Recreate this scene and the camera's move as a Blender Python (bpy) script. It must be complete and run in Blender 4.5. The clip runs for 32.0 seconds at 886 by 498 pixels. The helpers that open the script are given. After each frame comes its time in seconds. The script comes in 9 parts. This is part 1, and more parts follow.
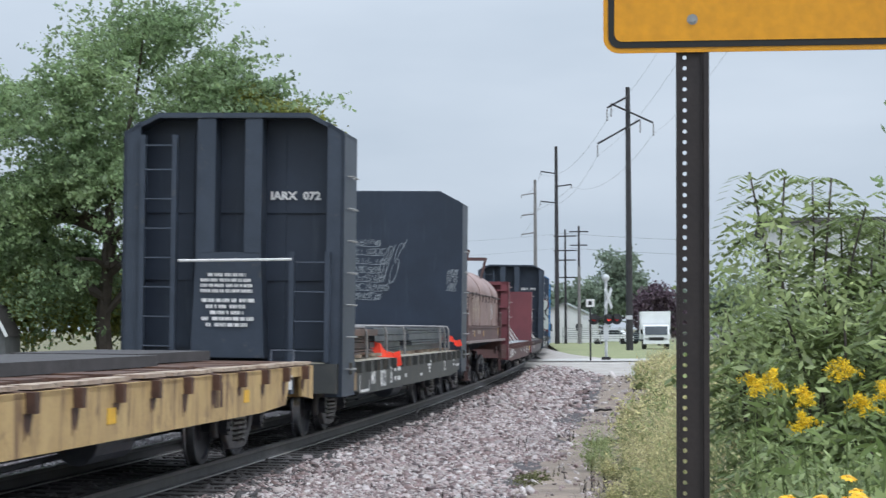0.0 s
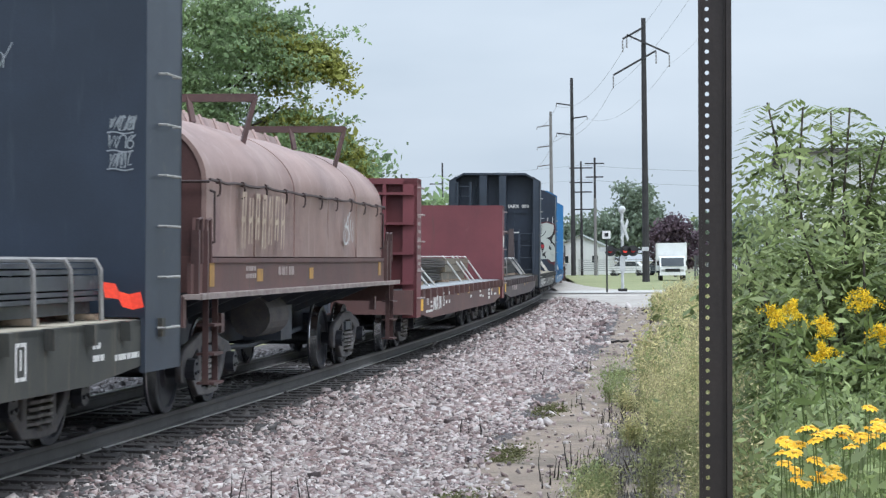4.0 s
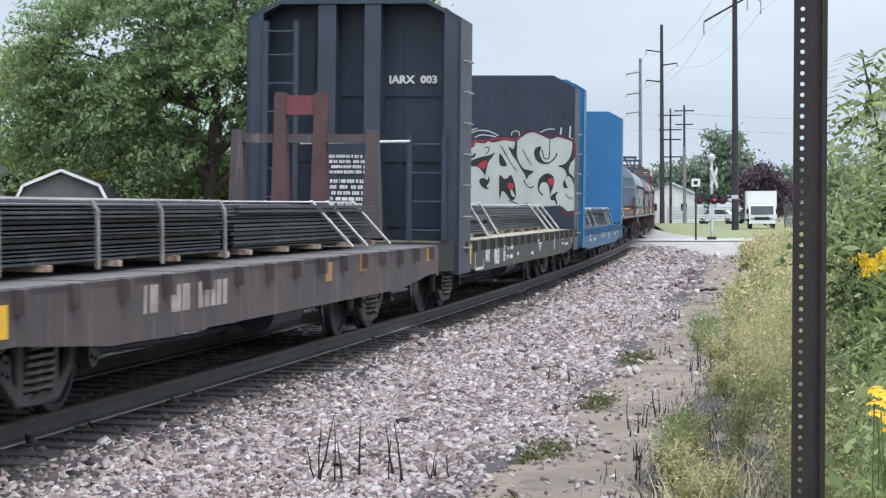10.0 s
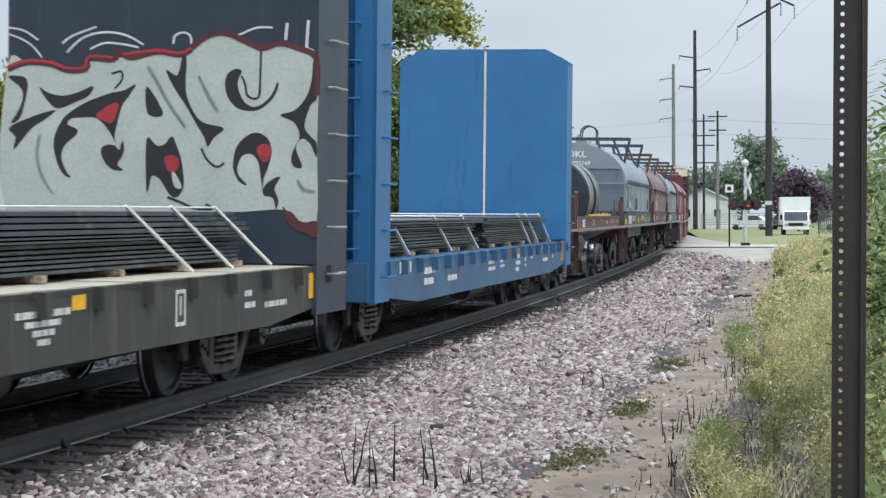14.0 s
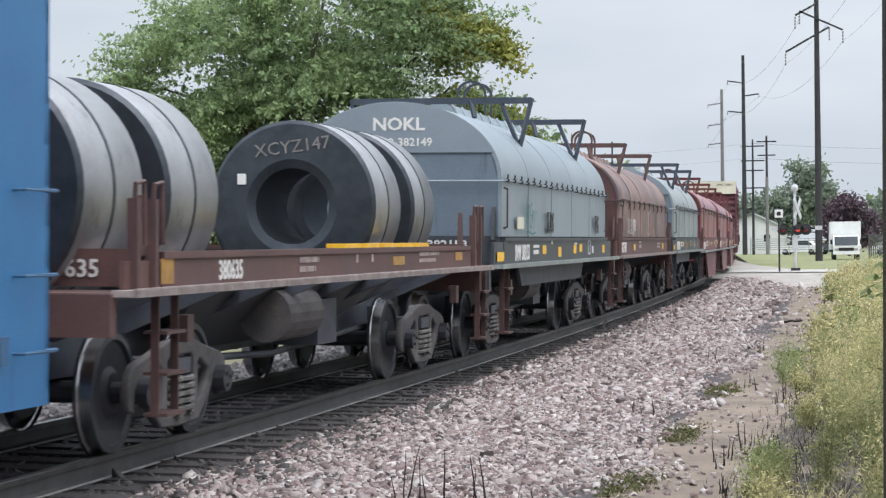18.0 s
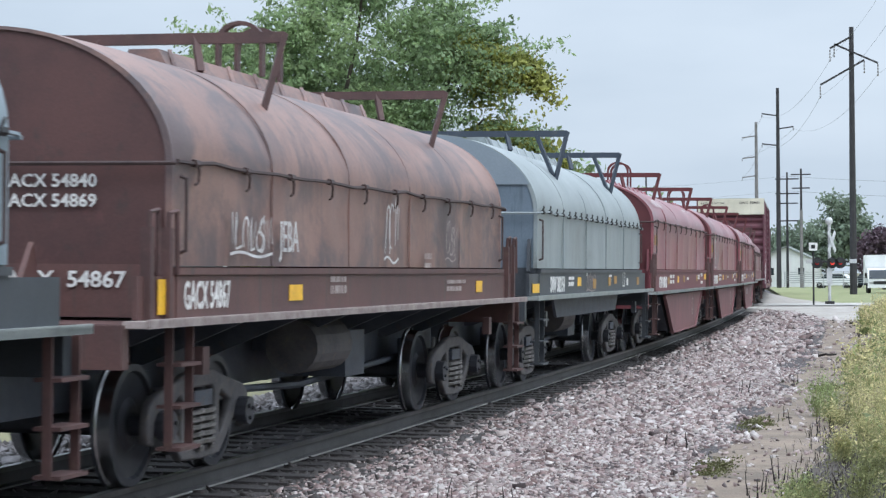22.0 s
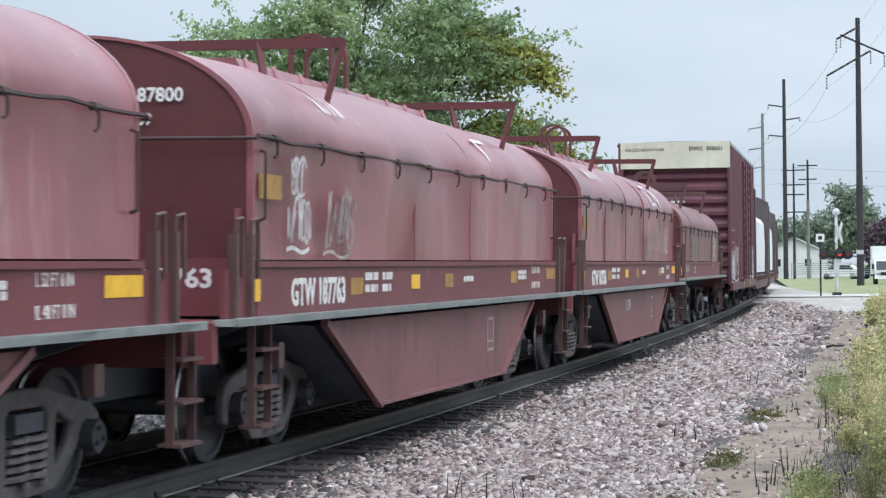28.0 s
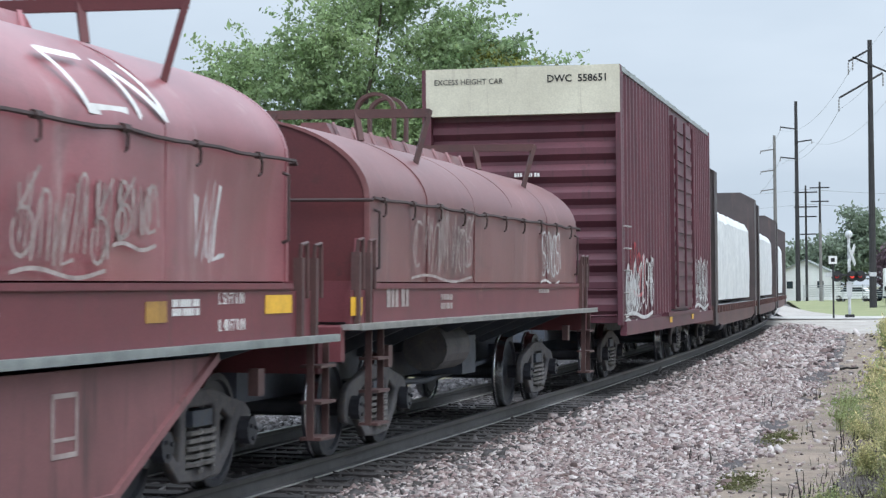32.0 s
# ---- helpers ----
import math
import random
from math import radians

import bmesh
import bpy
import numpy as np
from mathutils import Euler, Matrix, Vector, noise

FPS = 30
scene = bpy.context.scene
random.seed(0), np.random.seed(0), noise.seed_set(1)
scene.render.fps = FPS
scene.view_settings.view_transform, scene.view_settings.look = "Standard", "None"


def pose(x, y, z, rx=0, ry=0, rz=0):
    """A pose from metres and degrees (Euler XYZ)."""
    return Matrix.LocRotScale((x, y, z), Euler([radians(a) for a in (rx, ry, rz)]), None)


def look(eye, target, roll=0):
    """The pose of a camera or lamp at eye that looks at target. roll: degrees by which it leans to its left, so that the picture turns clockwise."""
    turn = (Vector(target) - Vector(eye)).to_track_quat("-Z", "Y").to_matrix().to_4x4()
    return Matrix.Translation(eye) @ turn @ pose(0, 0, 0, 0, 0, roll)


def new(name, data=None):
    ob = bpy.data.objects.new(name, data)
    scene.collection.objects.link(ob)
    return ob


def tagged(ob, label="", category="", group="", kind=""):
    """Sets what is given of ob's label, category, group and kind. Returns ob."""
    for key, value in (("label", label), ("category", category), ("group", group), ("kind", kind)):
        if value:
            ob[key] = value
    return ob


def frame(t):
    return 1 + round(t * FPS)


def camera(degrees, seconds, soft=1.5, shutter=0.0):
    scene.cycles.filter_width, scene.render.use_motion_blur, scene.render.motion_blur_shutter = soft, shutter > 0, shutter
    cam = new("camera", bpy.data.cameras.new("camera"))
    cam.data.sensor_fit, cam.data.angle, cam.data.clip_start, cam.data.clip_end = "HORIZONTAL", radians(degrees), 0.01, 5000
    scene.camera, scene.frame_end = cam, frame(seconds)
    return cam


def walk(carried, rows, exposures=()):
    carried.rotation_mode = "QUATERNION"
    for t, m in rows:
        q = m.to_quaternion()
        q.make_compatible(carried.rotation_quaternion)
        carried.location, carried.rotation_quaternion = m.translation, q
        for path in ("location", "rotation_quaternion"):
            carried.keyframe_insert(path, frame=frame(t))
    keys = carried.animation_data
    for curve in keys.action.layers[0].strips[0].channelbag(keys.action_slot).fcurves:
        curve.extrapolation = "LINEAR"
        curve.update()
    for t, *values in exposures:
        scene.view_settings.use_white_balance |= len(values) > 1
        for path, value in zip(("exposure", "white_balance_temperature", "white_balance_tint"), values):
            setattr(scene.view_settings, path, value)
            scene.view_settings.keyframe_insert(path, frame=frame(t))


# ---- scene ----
# One world for the whole clip: rail top near the camera is z = 0, the track runs along +y.
EYE_Z = 1.537


def turn(ex, yaw, pitch, roll):
    """Camera pose from its sideways place and yaw (to the left), pitch (up) and roll in degrees."""
    a, b = radians(yaw), radians(pitch)
    eye = Vector((ex, 0, EYE_Z))
    return look(eye, eye + Vector((-math.sin(a) * math.cos(b), math.cos(a) * math.cos(b), math.sin(b))), roll)


cam = camera(24.04, 32.0, soft=1.3, shutter=0.25)
walk(cam, [
    (0, turn(-0.005, 8.02, 2.194, -0.27)), (0.5, turn(-0.005, 6.33, 1.642, -0.42)), (1, turn(-0.006, 6.23, 1.202, -0.62)),
    (1.5, turn(-0.008, 6.45, 0.951, -0.75)), (2, turn(-0.011, 6.72, 0.741, -0.82)), (2.5, turn(-0.013, 7.04, 0.601, -0.67)),
    (3, turn(-0.016, 7.46, 0.525, -0.59)), (3.5, turn(-0.018, 8.00, 0.456, -0.57)), (4, turn(-0.020, 8.47, 0.343, -0.58)),
    (4.5, turn(-0.016, 8.84, 0.190, -0.54)), (6.5, turn(-0.019, 10.15, -0.396, -0.56)), (7, turn(-0.024, 10.60, -0.501, -0.58)),
    (7.5, turn(-0.027, 10.97, -0.633, -0.51)), (8, turn(-0.031, 11.18, -0.765, -0.48)), (8.5, turn(-0.031, 11.18, -0.912, -0.33)),
    (9, turn(-0.032, 11.05, -1.039, -0.26)), (9.5, turn(-0.031, 10.93, -1.096, -0.28)), (10, turn(-0.030, 10.90, -1.102, -0.29)),
    (10.5, turn(-0.031, 10.94, -1.115, -0.19)), (11, turn(-0.032, 11.01, -1.092, -0.19)), (11.5, turn(-0.034, 11.05, -1.082, -0.09)),
    (12, turn(-0.036, 11.11, -1.054, 0.04)), (12.5, turn(-0.039, 11.20, -0.990, -0.08)), (13, turn(-0.042, 11.35, -0.923, -0.19)),
    (13.5, turn(-0.043, 11.57, -0.889, -0.28)), (14, turn(-0.044, 11.80, -0.933, -0.30)), (14.5, turn(-0.043, 12.06, -1.002, -0.31)),
    (16.5, turn(-0.043, 12.79, -0.779, -0.40)), (17, turn(-0.043, 12.88, -0.585, -0.43)), (17.5, turn(-0.043, 13.01, -0.366, -0.63)),
    (18, turn(-0.043, 13.14, -0.172, -0.68)), (18.5, turn(-0.043, 13.30, 0.016, -0.70)), (19, turn(-0.043, 13.49, 0.174, -0.66)),
    (19.5, turn(-0.043, 13.69, 0.300, -0.59)), (20, turn(-0.043, 13.85, 0.409, -0.58)), (20.5, turn(-0.043, 13.92, 0.499, -0.56)),
    (21, turn(-0.043, 13.96, 0.601, -0.57)), (21.5, turn(-0.043, 13.97, 0.690, -0.55)), (22, turn(-0.043, 14.05, 0.700, -0.39)),
    (22.5, turn(-0.043, 14.17, 0.673, -0.42)), (23, turn(-0.043, 14.30, 0.641, -0.51)), (23.5, turn(-0.043, 14.32, 0.598, -0.45)),
    (24, turn(-0.043, 14.21, 0.628, -0.52)), (24.5, turn(-0.043, 14.01, 0.671, -0.63)), (25, turn(-0.043, 13.89, 0.673, -0.51)),
    (25.5, turn(-0.043, 13.89, 0.635, -0.65)), (27.5, turn(-0.051, 14.25, 0.490, -0.61)), (28, turn(-0.059, 14.23, 0.497, -0.60)),
    (28.5, turn(-0.067, 14.29, 0.487, -0.65)), (29, turn(-0.074, 14.42, 0.483, -0.67)), (29.5, turn(-0.082, 14.58, 0.535, -0.68)),
    (30, turn(-0.090, 14.69, 0.662, -0.70)), (30.5, turn(-0.098, 14.72, 0.831, -0.72)), (31, turn(-0.098, 14.66, 1.026, -0.90)),
    (31.5, turn(-0.098, 14.57, 1.078, -0.70)), (32, turn(-0.098, 14.54, 1.107, -0.58)),
], [(0.0, 0.04, 6000, 11), (2.0, 0.14, 6050, 10), (4.0, 0.20, 6000, 10), (7.0, 0.20, 6100, 10), (9.0, 0.20, 6100, 10), (10.0, 0.30, 6080, 12), (12.0, 0.32, 6200, 14), (13.0, 0.33, 6400, 16), (14.0, 0.14, 6200, 10), (17.0, 0.04, 6000, 10), (18.0, 0.24, 6400, 13), (19.0, 0.18, 6050, 10), (22.0, 0.22, 5950, 10), (24.0, 0.26, 5950, 10), (25.0, 0.18, 5950, 10), (28.0, 0.26, 6050, 10), (30.0, 0.24, 6050, 10), (32.0, 0.22, 6000, 10)])

# ---------------------------------------------------------------- world and light
world = bpy.data.worlds.new("overcast_sky")
scene.world = world
world.use_nodes = True
wn, wl = world.node_tree.nodes, world.node_tree.links
wn.clear()
w_out = wn.new("ShaderNodeOutputWorld")
w_bg = wn.new("ShaderNodeBackground")
sky = wn.new("ShaderNodeTexSky")
sky.sky_type, sky.sun_disc = "NISHITA", False
sky.sun_elevation, sky.sun_rotation = radians(52), radians(115)
sky.dust_density, sky.air_density = 4.0, 1.0
sky_grey = wn.new("ShaderNodeHueSaturation")
sky_grey.inputs["Saturation"].default_value = 0.35
w_co = wn.new("ShaderNodeTexCoord")
w_map = wn.new("ShaderNodeMapping")
w_map.inputs["Scale"].default_value = (1.6, 1.6, 6.0)
cloud = wn.new("ShaderNodeTexNoise")
cloud.inputs["Scale"].default_value, cloud.inputs["Detail"].default_value = 2.2, 5.0
cloud_ramp = wn.new("ShaderNodeValToRGB")
cloud_ramp.color_ramp.elements[0].position, cloud_ramp.color_ramp.elements[0].color = 0.30, (5.35, 6.1, 6.75, 1)
cloud_ramp.color_ramp.elements[1].position, cloud_ramp.color_ramp.elements[1].color = 0.72, (7.15, 7.8, 8.3, 1)
w_mix = wn.new("ShaderNodeMix")
w_mix.data_type = "RGBA"
w_mix.inputs["Factor"].default_value = 0.8
wl.new(w_co.outputs["Generated"], w_map.inputs["Vector"])
wl.new(w_map.outputs["Vector"], cloud.inputs["Vector"])
wl.new(cloud.outputs["Fac"], cloud_ramp.inputs["Fac"])
wl.new(sky.outputs["Color"], sky_grey.inputs["Color"])
wl.new(sky_grey.outputs["Color"], w_mix.inputs["A"])
wl.new(cloud_ramp.outputs["Color"], w_mix.inputs["B"])
w_sep = wn.new("ShaderNodeSeparateXYZ")
w_up = wn.new("ShaderNodeMapRange")        # an overcast sky is about three times as bright overhead as at the horizon
w_up.inputs["From Min"].default_value, w_up.inputs["From Max"].default_value = 0.15, 1.0
w_up.inputs["To Min"].default_value, w_up.inputs["To Max"].default_value = 1.0, 3.0
w_mul = wn.new("ShaderNodeMix")
w_mul.data_type, w_mul.blend_type = "RGBA", "MULTIPLY"
w_mul.inputs["Factor"].default_value = 1.0
wl.new(w_co.outputs["Generated"], w_sep.inputs["Vector"])
wl.new(w_sep.outputs["Z"], w_up.inputs["Value"])
wl.new(w_mix.outputs["Result"], w_mul.inputs["A"])
wl.new(w_up.outputs["Result"], w_mul.inputs["B"])
wl.new(w_mul.outputs["Result"], w_bg.inputs["Color"])
wl.new(w_bg.outputs["Background"], w_out.inputs["Surface"])
w_bg.inputs["Strength"].default_value = 0.105

sun_data = bpy.data.lights.new("sun", "SUN")
sun_data.energy, sun_data.angle, sun_data.color = 1.2, radians(25), (1.0, 0.96, 0.9)
sun = new("sun", sun_data)
sun.matrix_world = look((0, 0, 50), (-18, 28, 0))


# ---------------------------------------------------------------- materials
def mat(name, c1, c2=None, scale=2.0, rough=0.6, metal=0.0, bump=0.0, fine=40.0, c3=None, spots=0.0, streak=False, per=0.0, leafy=0.0, patch=None):
    """Two tones mixed by broad noise, a third by finer spots, grain by fine noise and bump; streak draws the spots out downwards."""
    m = bpy.data.materials.new(name)
    m.use_nodes = True
    n, l = m.node_tree.nodes, m.node_tree.links
    b = n["Principled BSDF"]
    b.inputs["Roughness"].default_value, b.inputs["Metallic"].default_value = rough, metal
    co = n.new("ShaderNodeTexCoord")
    c2 = c2 or tuple(v * 0.75 for v in c1)
    big = n.new("ShaderNodeTexNoise")
    big.inputs["Scale"].default_value, big.inputs["Detail"].default_value = scale, 6.0
    big.inputs["Roughness"].default_value = 0.65
    l.new(co.outputs["Object"], big.inputs["Vector"])
    ramp = n.new("ShaderNodeValToRGB")
    ramp.color_ramp.elements[0].position, ramp.color_ramp.elements[0].color = 0.35, (*c2, 1)
    ramp.color_ramp.elements[1].position, ramp.color_ramp.elements[1].color = 0.65, (*c1, 1)
    l.new(big.outputs["Fac"], ramp.inputs["Fac"])
    out = ramp.outputs["Color"]
    grain = n.new("ShaderNodeTexNoise")
    grain.inputs["Scale"].default_value, grain.inputs["Detail"].default_value = fine, 4.0
    l.new(co.outputs["Object"], grain.inputs["Vector"])
    if c3:
        mp = n.new("ShaderNodeMapping")
        mp.inputs["Scale"].default_value = (5.0, 5.0, 0.45) if streak else (1.0, 1.0, 1.0)
        l.new(co.outputs["Object"], mp.inputs["Vector"])
        sp = n.new("ShaderNodeTexNoise")
        sp.inputs["Scale"].default_value, sp.inputs["Detail"].default_value = (scale * 1.3 if streak else scale * 3), 7.0
        sp.inputs["Roughness"].default_value = 0.7
        l.new(mp.outputs["Vector"], sp.inputs["Vector"])
        cut = n.new("ShaderNodeMapRange")
        cut.inputs["From Min"].default_value, cut.inputs["From Max"].default_value = 0.62 - 0.3 * spots, 0.78 - 0.3 * spots
        l.new(sp.outputs["Fac"], cut.inputs["Value"])
        mx = n.new("ShaderNodeMix")
        mx.data_type = "RGBA"
        mx.inputs["B"].default_value = (*c3, 1)
        l.new(cut.outputs["Result"], mx.inputs["Factor"])
        l.new(out, mx.inputs["A"])
        out = mx.outputs["Result"]
    if patch:
        pc, amount, psize = patch          # worn or stained patches: colour, share, size of the pattern
        pn = n.new("ShaderNodeTexNoise")
        pn.inputs["Scale"].default_value, pn.inputs["Detail"].default_value = psize, 8.0
        pn.inputs["Roughness"].default_value, pn.inputs["Distortion"].default_value = 0.72, 0.6
        po = n.new("ShaderNodeMapping")
        po.inputs["Location"].default_value = (3.7, 1.9, 5.3)
        l.new(co.outputs["Object"], po.inputs["Vector"])
        l.new(po.outputs["Vector"], pn.inputs["Vector"])
        pr = n.new("ShaderNodeMapRange")
        pr.inputs["From Min"].default_value, pr.inputs["From Max"].default_value = 0.66 - 0.3 * amount, 0.80 - 0.3 * amount
        pr.inputs["To Max"].default_value = 0.8
        l.new(pn.outputs["Fac"], pr.inputs["Value"])
        pm2 = n.new("ShaderNodeMix")
        pm2.data_type = "RGBA"
        pm2.inputs["B"].default_value = (*pc, 1)
        l.new(pr.outputs["Result"], pm2.inputs["Factor"])
        l.new(out, pm2.inputs["A"])
        out = pm2.outputs["Result"]
    gm = n.new("ShaderNodeMapRange")
    gm.inputs["To Min"].default_value, gm.inputs["To Max"].default_value = 0.78, 1.22
    l.new(grain.outputs["Fac"], gm.inputs["Value"])
    hs = n.new("ShaderNodeHueSaturation")
    l.new(out, hs.inputs["Color"])
    val = gm.outputs["Result"]
    if per:
        info = n.new("ShaderNodeNewGeometry")
        pm = n.new("ShaderNodeMapRange")
        pm.inputs["To Min"].default_value, pm.inputs["To Max"].default_value = 1 - per, 1 + per
        l.new(info.outputs["Random Per Island"], pm.inputs["Value"])
        mu = n.new("ShaderNodeMath")
        mu.operation = "MULTIPLY"
        l.new(val, mu.inputs[0])
        l.new(pm.outputs["Result"], mu.inputs[1])
        val = mu.outputs["Value"]
    l.new(val, hs.inputs["Value"])
    l.new(hs.outputs["Color"], b.inputs["Base Color"])
    if leafy:
        tr = n.new("ShaderNodeBsdfTranslucent")
        ms = n.new("ShaderNodeMixShader")
        ms.inputs["Fac"].default_value = leafy
        l.new(hs.outputs["Color"], tr.inputs["Color"])
        l.new(b.outputs["BSDF"], ms.inputs[1])
        l.new(tr.outputs["BSDF"], ms.inputs[2])
        l.new(ms.outputs["Shader"], n["Material Output"].inputs["Surface"])
    if bump:
        bp = n.new("ShaderNodeBump")
        bp.inputs["Strength"].default_value, bp.inputs["Distance"].default_value = bump, 0.02
        l.new(grain.outputs["Fac"], bp.inputs["Height"])
        l.new(bp.outputs["Normal"], b.inputs["Normal"])
    return m


M = {}
M["navy"] = mat("dark_navy_paint", (0.021, 0.031, 0.052), (0.015, 0.023, 0.039), 1.2, 0.5, 0, 0.05, 60, (0.036, 0.046, 0.064), 0.15, True)
M["navy_frame"] = mat("weathered_navy_steel", (0.040, 0.052, 0.074), (0.028, 0.038, 0.056), 2.0, 0.5, 0, 0.08, 60, (0.08, 0.08, 0.08), 0.1)
M["dark_green_sill"] = mat("dark_olive_side_sill", (0.055, 0.055, 0.048), (0.035, 0.037, 0.036), 1.4, 0.6, 0, 0.1, 50, (0.12, 0.10, 0.075), 0.25, True)
M["brown_red"] = mat("oxide_red_paint", (0.172, 0.046, 0.054), (0.128, 0.035, 0.043), 0.8, 0.55, 0, 0.05, 60, (0.105, 0.048, 0.046), 0.15, True, patch=((0.27, 0.12, 0.12), 0.08, 1.3))
M["brown"] = mat("dirty_brown_paint", (0.128, 0.064, 0.057), (0.088, 0.047, 0.045), 1.0, 0.65, 0, 0.1, 50, (0.075, 0.055, 0.05), 0.3, True)
M["red_hood"] = mat("faded_red_hood_paint", (0.315, 0.112, 0.125), (0.218, 0.077, 0.088), 0.55, 0.30, 0, 0.04, 60, (0.37, 0.22, 0.22), 0.16, True, patch=((0.150, 0.070, 0.078), 0.42, 0.7))
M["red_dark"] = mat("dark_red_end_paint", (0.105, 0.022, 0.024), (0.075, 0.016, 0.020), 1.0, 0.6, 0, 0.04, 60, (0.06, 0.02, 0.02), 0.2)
M["rust_hood"] = mat("weathered_brown_hood", (0.285, 0.172, 0.142), (0.202, 0.119, 0.102), 0.9, 0.5, 0, 0.06, 60, (0.13, 0.10, 0.10), 0.25, True, patch=((0.085, 0.070, 0.078), 0.75, 0.9))
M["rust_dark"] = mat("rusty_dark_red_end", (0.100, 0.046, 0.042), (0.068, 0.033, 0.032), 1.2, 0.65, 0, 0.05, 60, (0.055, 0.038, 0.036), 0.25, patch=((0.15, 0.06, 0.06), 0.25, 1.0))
M["tan_hood"] = mat("faded_tan_brown_hood", (0.320, 0.216, 0.190), (0.215, 0.140, 0.126), 0.9, 0.55, 0, 0.06, 60, (0.36, 0.27, 0.24), 0.2, True, patch=((0.155, 0.085, 0.085), 0.4, 0.8))
M["grey_hood"] = mat("pale_blue_grey_hood", (0.238, 0.285, 0.318), (0.195, 0.238, 0.268), 0.6, 0.38, 0, 0.03, 60, (0.31, 0.35, 0.37), 0.12, True, patch=((0.170, 0.205, 0.228), 0.35, 0.8))
M["green_hood"] = mat("pale_grey_green_hood", (0.300, 0.334, 0.338), (0.232, 0.264, 0.272), 0.7, 0.42, 0, 0.03, 60, (0.17, 0.185, 0.185), 0.16, True, patch=((0.19, 0.205, 0.20), 0.45, 0.8))
M["pale_end"] = mat("pale_blue_grey_end_paint", (0.225, 0.265, 0.305), (0.190, 0.228, 0.268), 0.9, 0.5, 0, 0.03, 60)
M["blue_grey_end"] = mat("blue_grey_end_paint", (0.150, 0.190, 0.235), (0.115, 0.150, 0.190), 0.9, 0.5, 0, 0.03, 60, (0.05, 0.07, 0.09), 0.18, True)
M["blue"] = mat("bright_blue_paint", (0.030, 0.155, 0.345), (0.024, 0.125, 0.295), 0.9, 0.45, 0, 0.04, 50, (0.020, 0.075, 0.17), 0.12, True, patch=((0.025, 0.10, 0.22), 0.2, 1.1))
M["blue_sill"] = mat("faded_blue_sill_paint", (0.048, 0.130, 0.245), (0.034, 0.094, 0.180), 1.2, 0.5, 0, 0.06, 50, (0.030, 0.060, 0.11), 0.2, True)
M["yellow_rust"] = mat("rusted_yellow_paint", (0.540, 0.375, 0.165), (0.420, 0.280, 0.120), 1.4, 0.65, 0, 0.12, 45, (0.10, 0.046, 0.032), 0.36, True, patch=((0.11, 0.058, 0.042), 0.28, 1.6))
M["black_sill"] = mat("black_sill_paint", (0.054, 0.060, 0.070), (0.037, 0.042, 0.050), 1.5, 0.5, 0, 0.08, 50, (0.085, 0.085, 0.085), 0.15, True)
# grimy steel, made lighter and bluer to paint veiling haze over the darks
M["dark_steel"] = mat("grimy_haze_lifted_steel", (0.098, 0.110, 0.136), (0.064, 0.073, 0.093), 3.0, 0.58, 0.2, 0.15, 60, (0.12, 0.10, 0.088), 0.2)
M["truck_steel"] = mat("dusty_cast_steel", (0.140, 0.130, 0.130), (0.078, 0.076, 0.082), 4.0, 0.7, 0.2, 0.2, 50, (0.17, 0.135, 0.105), 0.25)
M["wheel_plate"] = mat("oily_dark_wheel_plate", (0.058, 0.060, 0.072), (0.034, 0.036, 0.045), 4.0, 0.5, 0.2, 0.1, 60)
M["wheel_tread"] = mat("polished_wheel_steel", (0.800, 0.800, 0.810), (0.560, 0.560, 0.570), 3.0, 0.24, 1.0, 0.05, 70)
M["spring"] = mat("grey_spring_steel", (0.300, 0.285, 0.275), (0.17, 0.165, 0.16), 5.0, 0.55, 0.4, 0.05, 70)
M["grimy_brown"] = mat("grimy_grey_brown_sill", (0.088, 0.066, 0.066), (0.056, 0.045, 0.048), 1.0, 0.65, 0, 0.1, 50, (0.17, 0.14, 0.13), 0.22, True)
M["deck_dark"] = mat("dirty_dark_deck_planks", (0.150, 0.140, 0.135), (0.085, 0.080, 0.080), 1.2, 0.85, 0, 0.15, 30, (0.22, 0.21, 0.20), 0.15)
M["plate_black"] = mat("dark_mill_steel", (0.056, 0.060, 0.068), (0.032, 0.035, 0.042), 1.5, 0.5, 0.4, 0.06, 40, (0.13, 0.13, 0.135), 0.2, False, 0.3)
M["plate_steel"] = mat("grey_mill_steel", (0.090, 0.098, 0.112), (0.050, 0.056, 0.066), 1.5, 0.45, 0.5, 0.06, 40, (0.20, 0.21, 0.22), 0.2, False, 0.3)
M["plate_dark"] = mat("dark_brown_plate_edges", (0.080, 0.068, 0.064), (0.042, 0.038, 0.038), 1.5, 0.55, 0.3, 0.06, 40, (0.16, 0.13, 0.11), 0.2, False, 0.35)
M["plate_tan"] = mat("tan_mill_scale_steel", (0.185, 0.150, 0.105), (0.085, 0.072, 0.060), 1.5, 0.5, 0.3, 0.06, 40, (0.09, 0.085, 0.08), 0.25, False, 0.3)
M["plate_rust"] = mat("rusty_plate_edges", (0.165, 0.095, 0.066), (0.078, 0.062, 0.056), 1.3, 0.6, 0.2, 0.08, 40, (0.30, 0.095, 0.035), 0.22, patch=((0.28, 0.115, 0.055), 0.25, 0.9))
M["coil_steel"] = mat("cold_rolled_coil_steel", (0.420, 0.425, 0.435), (0.270, 0.265, 0.270), 0.8, 0.34, 0.7, 0.02, 90, (0.20, 0.165, 0.15), 0.2, False, patch=((0.10, 0.095, 0.10), 0.3, 1.2))
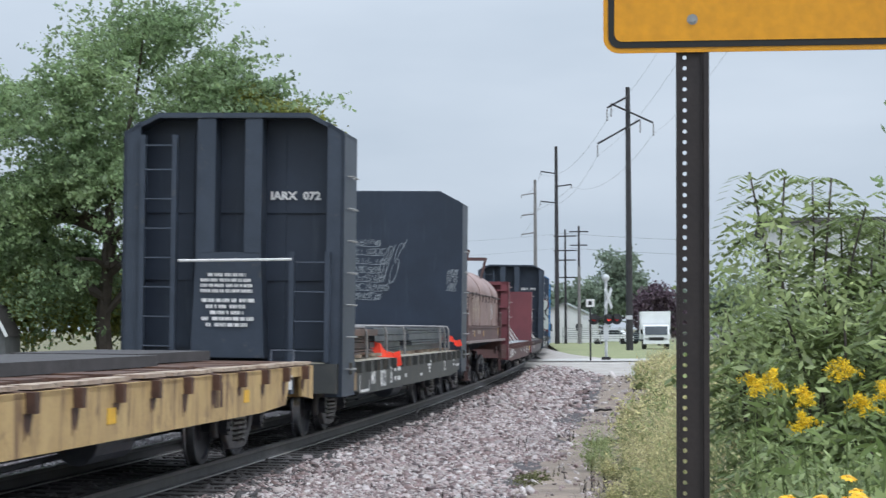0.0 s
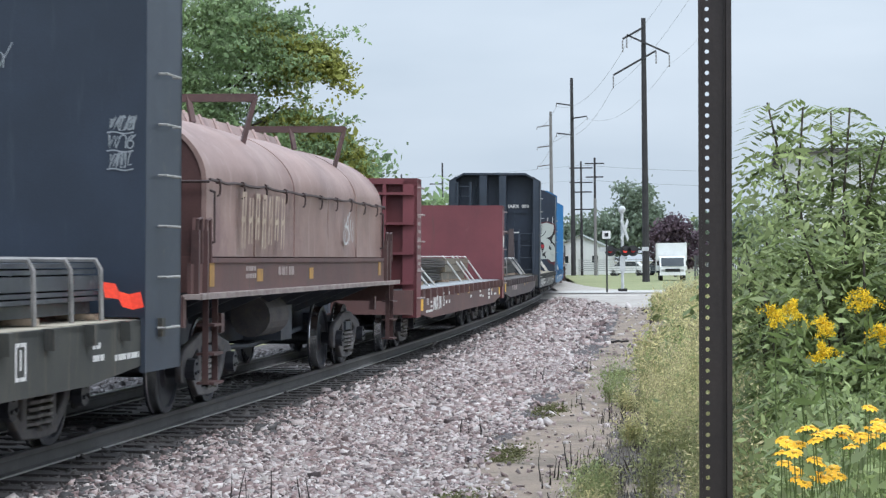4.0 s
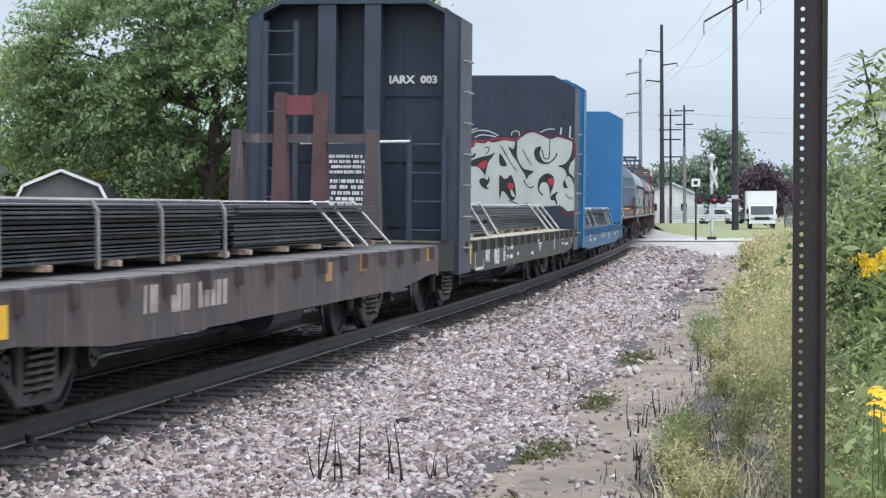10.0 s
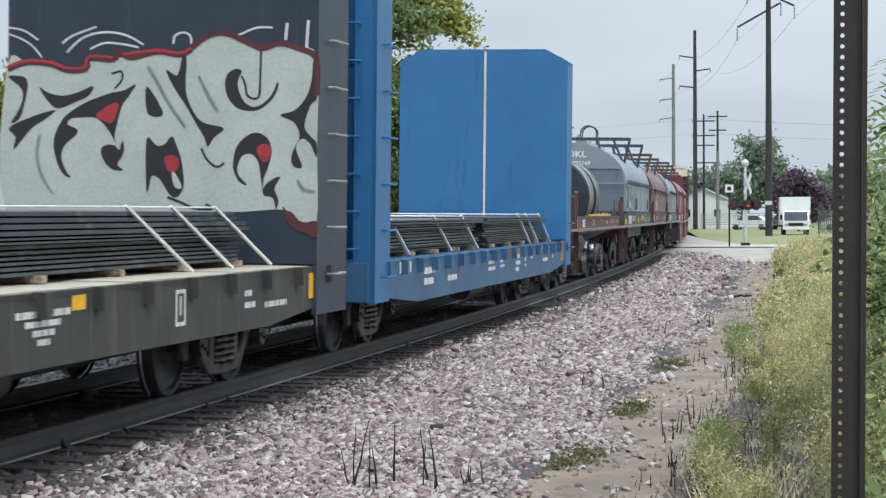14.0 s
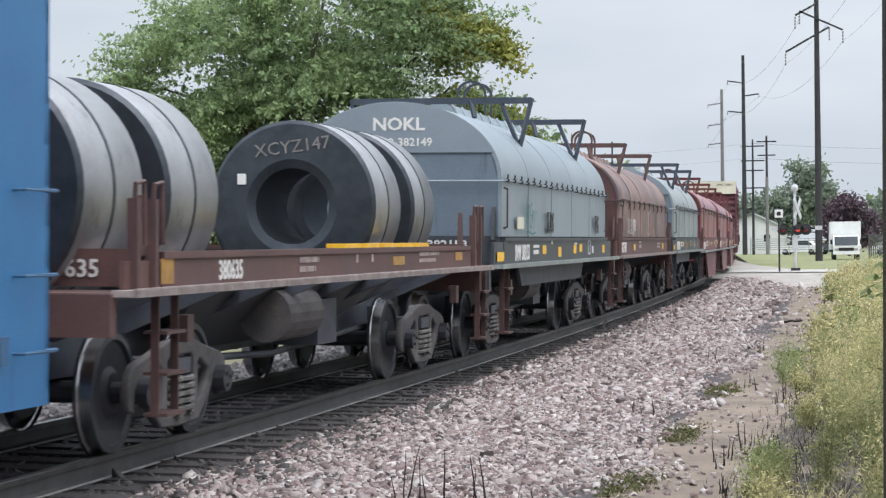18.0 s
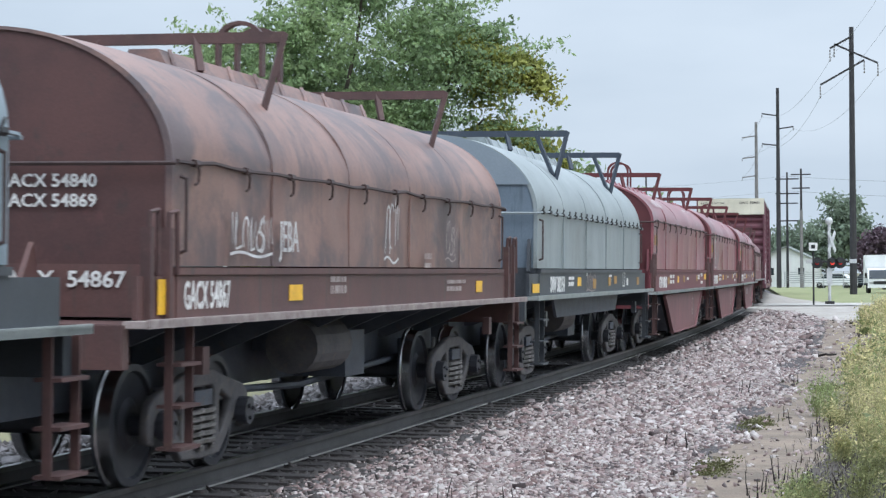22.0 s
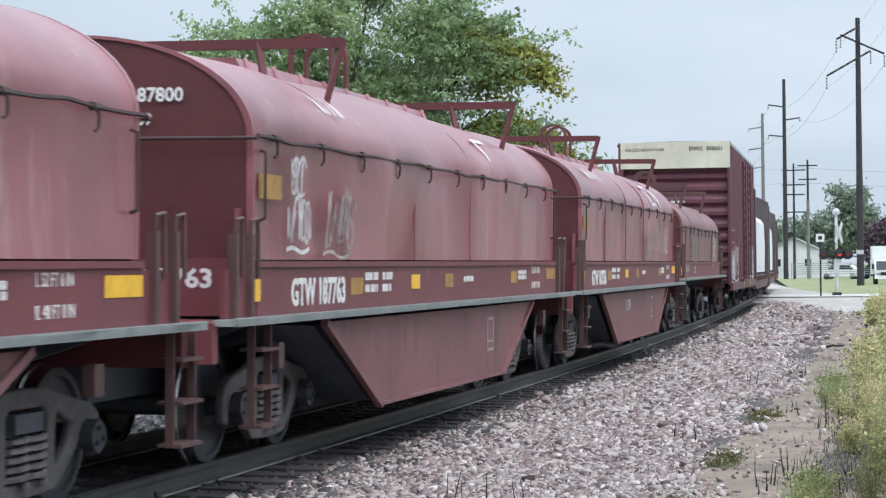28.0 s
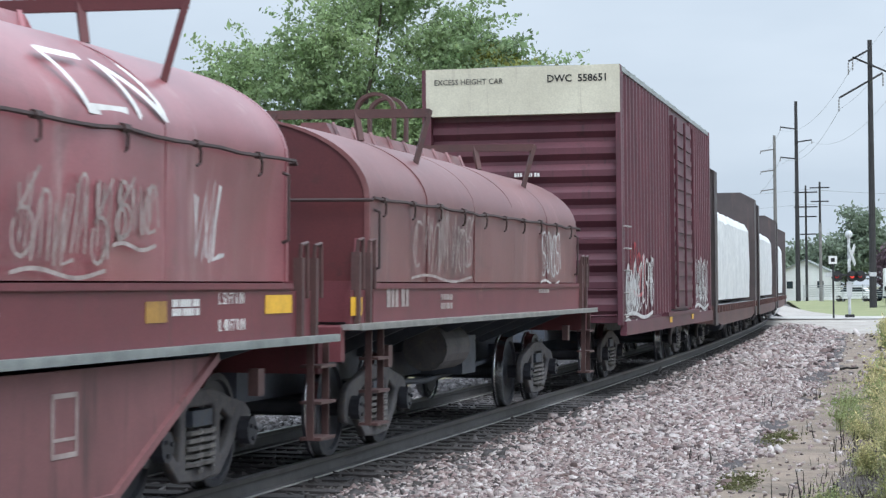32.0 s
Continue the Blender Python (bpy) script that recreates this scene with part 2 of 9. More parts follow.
M["coil_dark"] = mat("dark_coil_side", (0.060, 0.068, 0.080), (0.035, 0.042, 0.052), 3.0, 0.42, 0.6, 0.04, 90)
M["strap"] = mat("pale_steel_strap", (0.440, 0.430, 0.410), (0.300, 0.295, 0.285), 6.0, 0.5, 0.4)
M["white_paint"] = mat("white_stencil_paint", (0.760, 0.750, 0.730), (0.600, 0.590, 0.570), 8.0, 0.6)
M["faded_white"] = mat("faded_white_stencil", (0.420, 0.360, 0.340), (0.260, 0.200, 0.190), 6.0, 0.65)
M["faded_tape"] = mat("faded_brown_reflector", (0.270, 0.170, 0.075), (0.190, 0.125, 0.065), 5.0, 0.5)
M["yellow_tape"] = mat("yellow_reflector", (0.860, 0.500, 0.030), (0.700, 0.380, 0.025), 5.0, 0.4)
M["ochre_tape"] = mat("dirty_ochre_reflector", (0.420, 0.230, 0.050), (0.260, 0.140, 0.040), 6.0, 0.5)
M["grey_walk"] = mat("galvanised_walkway", (0.370, 0.395, 0.385), (0.250, 0.275, 0.270), 3.0, 0.5, 0.3, 0.08, 60)
M["rope"] = mat("brown_latch_bar", (0.064, 0.038, 0.036), (0.038, 0.024, 0.024), 8.0, 0.6)
M["board_pale"] = mat("pale_splintered_boards", (0.46, 0.37, 0.28), (0.28, 0.20, 0.15), 3.0, 0.85, 0, 0.3, 30, (0.09, 0.06, 0.045), 0.35)
M["deck_tan"] = mat("worn_tan_deck_planks", (0.430, 0.390, 0.310), (0.280, 0.250, 0.200), 1.2, 0.8, 0, 0.15, 30, (0.13, 0.11, 0.09), 0.2)
M["deck_wood"] = mat("worn_deck_planks", (0.320, 0.335, 0.345), (0.200, 0.205, 0.210), 1.2, 0.8, 0, 0.15, 30, (0.12, 0.10, 0.085), 0.2)
M["flag"] = mat("fluorescent_orange_cloth", (1.0, 0.085, 0.030), (0.85, 0.06, 0.025), 6.0, 0.7)
M["wrap"] = mat("white_lumber_wrap", (0.740, 0.750, 0.745), (0.600, 0.615, 0.620), 1.2, 0.45, 0, 0.1, 6)
M["cream"] = mat("cream_band_paint", (0.650, 0.620, 0.500), (0.540, 0.510, 0.410), 1.0, 0.5, 0, 0.03, 40, (0.40, 0.36, 0.29), 0.15, True)
M["lumber_end"] = mat("dark_grey_brown_bulkhead", (0.085, 0.066, 0.066), (0.055, 0.044, 0.046), 1.0, 0.6, 0, 0.05, 50, (0.13, 0.085, 0.08), 0.2, True)
M["low_hood"] = mat("dull_brown_red_hood_paint", (0.205, 0.084, 0.084), (0.150, 0.060, 0.062), 0.6, 0.42, 0, 0.04, 60, (0.28, 0.15, 0.145), 0.14, True, patch=((0.10, 0.05, 0.055), 0.4, 0.8))
M["trough"] = mat("dirty_brown_red_trough", (0.205, 0.088, 0.092), (0.145, 0.064, 0.068), 0.8, 0.6, 0, 0.06, 55, (0.065, 0.042, 0.040), 0.25, True, patch=((0.25, 0.125, 0.12), 0.2, 1.2))
M["box_brown"] = mat("dark_maroon_boxcar_paint", (0.120, 0.036, 0.050), (0.084, 0.026, 0.038), 0.9, 0.5, 0, 0.04, 50, (0.06, 0.026, 0.032), 0.2, True, patch=((0.22, 0.11, 0.125), 0.1, 1.5))
M["rail"] = mat("rail_side_rust", (0.088, 0.084, 0.086), (0.056, 0.054, 0.055), 3.0, 0.6, 0.2, 0.15, 50)
M["rail_head"] = mat("worn_rail_head", (0.150, 0.150, 0.156), (0.090, 0.090, 0.092), 3.0, 0.35, 0.8)
M["tie"] = mat("dark_creosoted_tie", (0.066, 0.060, 0.060), (0.040, 0.036, 0.036), 3.0, 0.85, 0, 0.3, 30)
# bed kept dark to paint the shade in the gaps between the stones
M["gap_shaded_bed"] = mat("gap_shaded_bed", (0.090, 0.076, 0.076), (0.040, 0.036, 0.038), 26.0, 0.9, 0, 0.9, 60, (0.26, 0.23, 0.225), 0.2)
def stone_mat(name, island=True, shade=1.0):
    """Crushed quartzite: each stone takes its own tone from mauve, brown and grey to nearly white, with darker flecks."""
    m = bpy.data.materials.new(name)
    m.use_nodes = True
    n, l = m.node_tree.nodes, m.node_tree.links
    b = n["Principled BSDF"]
    b.inputs["Roughness"].default_value = 0.8
    pick = n.new("ShaderNodeNewGeometry") if island else n.new("ShaderNodeObjectInfo")
    ramp = n.new("ShaderNodeValToRGB")
    tones = ((0.0, (0.070, 0.056, 0.058)), (0.16, (0.170, 0.122, 0.118)), (0.34, (0.300, 0.215, 0.205)), (0.50, (0.290, 0.250, 0.240)), (0.66, (0.440, 0.350, 0.330)), (0.80, (0.430, 0.395, 0.375)), (0.93, (0.530, 0.460, 0.440)), (1.0, (0.600, 0.555, 0.530)))
    el = ramp.color_ramp.elements
    while len(el) < len(tones):
        el.new(0.5)
    for e, (at, c) in zip(el, tones):
        e.position, e.color = at, (*(v * shade for v in c), 1)
    l.new(pick.outputs["Random Per Island" if island else "Random"], ramp.inputs["Fac"])
    co = n.new("ShaderNodeTexCoord")
    no = n.new("ShaderNodeTexNoise")
    no.inputs["Scale"].default_value, no.inputs["Detail"].default_value = 34.0, 5.0
    l.new(co.outputs["Object"], no.inputs["Vector"])
    mr = n.new("ShaderNodeMapRange")
    mr.inputs["To Min"].default_value, mr.inputs["To Max"].default_value = 0.62, 1.34
    l.new(no.outputs["Fac"], mr.inputs["Value"])
    hs = n.new("ShaderNodeHueSaturation")
    l.new(ramp.outputs["Color"], hs.inputs["Color"])
    l.new(mr.outputs["Result"], hs.inputs["Value"])
    l.new(hs.outputs["Color"], b.inputs["Base Color"])
    bp = n.new("ShaderNodeBump")
    bp.inputs["Strength"].default_value, bp.inputs["Distance"].default_value = 0.3, 0.01
    l.new(no.outputs["Fac"], bp.inputs["Height"])
    l.new(bp.outputs["Normal"], b.inputs["Normal"])
    return m


M["stone"] = stone_mat("pink_grey_crushed_stone", True, 0.93)
# oily stone; the shadow along the tie ends is in this tone too
M["stone_dark"] = mat("oily_shadowed_stone", (0.085, 0.075, 0.072), (0.045, 0.042, 0.042), 6.0, 0.75, 0, 0.25, 60, None, 0, False, 0.4)
M["stone_mid"] = mat("grey_track_stone", (0.190, 0.172, 0.172), (0.105, 0.096, 0.098), 6.0, 0.8, 0, 0.25, 60, None, 0, False, 0.5)
M["stone_one"] = stone_mat("single_crushed_stone", False)
M["tarp"] = mat("blue_grey_plastic", (0.150, 0.190, 0.220), (0.10, 0.13, 0.155), 6.0, 0.4)
M["plank_tan"] = mat("tan_door_boards", (0.330, 0.255, 0.210), (0.25, 0.195, 0.165), 3.0, 0.8)
M["rust_stain"] = mat("dark_rust_stain", (0.115, 0.055, 0.032), (0.060, 0.032, 0.022), 3.0, 0.8, 0, 0.15, 40)
M["ripe_grass"] = mat("mown_grass", (0.235, 0.250, 0.115), (0.170, 0.190, 0.085), 0.3, 0.95, 0, 0.4, 12, (0.29, 0.26, 0.16), 0.3)
M["dirt"] = mat("packed_sandy_dirt", (0.262, 0.206, 0.160), (0.165, 0.130, 0.102), 1.1, 0.95, 0, 0.7, 34, (0.105, 0.086, 0.072), 0.25, patch=((0.075, 0.062, 0.053), 0.36, 0.9))
M["soil"] = mat("grassy_ground", (0.175, 0.165, 0.085), (0.130, 0.120, 0.068), 0.35, 0.95, 0, 0.6, 18, (0.220, 0.190, 0.120), 0.25)
M["asphalt"] = mat("pale_worn_asphalt", (0.230, 0.225, 0.220), (0.170, 0.168, 0.165), 0.6, 0.9, 0, 0.3, 60, (0.12, 0.12, 0.12), 0.15)
M["concrete"] = mat("pale_concrete", (0.460, 0.440, 0.410), (0.360, 0.345, 0.320), 1.0, 0.85, 0, 0.2, 40)
M["moss"] = mat("low_moss", (0.140, 0.140, 0.055), (0.085, 0.088, 0.038), 8.0, 0.95, 0, 0.6, 60, None, 0, False, 0.3)
M["char"] = mat("charred_stalk", (0.022, 0.018, 0.016), (0.014, 0.012, 0.011), 20.0, 0.9)
M["post"] = mat("bronze_green_post", (0.040, 0.031, 0.030), (0.029, 0.023, 0.023), 5.0, 0.45, 0.3, 0.05, 80)
M["sign_yellow"] = mat("sign_yellow", (0.680, 0.300, 0.006), (0.620, 0.265, 0.005), 1.5, 0.35)
M["sign_black"] = mat("sign_black", (0.012, 0.012, 0.012), (0.008, 0.008, 0.008), 4.0, 0.4)
M["bolt"] = mat("zinc_bolt", (0.450, 0.450, 0.440), (0.3, 0.3, 0.3), 9.0, 0.4, 0.8)
M["pole_wood"] = mat("dark_pole_wood", (0.040, 0.038, 0.041), (0.026, 0.025, 0.028), 2.0, 0.85, 0, 0.2, 30)
M["pole_grey"] = mat("grey_pole_wood", (0.210, 0.200, 0.195), (0.150, 0.145, 0.142), 2.0, 0.8, 0, 0.2, 30)
M["wire"] = mat("grey_wire", (0.220, 0.235, 0.250), (0.18, 0.19, 0.2), 5.0, 0.6)
M["bark"] = mat("tree_bark", (0.085, 0.068, 0.055), (0.050, 0.041, 0.034), 4.0, 0.9, 0, 0.5, 14)
M["leaf"] = mat("locust_leaves", (0.310, 0.400, 0.195), (0.180, 0.258, 0.128), 0.35, 0.6, 0, 0, 3, (0.25, 0.28, 0.10), 0.12, False, 0.45, 0.5)
M["leaf_light"] = mat("yellow_green_leaves", (0.330, 0.335, 0.078), (0.205, 0.225, 0.060), 0.5, 0.6, 0, 0, 3, None, 0, False, 0.4, 0.4)
# distance haze is mixed into this leaf colour: paler and greyer
M["leaf_far"] = mat("haze_paled_far_leaves", (0.235, 0.285, 0.205), (0.165, 0.210, 0.155), 0.3, 0.7, 0, 0, 3, None, 0, False, 0.3, 0.4)
M["leaf_purple"] = mat("purple_leaves", (0.120, 0.078, 0.098), (0.085, 0.058, 0.076), 0.4, 0.7, 0, 0, 3, None, 0, False, 0.35, 0.3)
M["leaf_sumac"] = mat("sumac_leaves", (0.222, 0.275, 0.098), (0.135, 0.180, 0.068), 1.2, 0.55, 0, 0, 6, (0.20, 0.24, 0.07), 0.15, False, 0.4, 0.4)
M["leaf_shrub"] = mat("bright_shrub_leaves", (0.330, 0.385, 0.160), (0.215, 0.265, 0.115), 1.0, 0.55, 0, 0, 6, None, 0, False, 0.45, 0.45)
M["weed"] = mat("dusty_weed_stems", (0.640, 0.570, 0.310), (0.500, 0.460, 0.220), 0.9, 0.8, 0, 0, 8, (0.50, 0.42, 0.30), 0.35, False, 0.4, 0.4)
M["weed_olive"] = mat("olive_weed_leaves", (0.400, 0.400, 0.190), (0.280, 0.300, 0.130), 1.2, 0.75, 0, 0, 8, (0.33, 0.30, 0.17), 0.25, False, 0.4, 0.4)
M["path_grit"] = mat("brown_path_grit", (0.300, 0.260, 0.230), (0.170, 0.145, 0.125), 9.0, 0.9, 0, 0.2, 60, None, 0, False, 0.5)
M["char_soil"] = mat("burnt_dark_soil", (0.085, 0.070, 0.060), (0.050, 0.042, 0.037), 2.2, 0.95, 0, 0.7, 34, (0.16, 0.13, 0.105), 0.3)
M["gravel_lane"] = mat("pale_gravel_lane", (0.400, 0.370, 0.335), (0.300, 0.275, 0.250), 0.8, 0.95, 0, 0.5, 30, (0.22, 0.20, 0.17), 0.25)
M["post_brown"] = mat("dark_brown_handrail_paint", (0.098, 0.050, 0.047), (0.062, 0.034, 0.033), 3.0, 0.6, 0, 0.1, 50, (0.11, 0.07, 0.055), 0.2)
M["grass"] = mat("green_grass_blades", (0.230, 0.300, 0.100), (0.150, 0.205, 0.070), 0.6, 0.75, 0, 0, 8, (0.34, 0.33, 0.17), 0.2, False, 0.35, 0.35)
M["dry_grass"] = mat("dry_straw", (0.400, 0.350, 0.220), (0.280, 0.240, 0.150), 2.0, 0.85, 0, 0, 8, None, 0, False, 0.3)
M["goldenrod"] = mat("goldenrod_bloom", (0.860, 0.620, 0.025), (0.700, 0.500, 0.020), 4.0, 0.7, 0, 0, 8, None, 0, False, 0.3, 0.3)
M["daisy"] = mat("orange_yellow_petals", (0.850, 0.500, 0.014), (0.760, 0.420, 0.010), 6.0, 0.6, 0, 0, 8, None, 0, False, 0.25)
M["white_siding"] = mat("white_siding", (0.680, 0.690, 0.680), (0.560, 0.570, 0.570), 0.4, 0.6, 0, 0.1, 20)
M["grey_siding"] = mat("grey_board_siding", (0.105, 0.108, 0.108), (0.075, 0.078, 0.080), 1.5, 0.8, 0, 0.2, 20)
M["shingle"] = mat("dark_shingles", (0.090, 0.082, 0.078), (0.060, 0.056, 0.054), 3.0, 0.9, 0, 0.4, 12)
M["truck_white"] = mat("white_truck_paint", (0.760, 0.770, 0.770), (0.66, 0.67, 0.67), 0.8, 0.35)
M["glass"] = mat("dark_window_glass", (0.030, 0.040, 0.048), (0.02, 0.028, 0.035), 1.0, 0.08)
M["tyre"] = mat("black_rubber", (0.020, 0.020, 0.020), (0.014, 0.014, 0.014), 6.0, 0.85)
M["signal_silver"] = mat("silver_signal_paint", (0.560, 0.570, 0.570), (0.42, 0.43, 0.43), 4.0, 0.5, 0.2)
M["signal_black"] = mat("black_signal_paint", (0.018, 0.018, 0.019), (0.013, 0.013, 0.014), 4.0, 0.6)
M["gate_red"] = mat("red_gate_stripe", (0.520, 0.030, 0.030), (0.42, 0.025, 0.025), 4.0, 0.5)
M["fence"] = mat("galvanised_fence", (0.330, 0.345, 0.350), (0.25, 0.26, 0.265), 4.0, 0.5, 0.4)
M["graf_grey"] = mat("pale_spray_fill", (0.450, 0.475, 0.440), (0.370, 0.395, 0.370), 1.5, 0.6, 0, 0.02, 30)
M["spray_shade"] = mat("grey_spray_shade", (0.320, 0.340, 0.320), (0.28, 0.30, 0.285), 1.5, 0.6)
M["graf_black"] = mat("black_spray", (0.016, 0.015, 0.017), (0.012, 0.012, 0.013), 3.0, 0.6)
M["graf_red"] = mat("red_spray", (0.420, 0.028, 0.036), (0.24, 0.020, 0.028), 2.0, 0.6)
M["graf_maroon"] = mat("dark_maroon_spray", (0.095, 0.018, 0.024), (0.055, 0.015, 0.020), 3.0, 0.6)
M["graf_white"] = mat("white_spray", (0.640, 0.640, 0.630), (0.42, 0.40, 0.40), 3.0, 0.6)
M["chalk"] = mat("thin_pale_spray", (0.330, 0.355, 0.375), (0.200, 0.220, 0.240), 3.0, 0.6)
M["cream_spray"] = mat("worn_cream_spray", (0.520, 0.430, 0.330), (0.340, 0.240, 0.190), 5.0, 0.6)
M["graf_green"] = mat("green_spray", (0.045, 0.190, 0.170), (0.05, 0.15, 0.14), 3.0, 0.6)
m_red = bpy.data.materials.new("red_signal_light")
m_red.use_nodes = True
m_red.node_tree.nodes["Principled BSDF"].inputs["Base Color"].default_value = (0.5, 0.01, 0.01, 1)
m_red.node_tree.nodes["Principled BSDF"].inputs["Emission Color"].default_value = (1.0, 0.10, 0.06, 1)
m_red.node_tree.nodes["Principled BSDF"].inputs["Emission Strength"].default_value = 0.7


# ---------------------------------------------------------------- mesh helpers
def box(bm, x0, x1, y0, y1, z0, z1):
    v = [bm.verts.new((x, y, z)) for x in (x0, x1) for y in (y0, y1) for z in (z0, z1)]
    for f in ((0, 1, 3, 2), (4, 6, 7, 5), (0, 4, 5, 1), (2, 3, 7, 6), (0, 2, 6, 4), (1, 5, 7, 3)):
        bm.faces.new([v[i] for i in f])
    return v


def bevelled(bm, r=0.01, segments=1):
    """Rounds the sharp edges of what a small bmesh holds."""
    edges = [e for e in bm.edges if len(e.link_faces) == 2 and e.calc_face_angle(0) > 0.6]
    bmesh.ops.bevel(bm, geom=edges, offset=r, segments=segments, affect="EDGES", clamp_overlap=True)
    return bm


def tube(bm, a, b, r, n=8, r2=None):
    a, b = Vector(a), Vector(b)
    d = (b - a).normalized()
    p = d.orthogonal().normalized()
    q = d.cross(p)
    r2 = r if r2 is None else r2
    ring = [[bm.verts.new(c + (p * math.cos(t) + q * math.sin(t)) * k) for t in (2 * math.pi * i / n for i in range(n))] for c, k in ((a, r), (b, r2))]
    for i in range(n):
        bm.faces.new((ring[0][i], ring[0][(i + 1) % n], ring[1][(i + 1) % n], ring[1][i]))
    bm.faces.new(ring[0][::-1])
    bm.faces.new(ring[1])


def bar(bm, a, b, w, h):
    """A straight bar of w x h from a to b."""
    a, b = Vector(a), Vector(b)
    d = (b - a).normalized()
    side = d.cross(Vector((0, 0, 1)))
    side = Vector((1, 0, 0)) if side.length < 0.05 else side.normalized()
    up = side.cross(d)
    ring = [[bm.verts.new(c + side * sx * w / 2 + up * sz * h / 2) for sx, sz in ((-1, -1), (1, -1), (1, 1), (-1, 1))] for c in (a, b)]
    for i in range(4):
        bm.faces.new((ring[0][i], ring[0][(i + 1) % 4], ring[1][(i + 1) % 4], ring[1][i]))
    bm.faces.new(ring[0][::-1])
    bm.faces.new(ring[1])


def rod(bm, points, r, n=6):
    """A bent round bar: one skin swept through the points."""
    pts = [Vector(p) for p in points]
    dirs = [(b - a).normalized() for a, b in zip(pts, pts[1:])]
    side = dirs[0].orthogonal().normalized()
    last = None
    for i, p in enumerate(pts):
        d = dirs[0] if i == 0 else dirs[-1] if i == len(pts) - 1 else (dirs[i - 1] + dirs[i])
        if d.length < 1e-6:
            d = dirs[i]
        d = d.normalized()
        side = (side - d * side.dot(d))
        side = side.normalized() if side.length > 1e-4 else d.orthogonal().normalized()
        up = d.cross(side)
        ring = [bm.verts.new(p + (side * math.cos(t) + up * math.sin(t)) * r) for t in (2 * math.pi * k / n for k in range(n))]
        if last:
            for k in range(n):
                bm.faces.new((last[k], last[(k + 1) % n], ring[(k + 1) % n], ring[k]))
        else:
            bm.faces.new(ring[::-1])
        last = ring
    bm.faces.new(last)


def prism(bm, outline, a, b, axis="y"):
    """Extrudes a closed outline: (x, z) pairs along y, or (y, z) pairs along x."""
    def at(p, k):
        return (p[0], k, p[1]) if axis == "y" else (k, p[0], p[1])
    r0, r1 = [[bm.verts.new(at(p, k)) for p in outline] for k in (a, b)]
    n = len(outline)
    for i in range(n):
        bm.faces.new((r0[i], r0[(i + 1) % n], r1[(i + 1) % n], r1[i]))
    bm.faces.new(r0[::-1])
    bm.faces.new(r1)


def mesh_of(bm, name, material, smooth=False):
    bmesh.ops.recalc_face_normals(bm, faces=bm.faces)
    me = bpy.data.meshes.new(name)
    bm.to_mesh(me)
    bm.free()
    if material:
        me.materials.append(material)
    if smooth:
        for p in me.polygons:
            p.use_smooth = True
    return me


def part(name, bm, material, parent, label="", at=None, smooth=False):
    ob = new(name, mesh_of(bm, name, material, smooth))
    ob.parent = parent
    if at is not None:
        ob.matrix_basis = at
    if label:
        tagged(ob, label)
    return ob


def thing(name, label, category, at=None, group="", kind=""):
    ob = new(name)
    ob.empty_display_size = 0.3
    if at is not None:
        ob.matrix_basis = at
    return tagged(ob, label, category, group, kind)


def solid(name, bm, material, label, category="", kind="", group="", smooth=False, at=None):
    ob = new(name, mesh_of(bm, name, material, smooth))
    if at is not None:
        ob.matrix_basis = at
    return tagged(ob, label, category, group, kind)


def sheet(name, verts, faces, material):
    me = bpy.data.meshes.new(name)
    me.from_pydata([tuple(v) for v in verts], [], [tuple(f) for f in faces])
    me.materials.append(material)
    return new(name, me)


def big_mesh(name, verts, quads, material, smooth=False):
    """A joined mesh from numpy arrays of vertices and of triangles or quads."""
    me = bpy.data.meshes.new(name)
    n, k = quads.shape
    me.vertices.add(len(verts))
    me.vertices.foreach_set("co", np.asarray(verts, np.float32).ravel())
    me.loops.add(n * k)
    me.loops.foreach_set("vertex_index", np.asarray(quads, np.int32).ravel())
    me.polygons.add(n)
    me.polygons.foreach_set("loop_start", np.arange(0, n * k, k, dtype=np.int32))
    me.update(calc_edges=True)
    me.materials.append(material)
    return me


SIDE = Matrix(((0, 0, 1, 0), (1, 0, 0, 0), (0, 1, 0, 0), (0, 0, 0, 1)))   # writing on a car's +x side
END = Matrix(((1, 0, 0, 0), (0, 0, -1, 0), (0, 1, 0, 0), (0, 0, 0, 1)))   # writing on a car's -y end


def lettering(words, size, material, parent, at, squeeze=1.0, name="stencil", bold=0.0):
    cu = bpy.data.curves.new("lettering", "FONT")
    cu.body, cu.size, cu.extrude, cu.resolution_u, cu.offset = words, size, 0.002, 2, bold
    tmp = bpy.data.objects.new("lettering", cu)
    me = bpy.data.meshes.new_from_object(tmp)
    bpy.data.objects.remove(tmp)
    bpy.data.curves.remove(cu)
    me.transform(Matrix.Diagonal((squeeze, 1, 1, 1)))
    me.materials.clear()
    me.materials.append(material)
    ob = new(name, me)
    ob.parent = parent
    ob.matrix_basis = at
    return ob


def bars(rows, parent, material, at, name="stencil_text", label="row of small faded writing"):
    """Unreadable writing: bars of (x, y, width, height), each row a part."""
    rnd = random.Random(len(rows) * 7 + int(100 * rows[0][0]))
    for x, y, w, h in rows:
        bm = bmesh.new()
        at_x, left = x, rnd.randint(2, 6)
        if w < 1.8 * h or h > 0.2:
            box(bm, x, x + w, y, y + h, 0, 0.003)
            at_x = x + w
        while at_x < x + w - 0.2 * h:
            d = min(h * rnd.uniform(0.42, 0.68), x + w - at_x)
            box(bm, at_x, at_x + d, y, y + h, 0, 0.003)
            left -= 1
            at_x += d + h * (0.2 if left else 0.6)
            left = left or rnd.randint(2, 6)
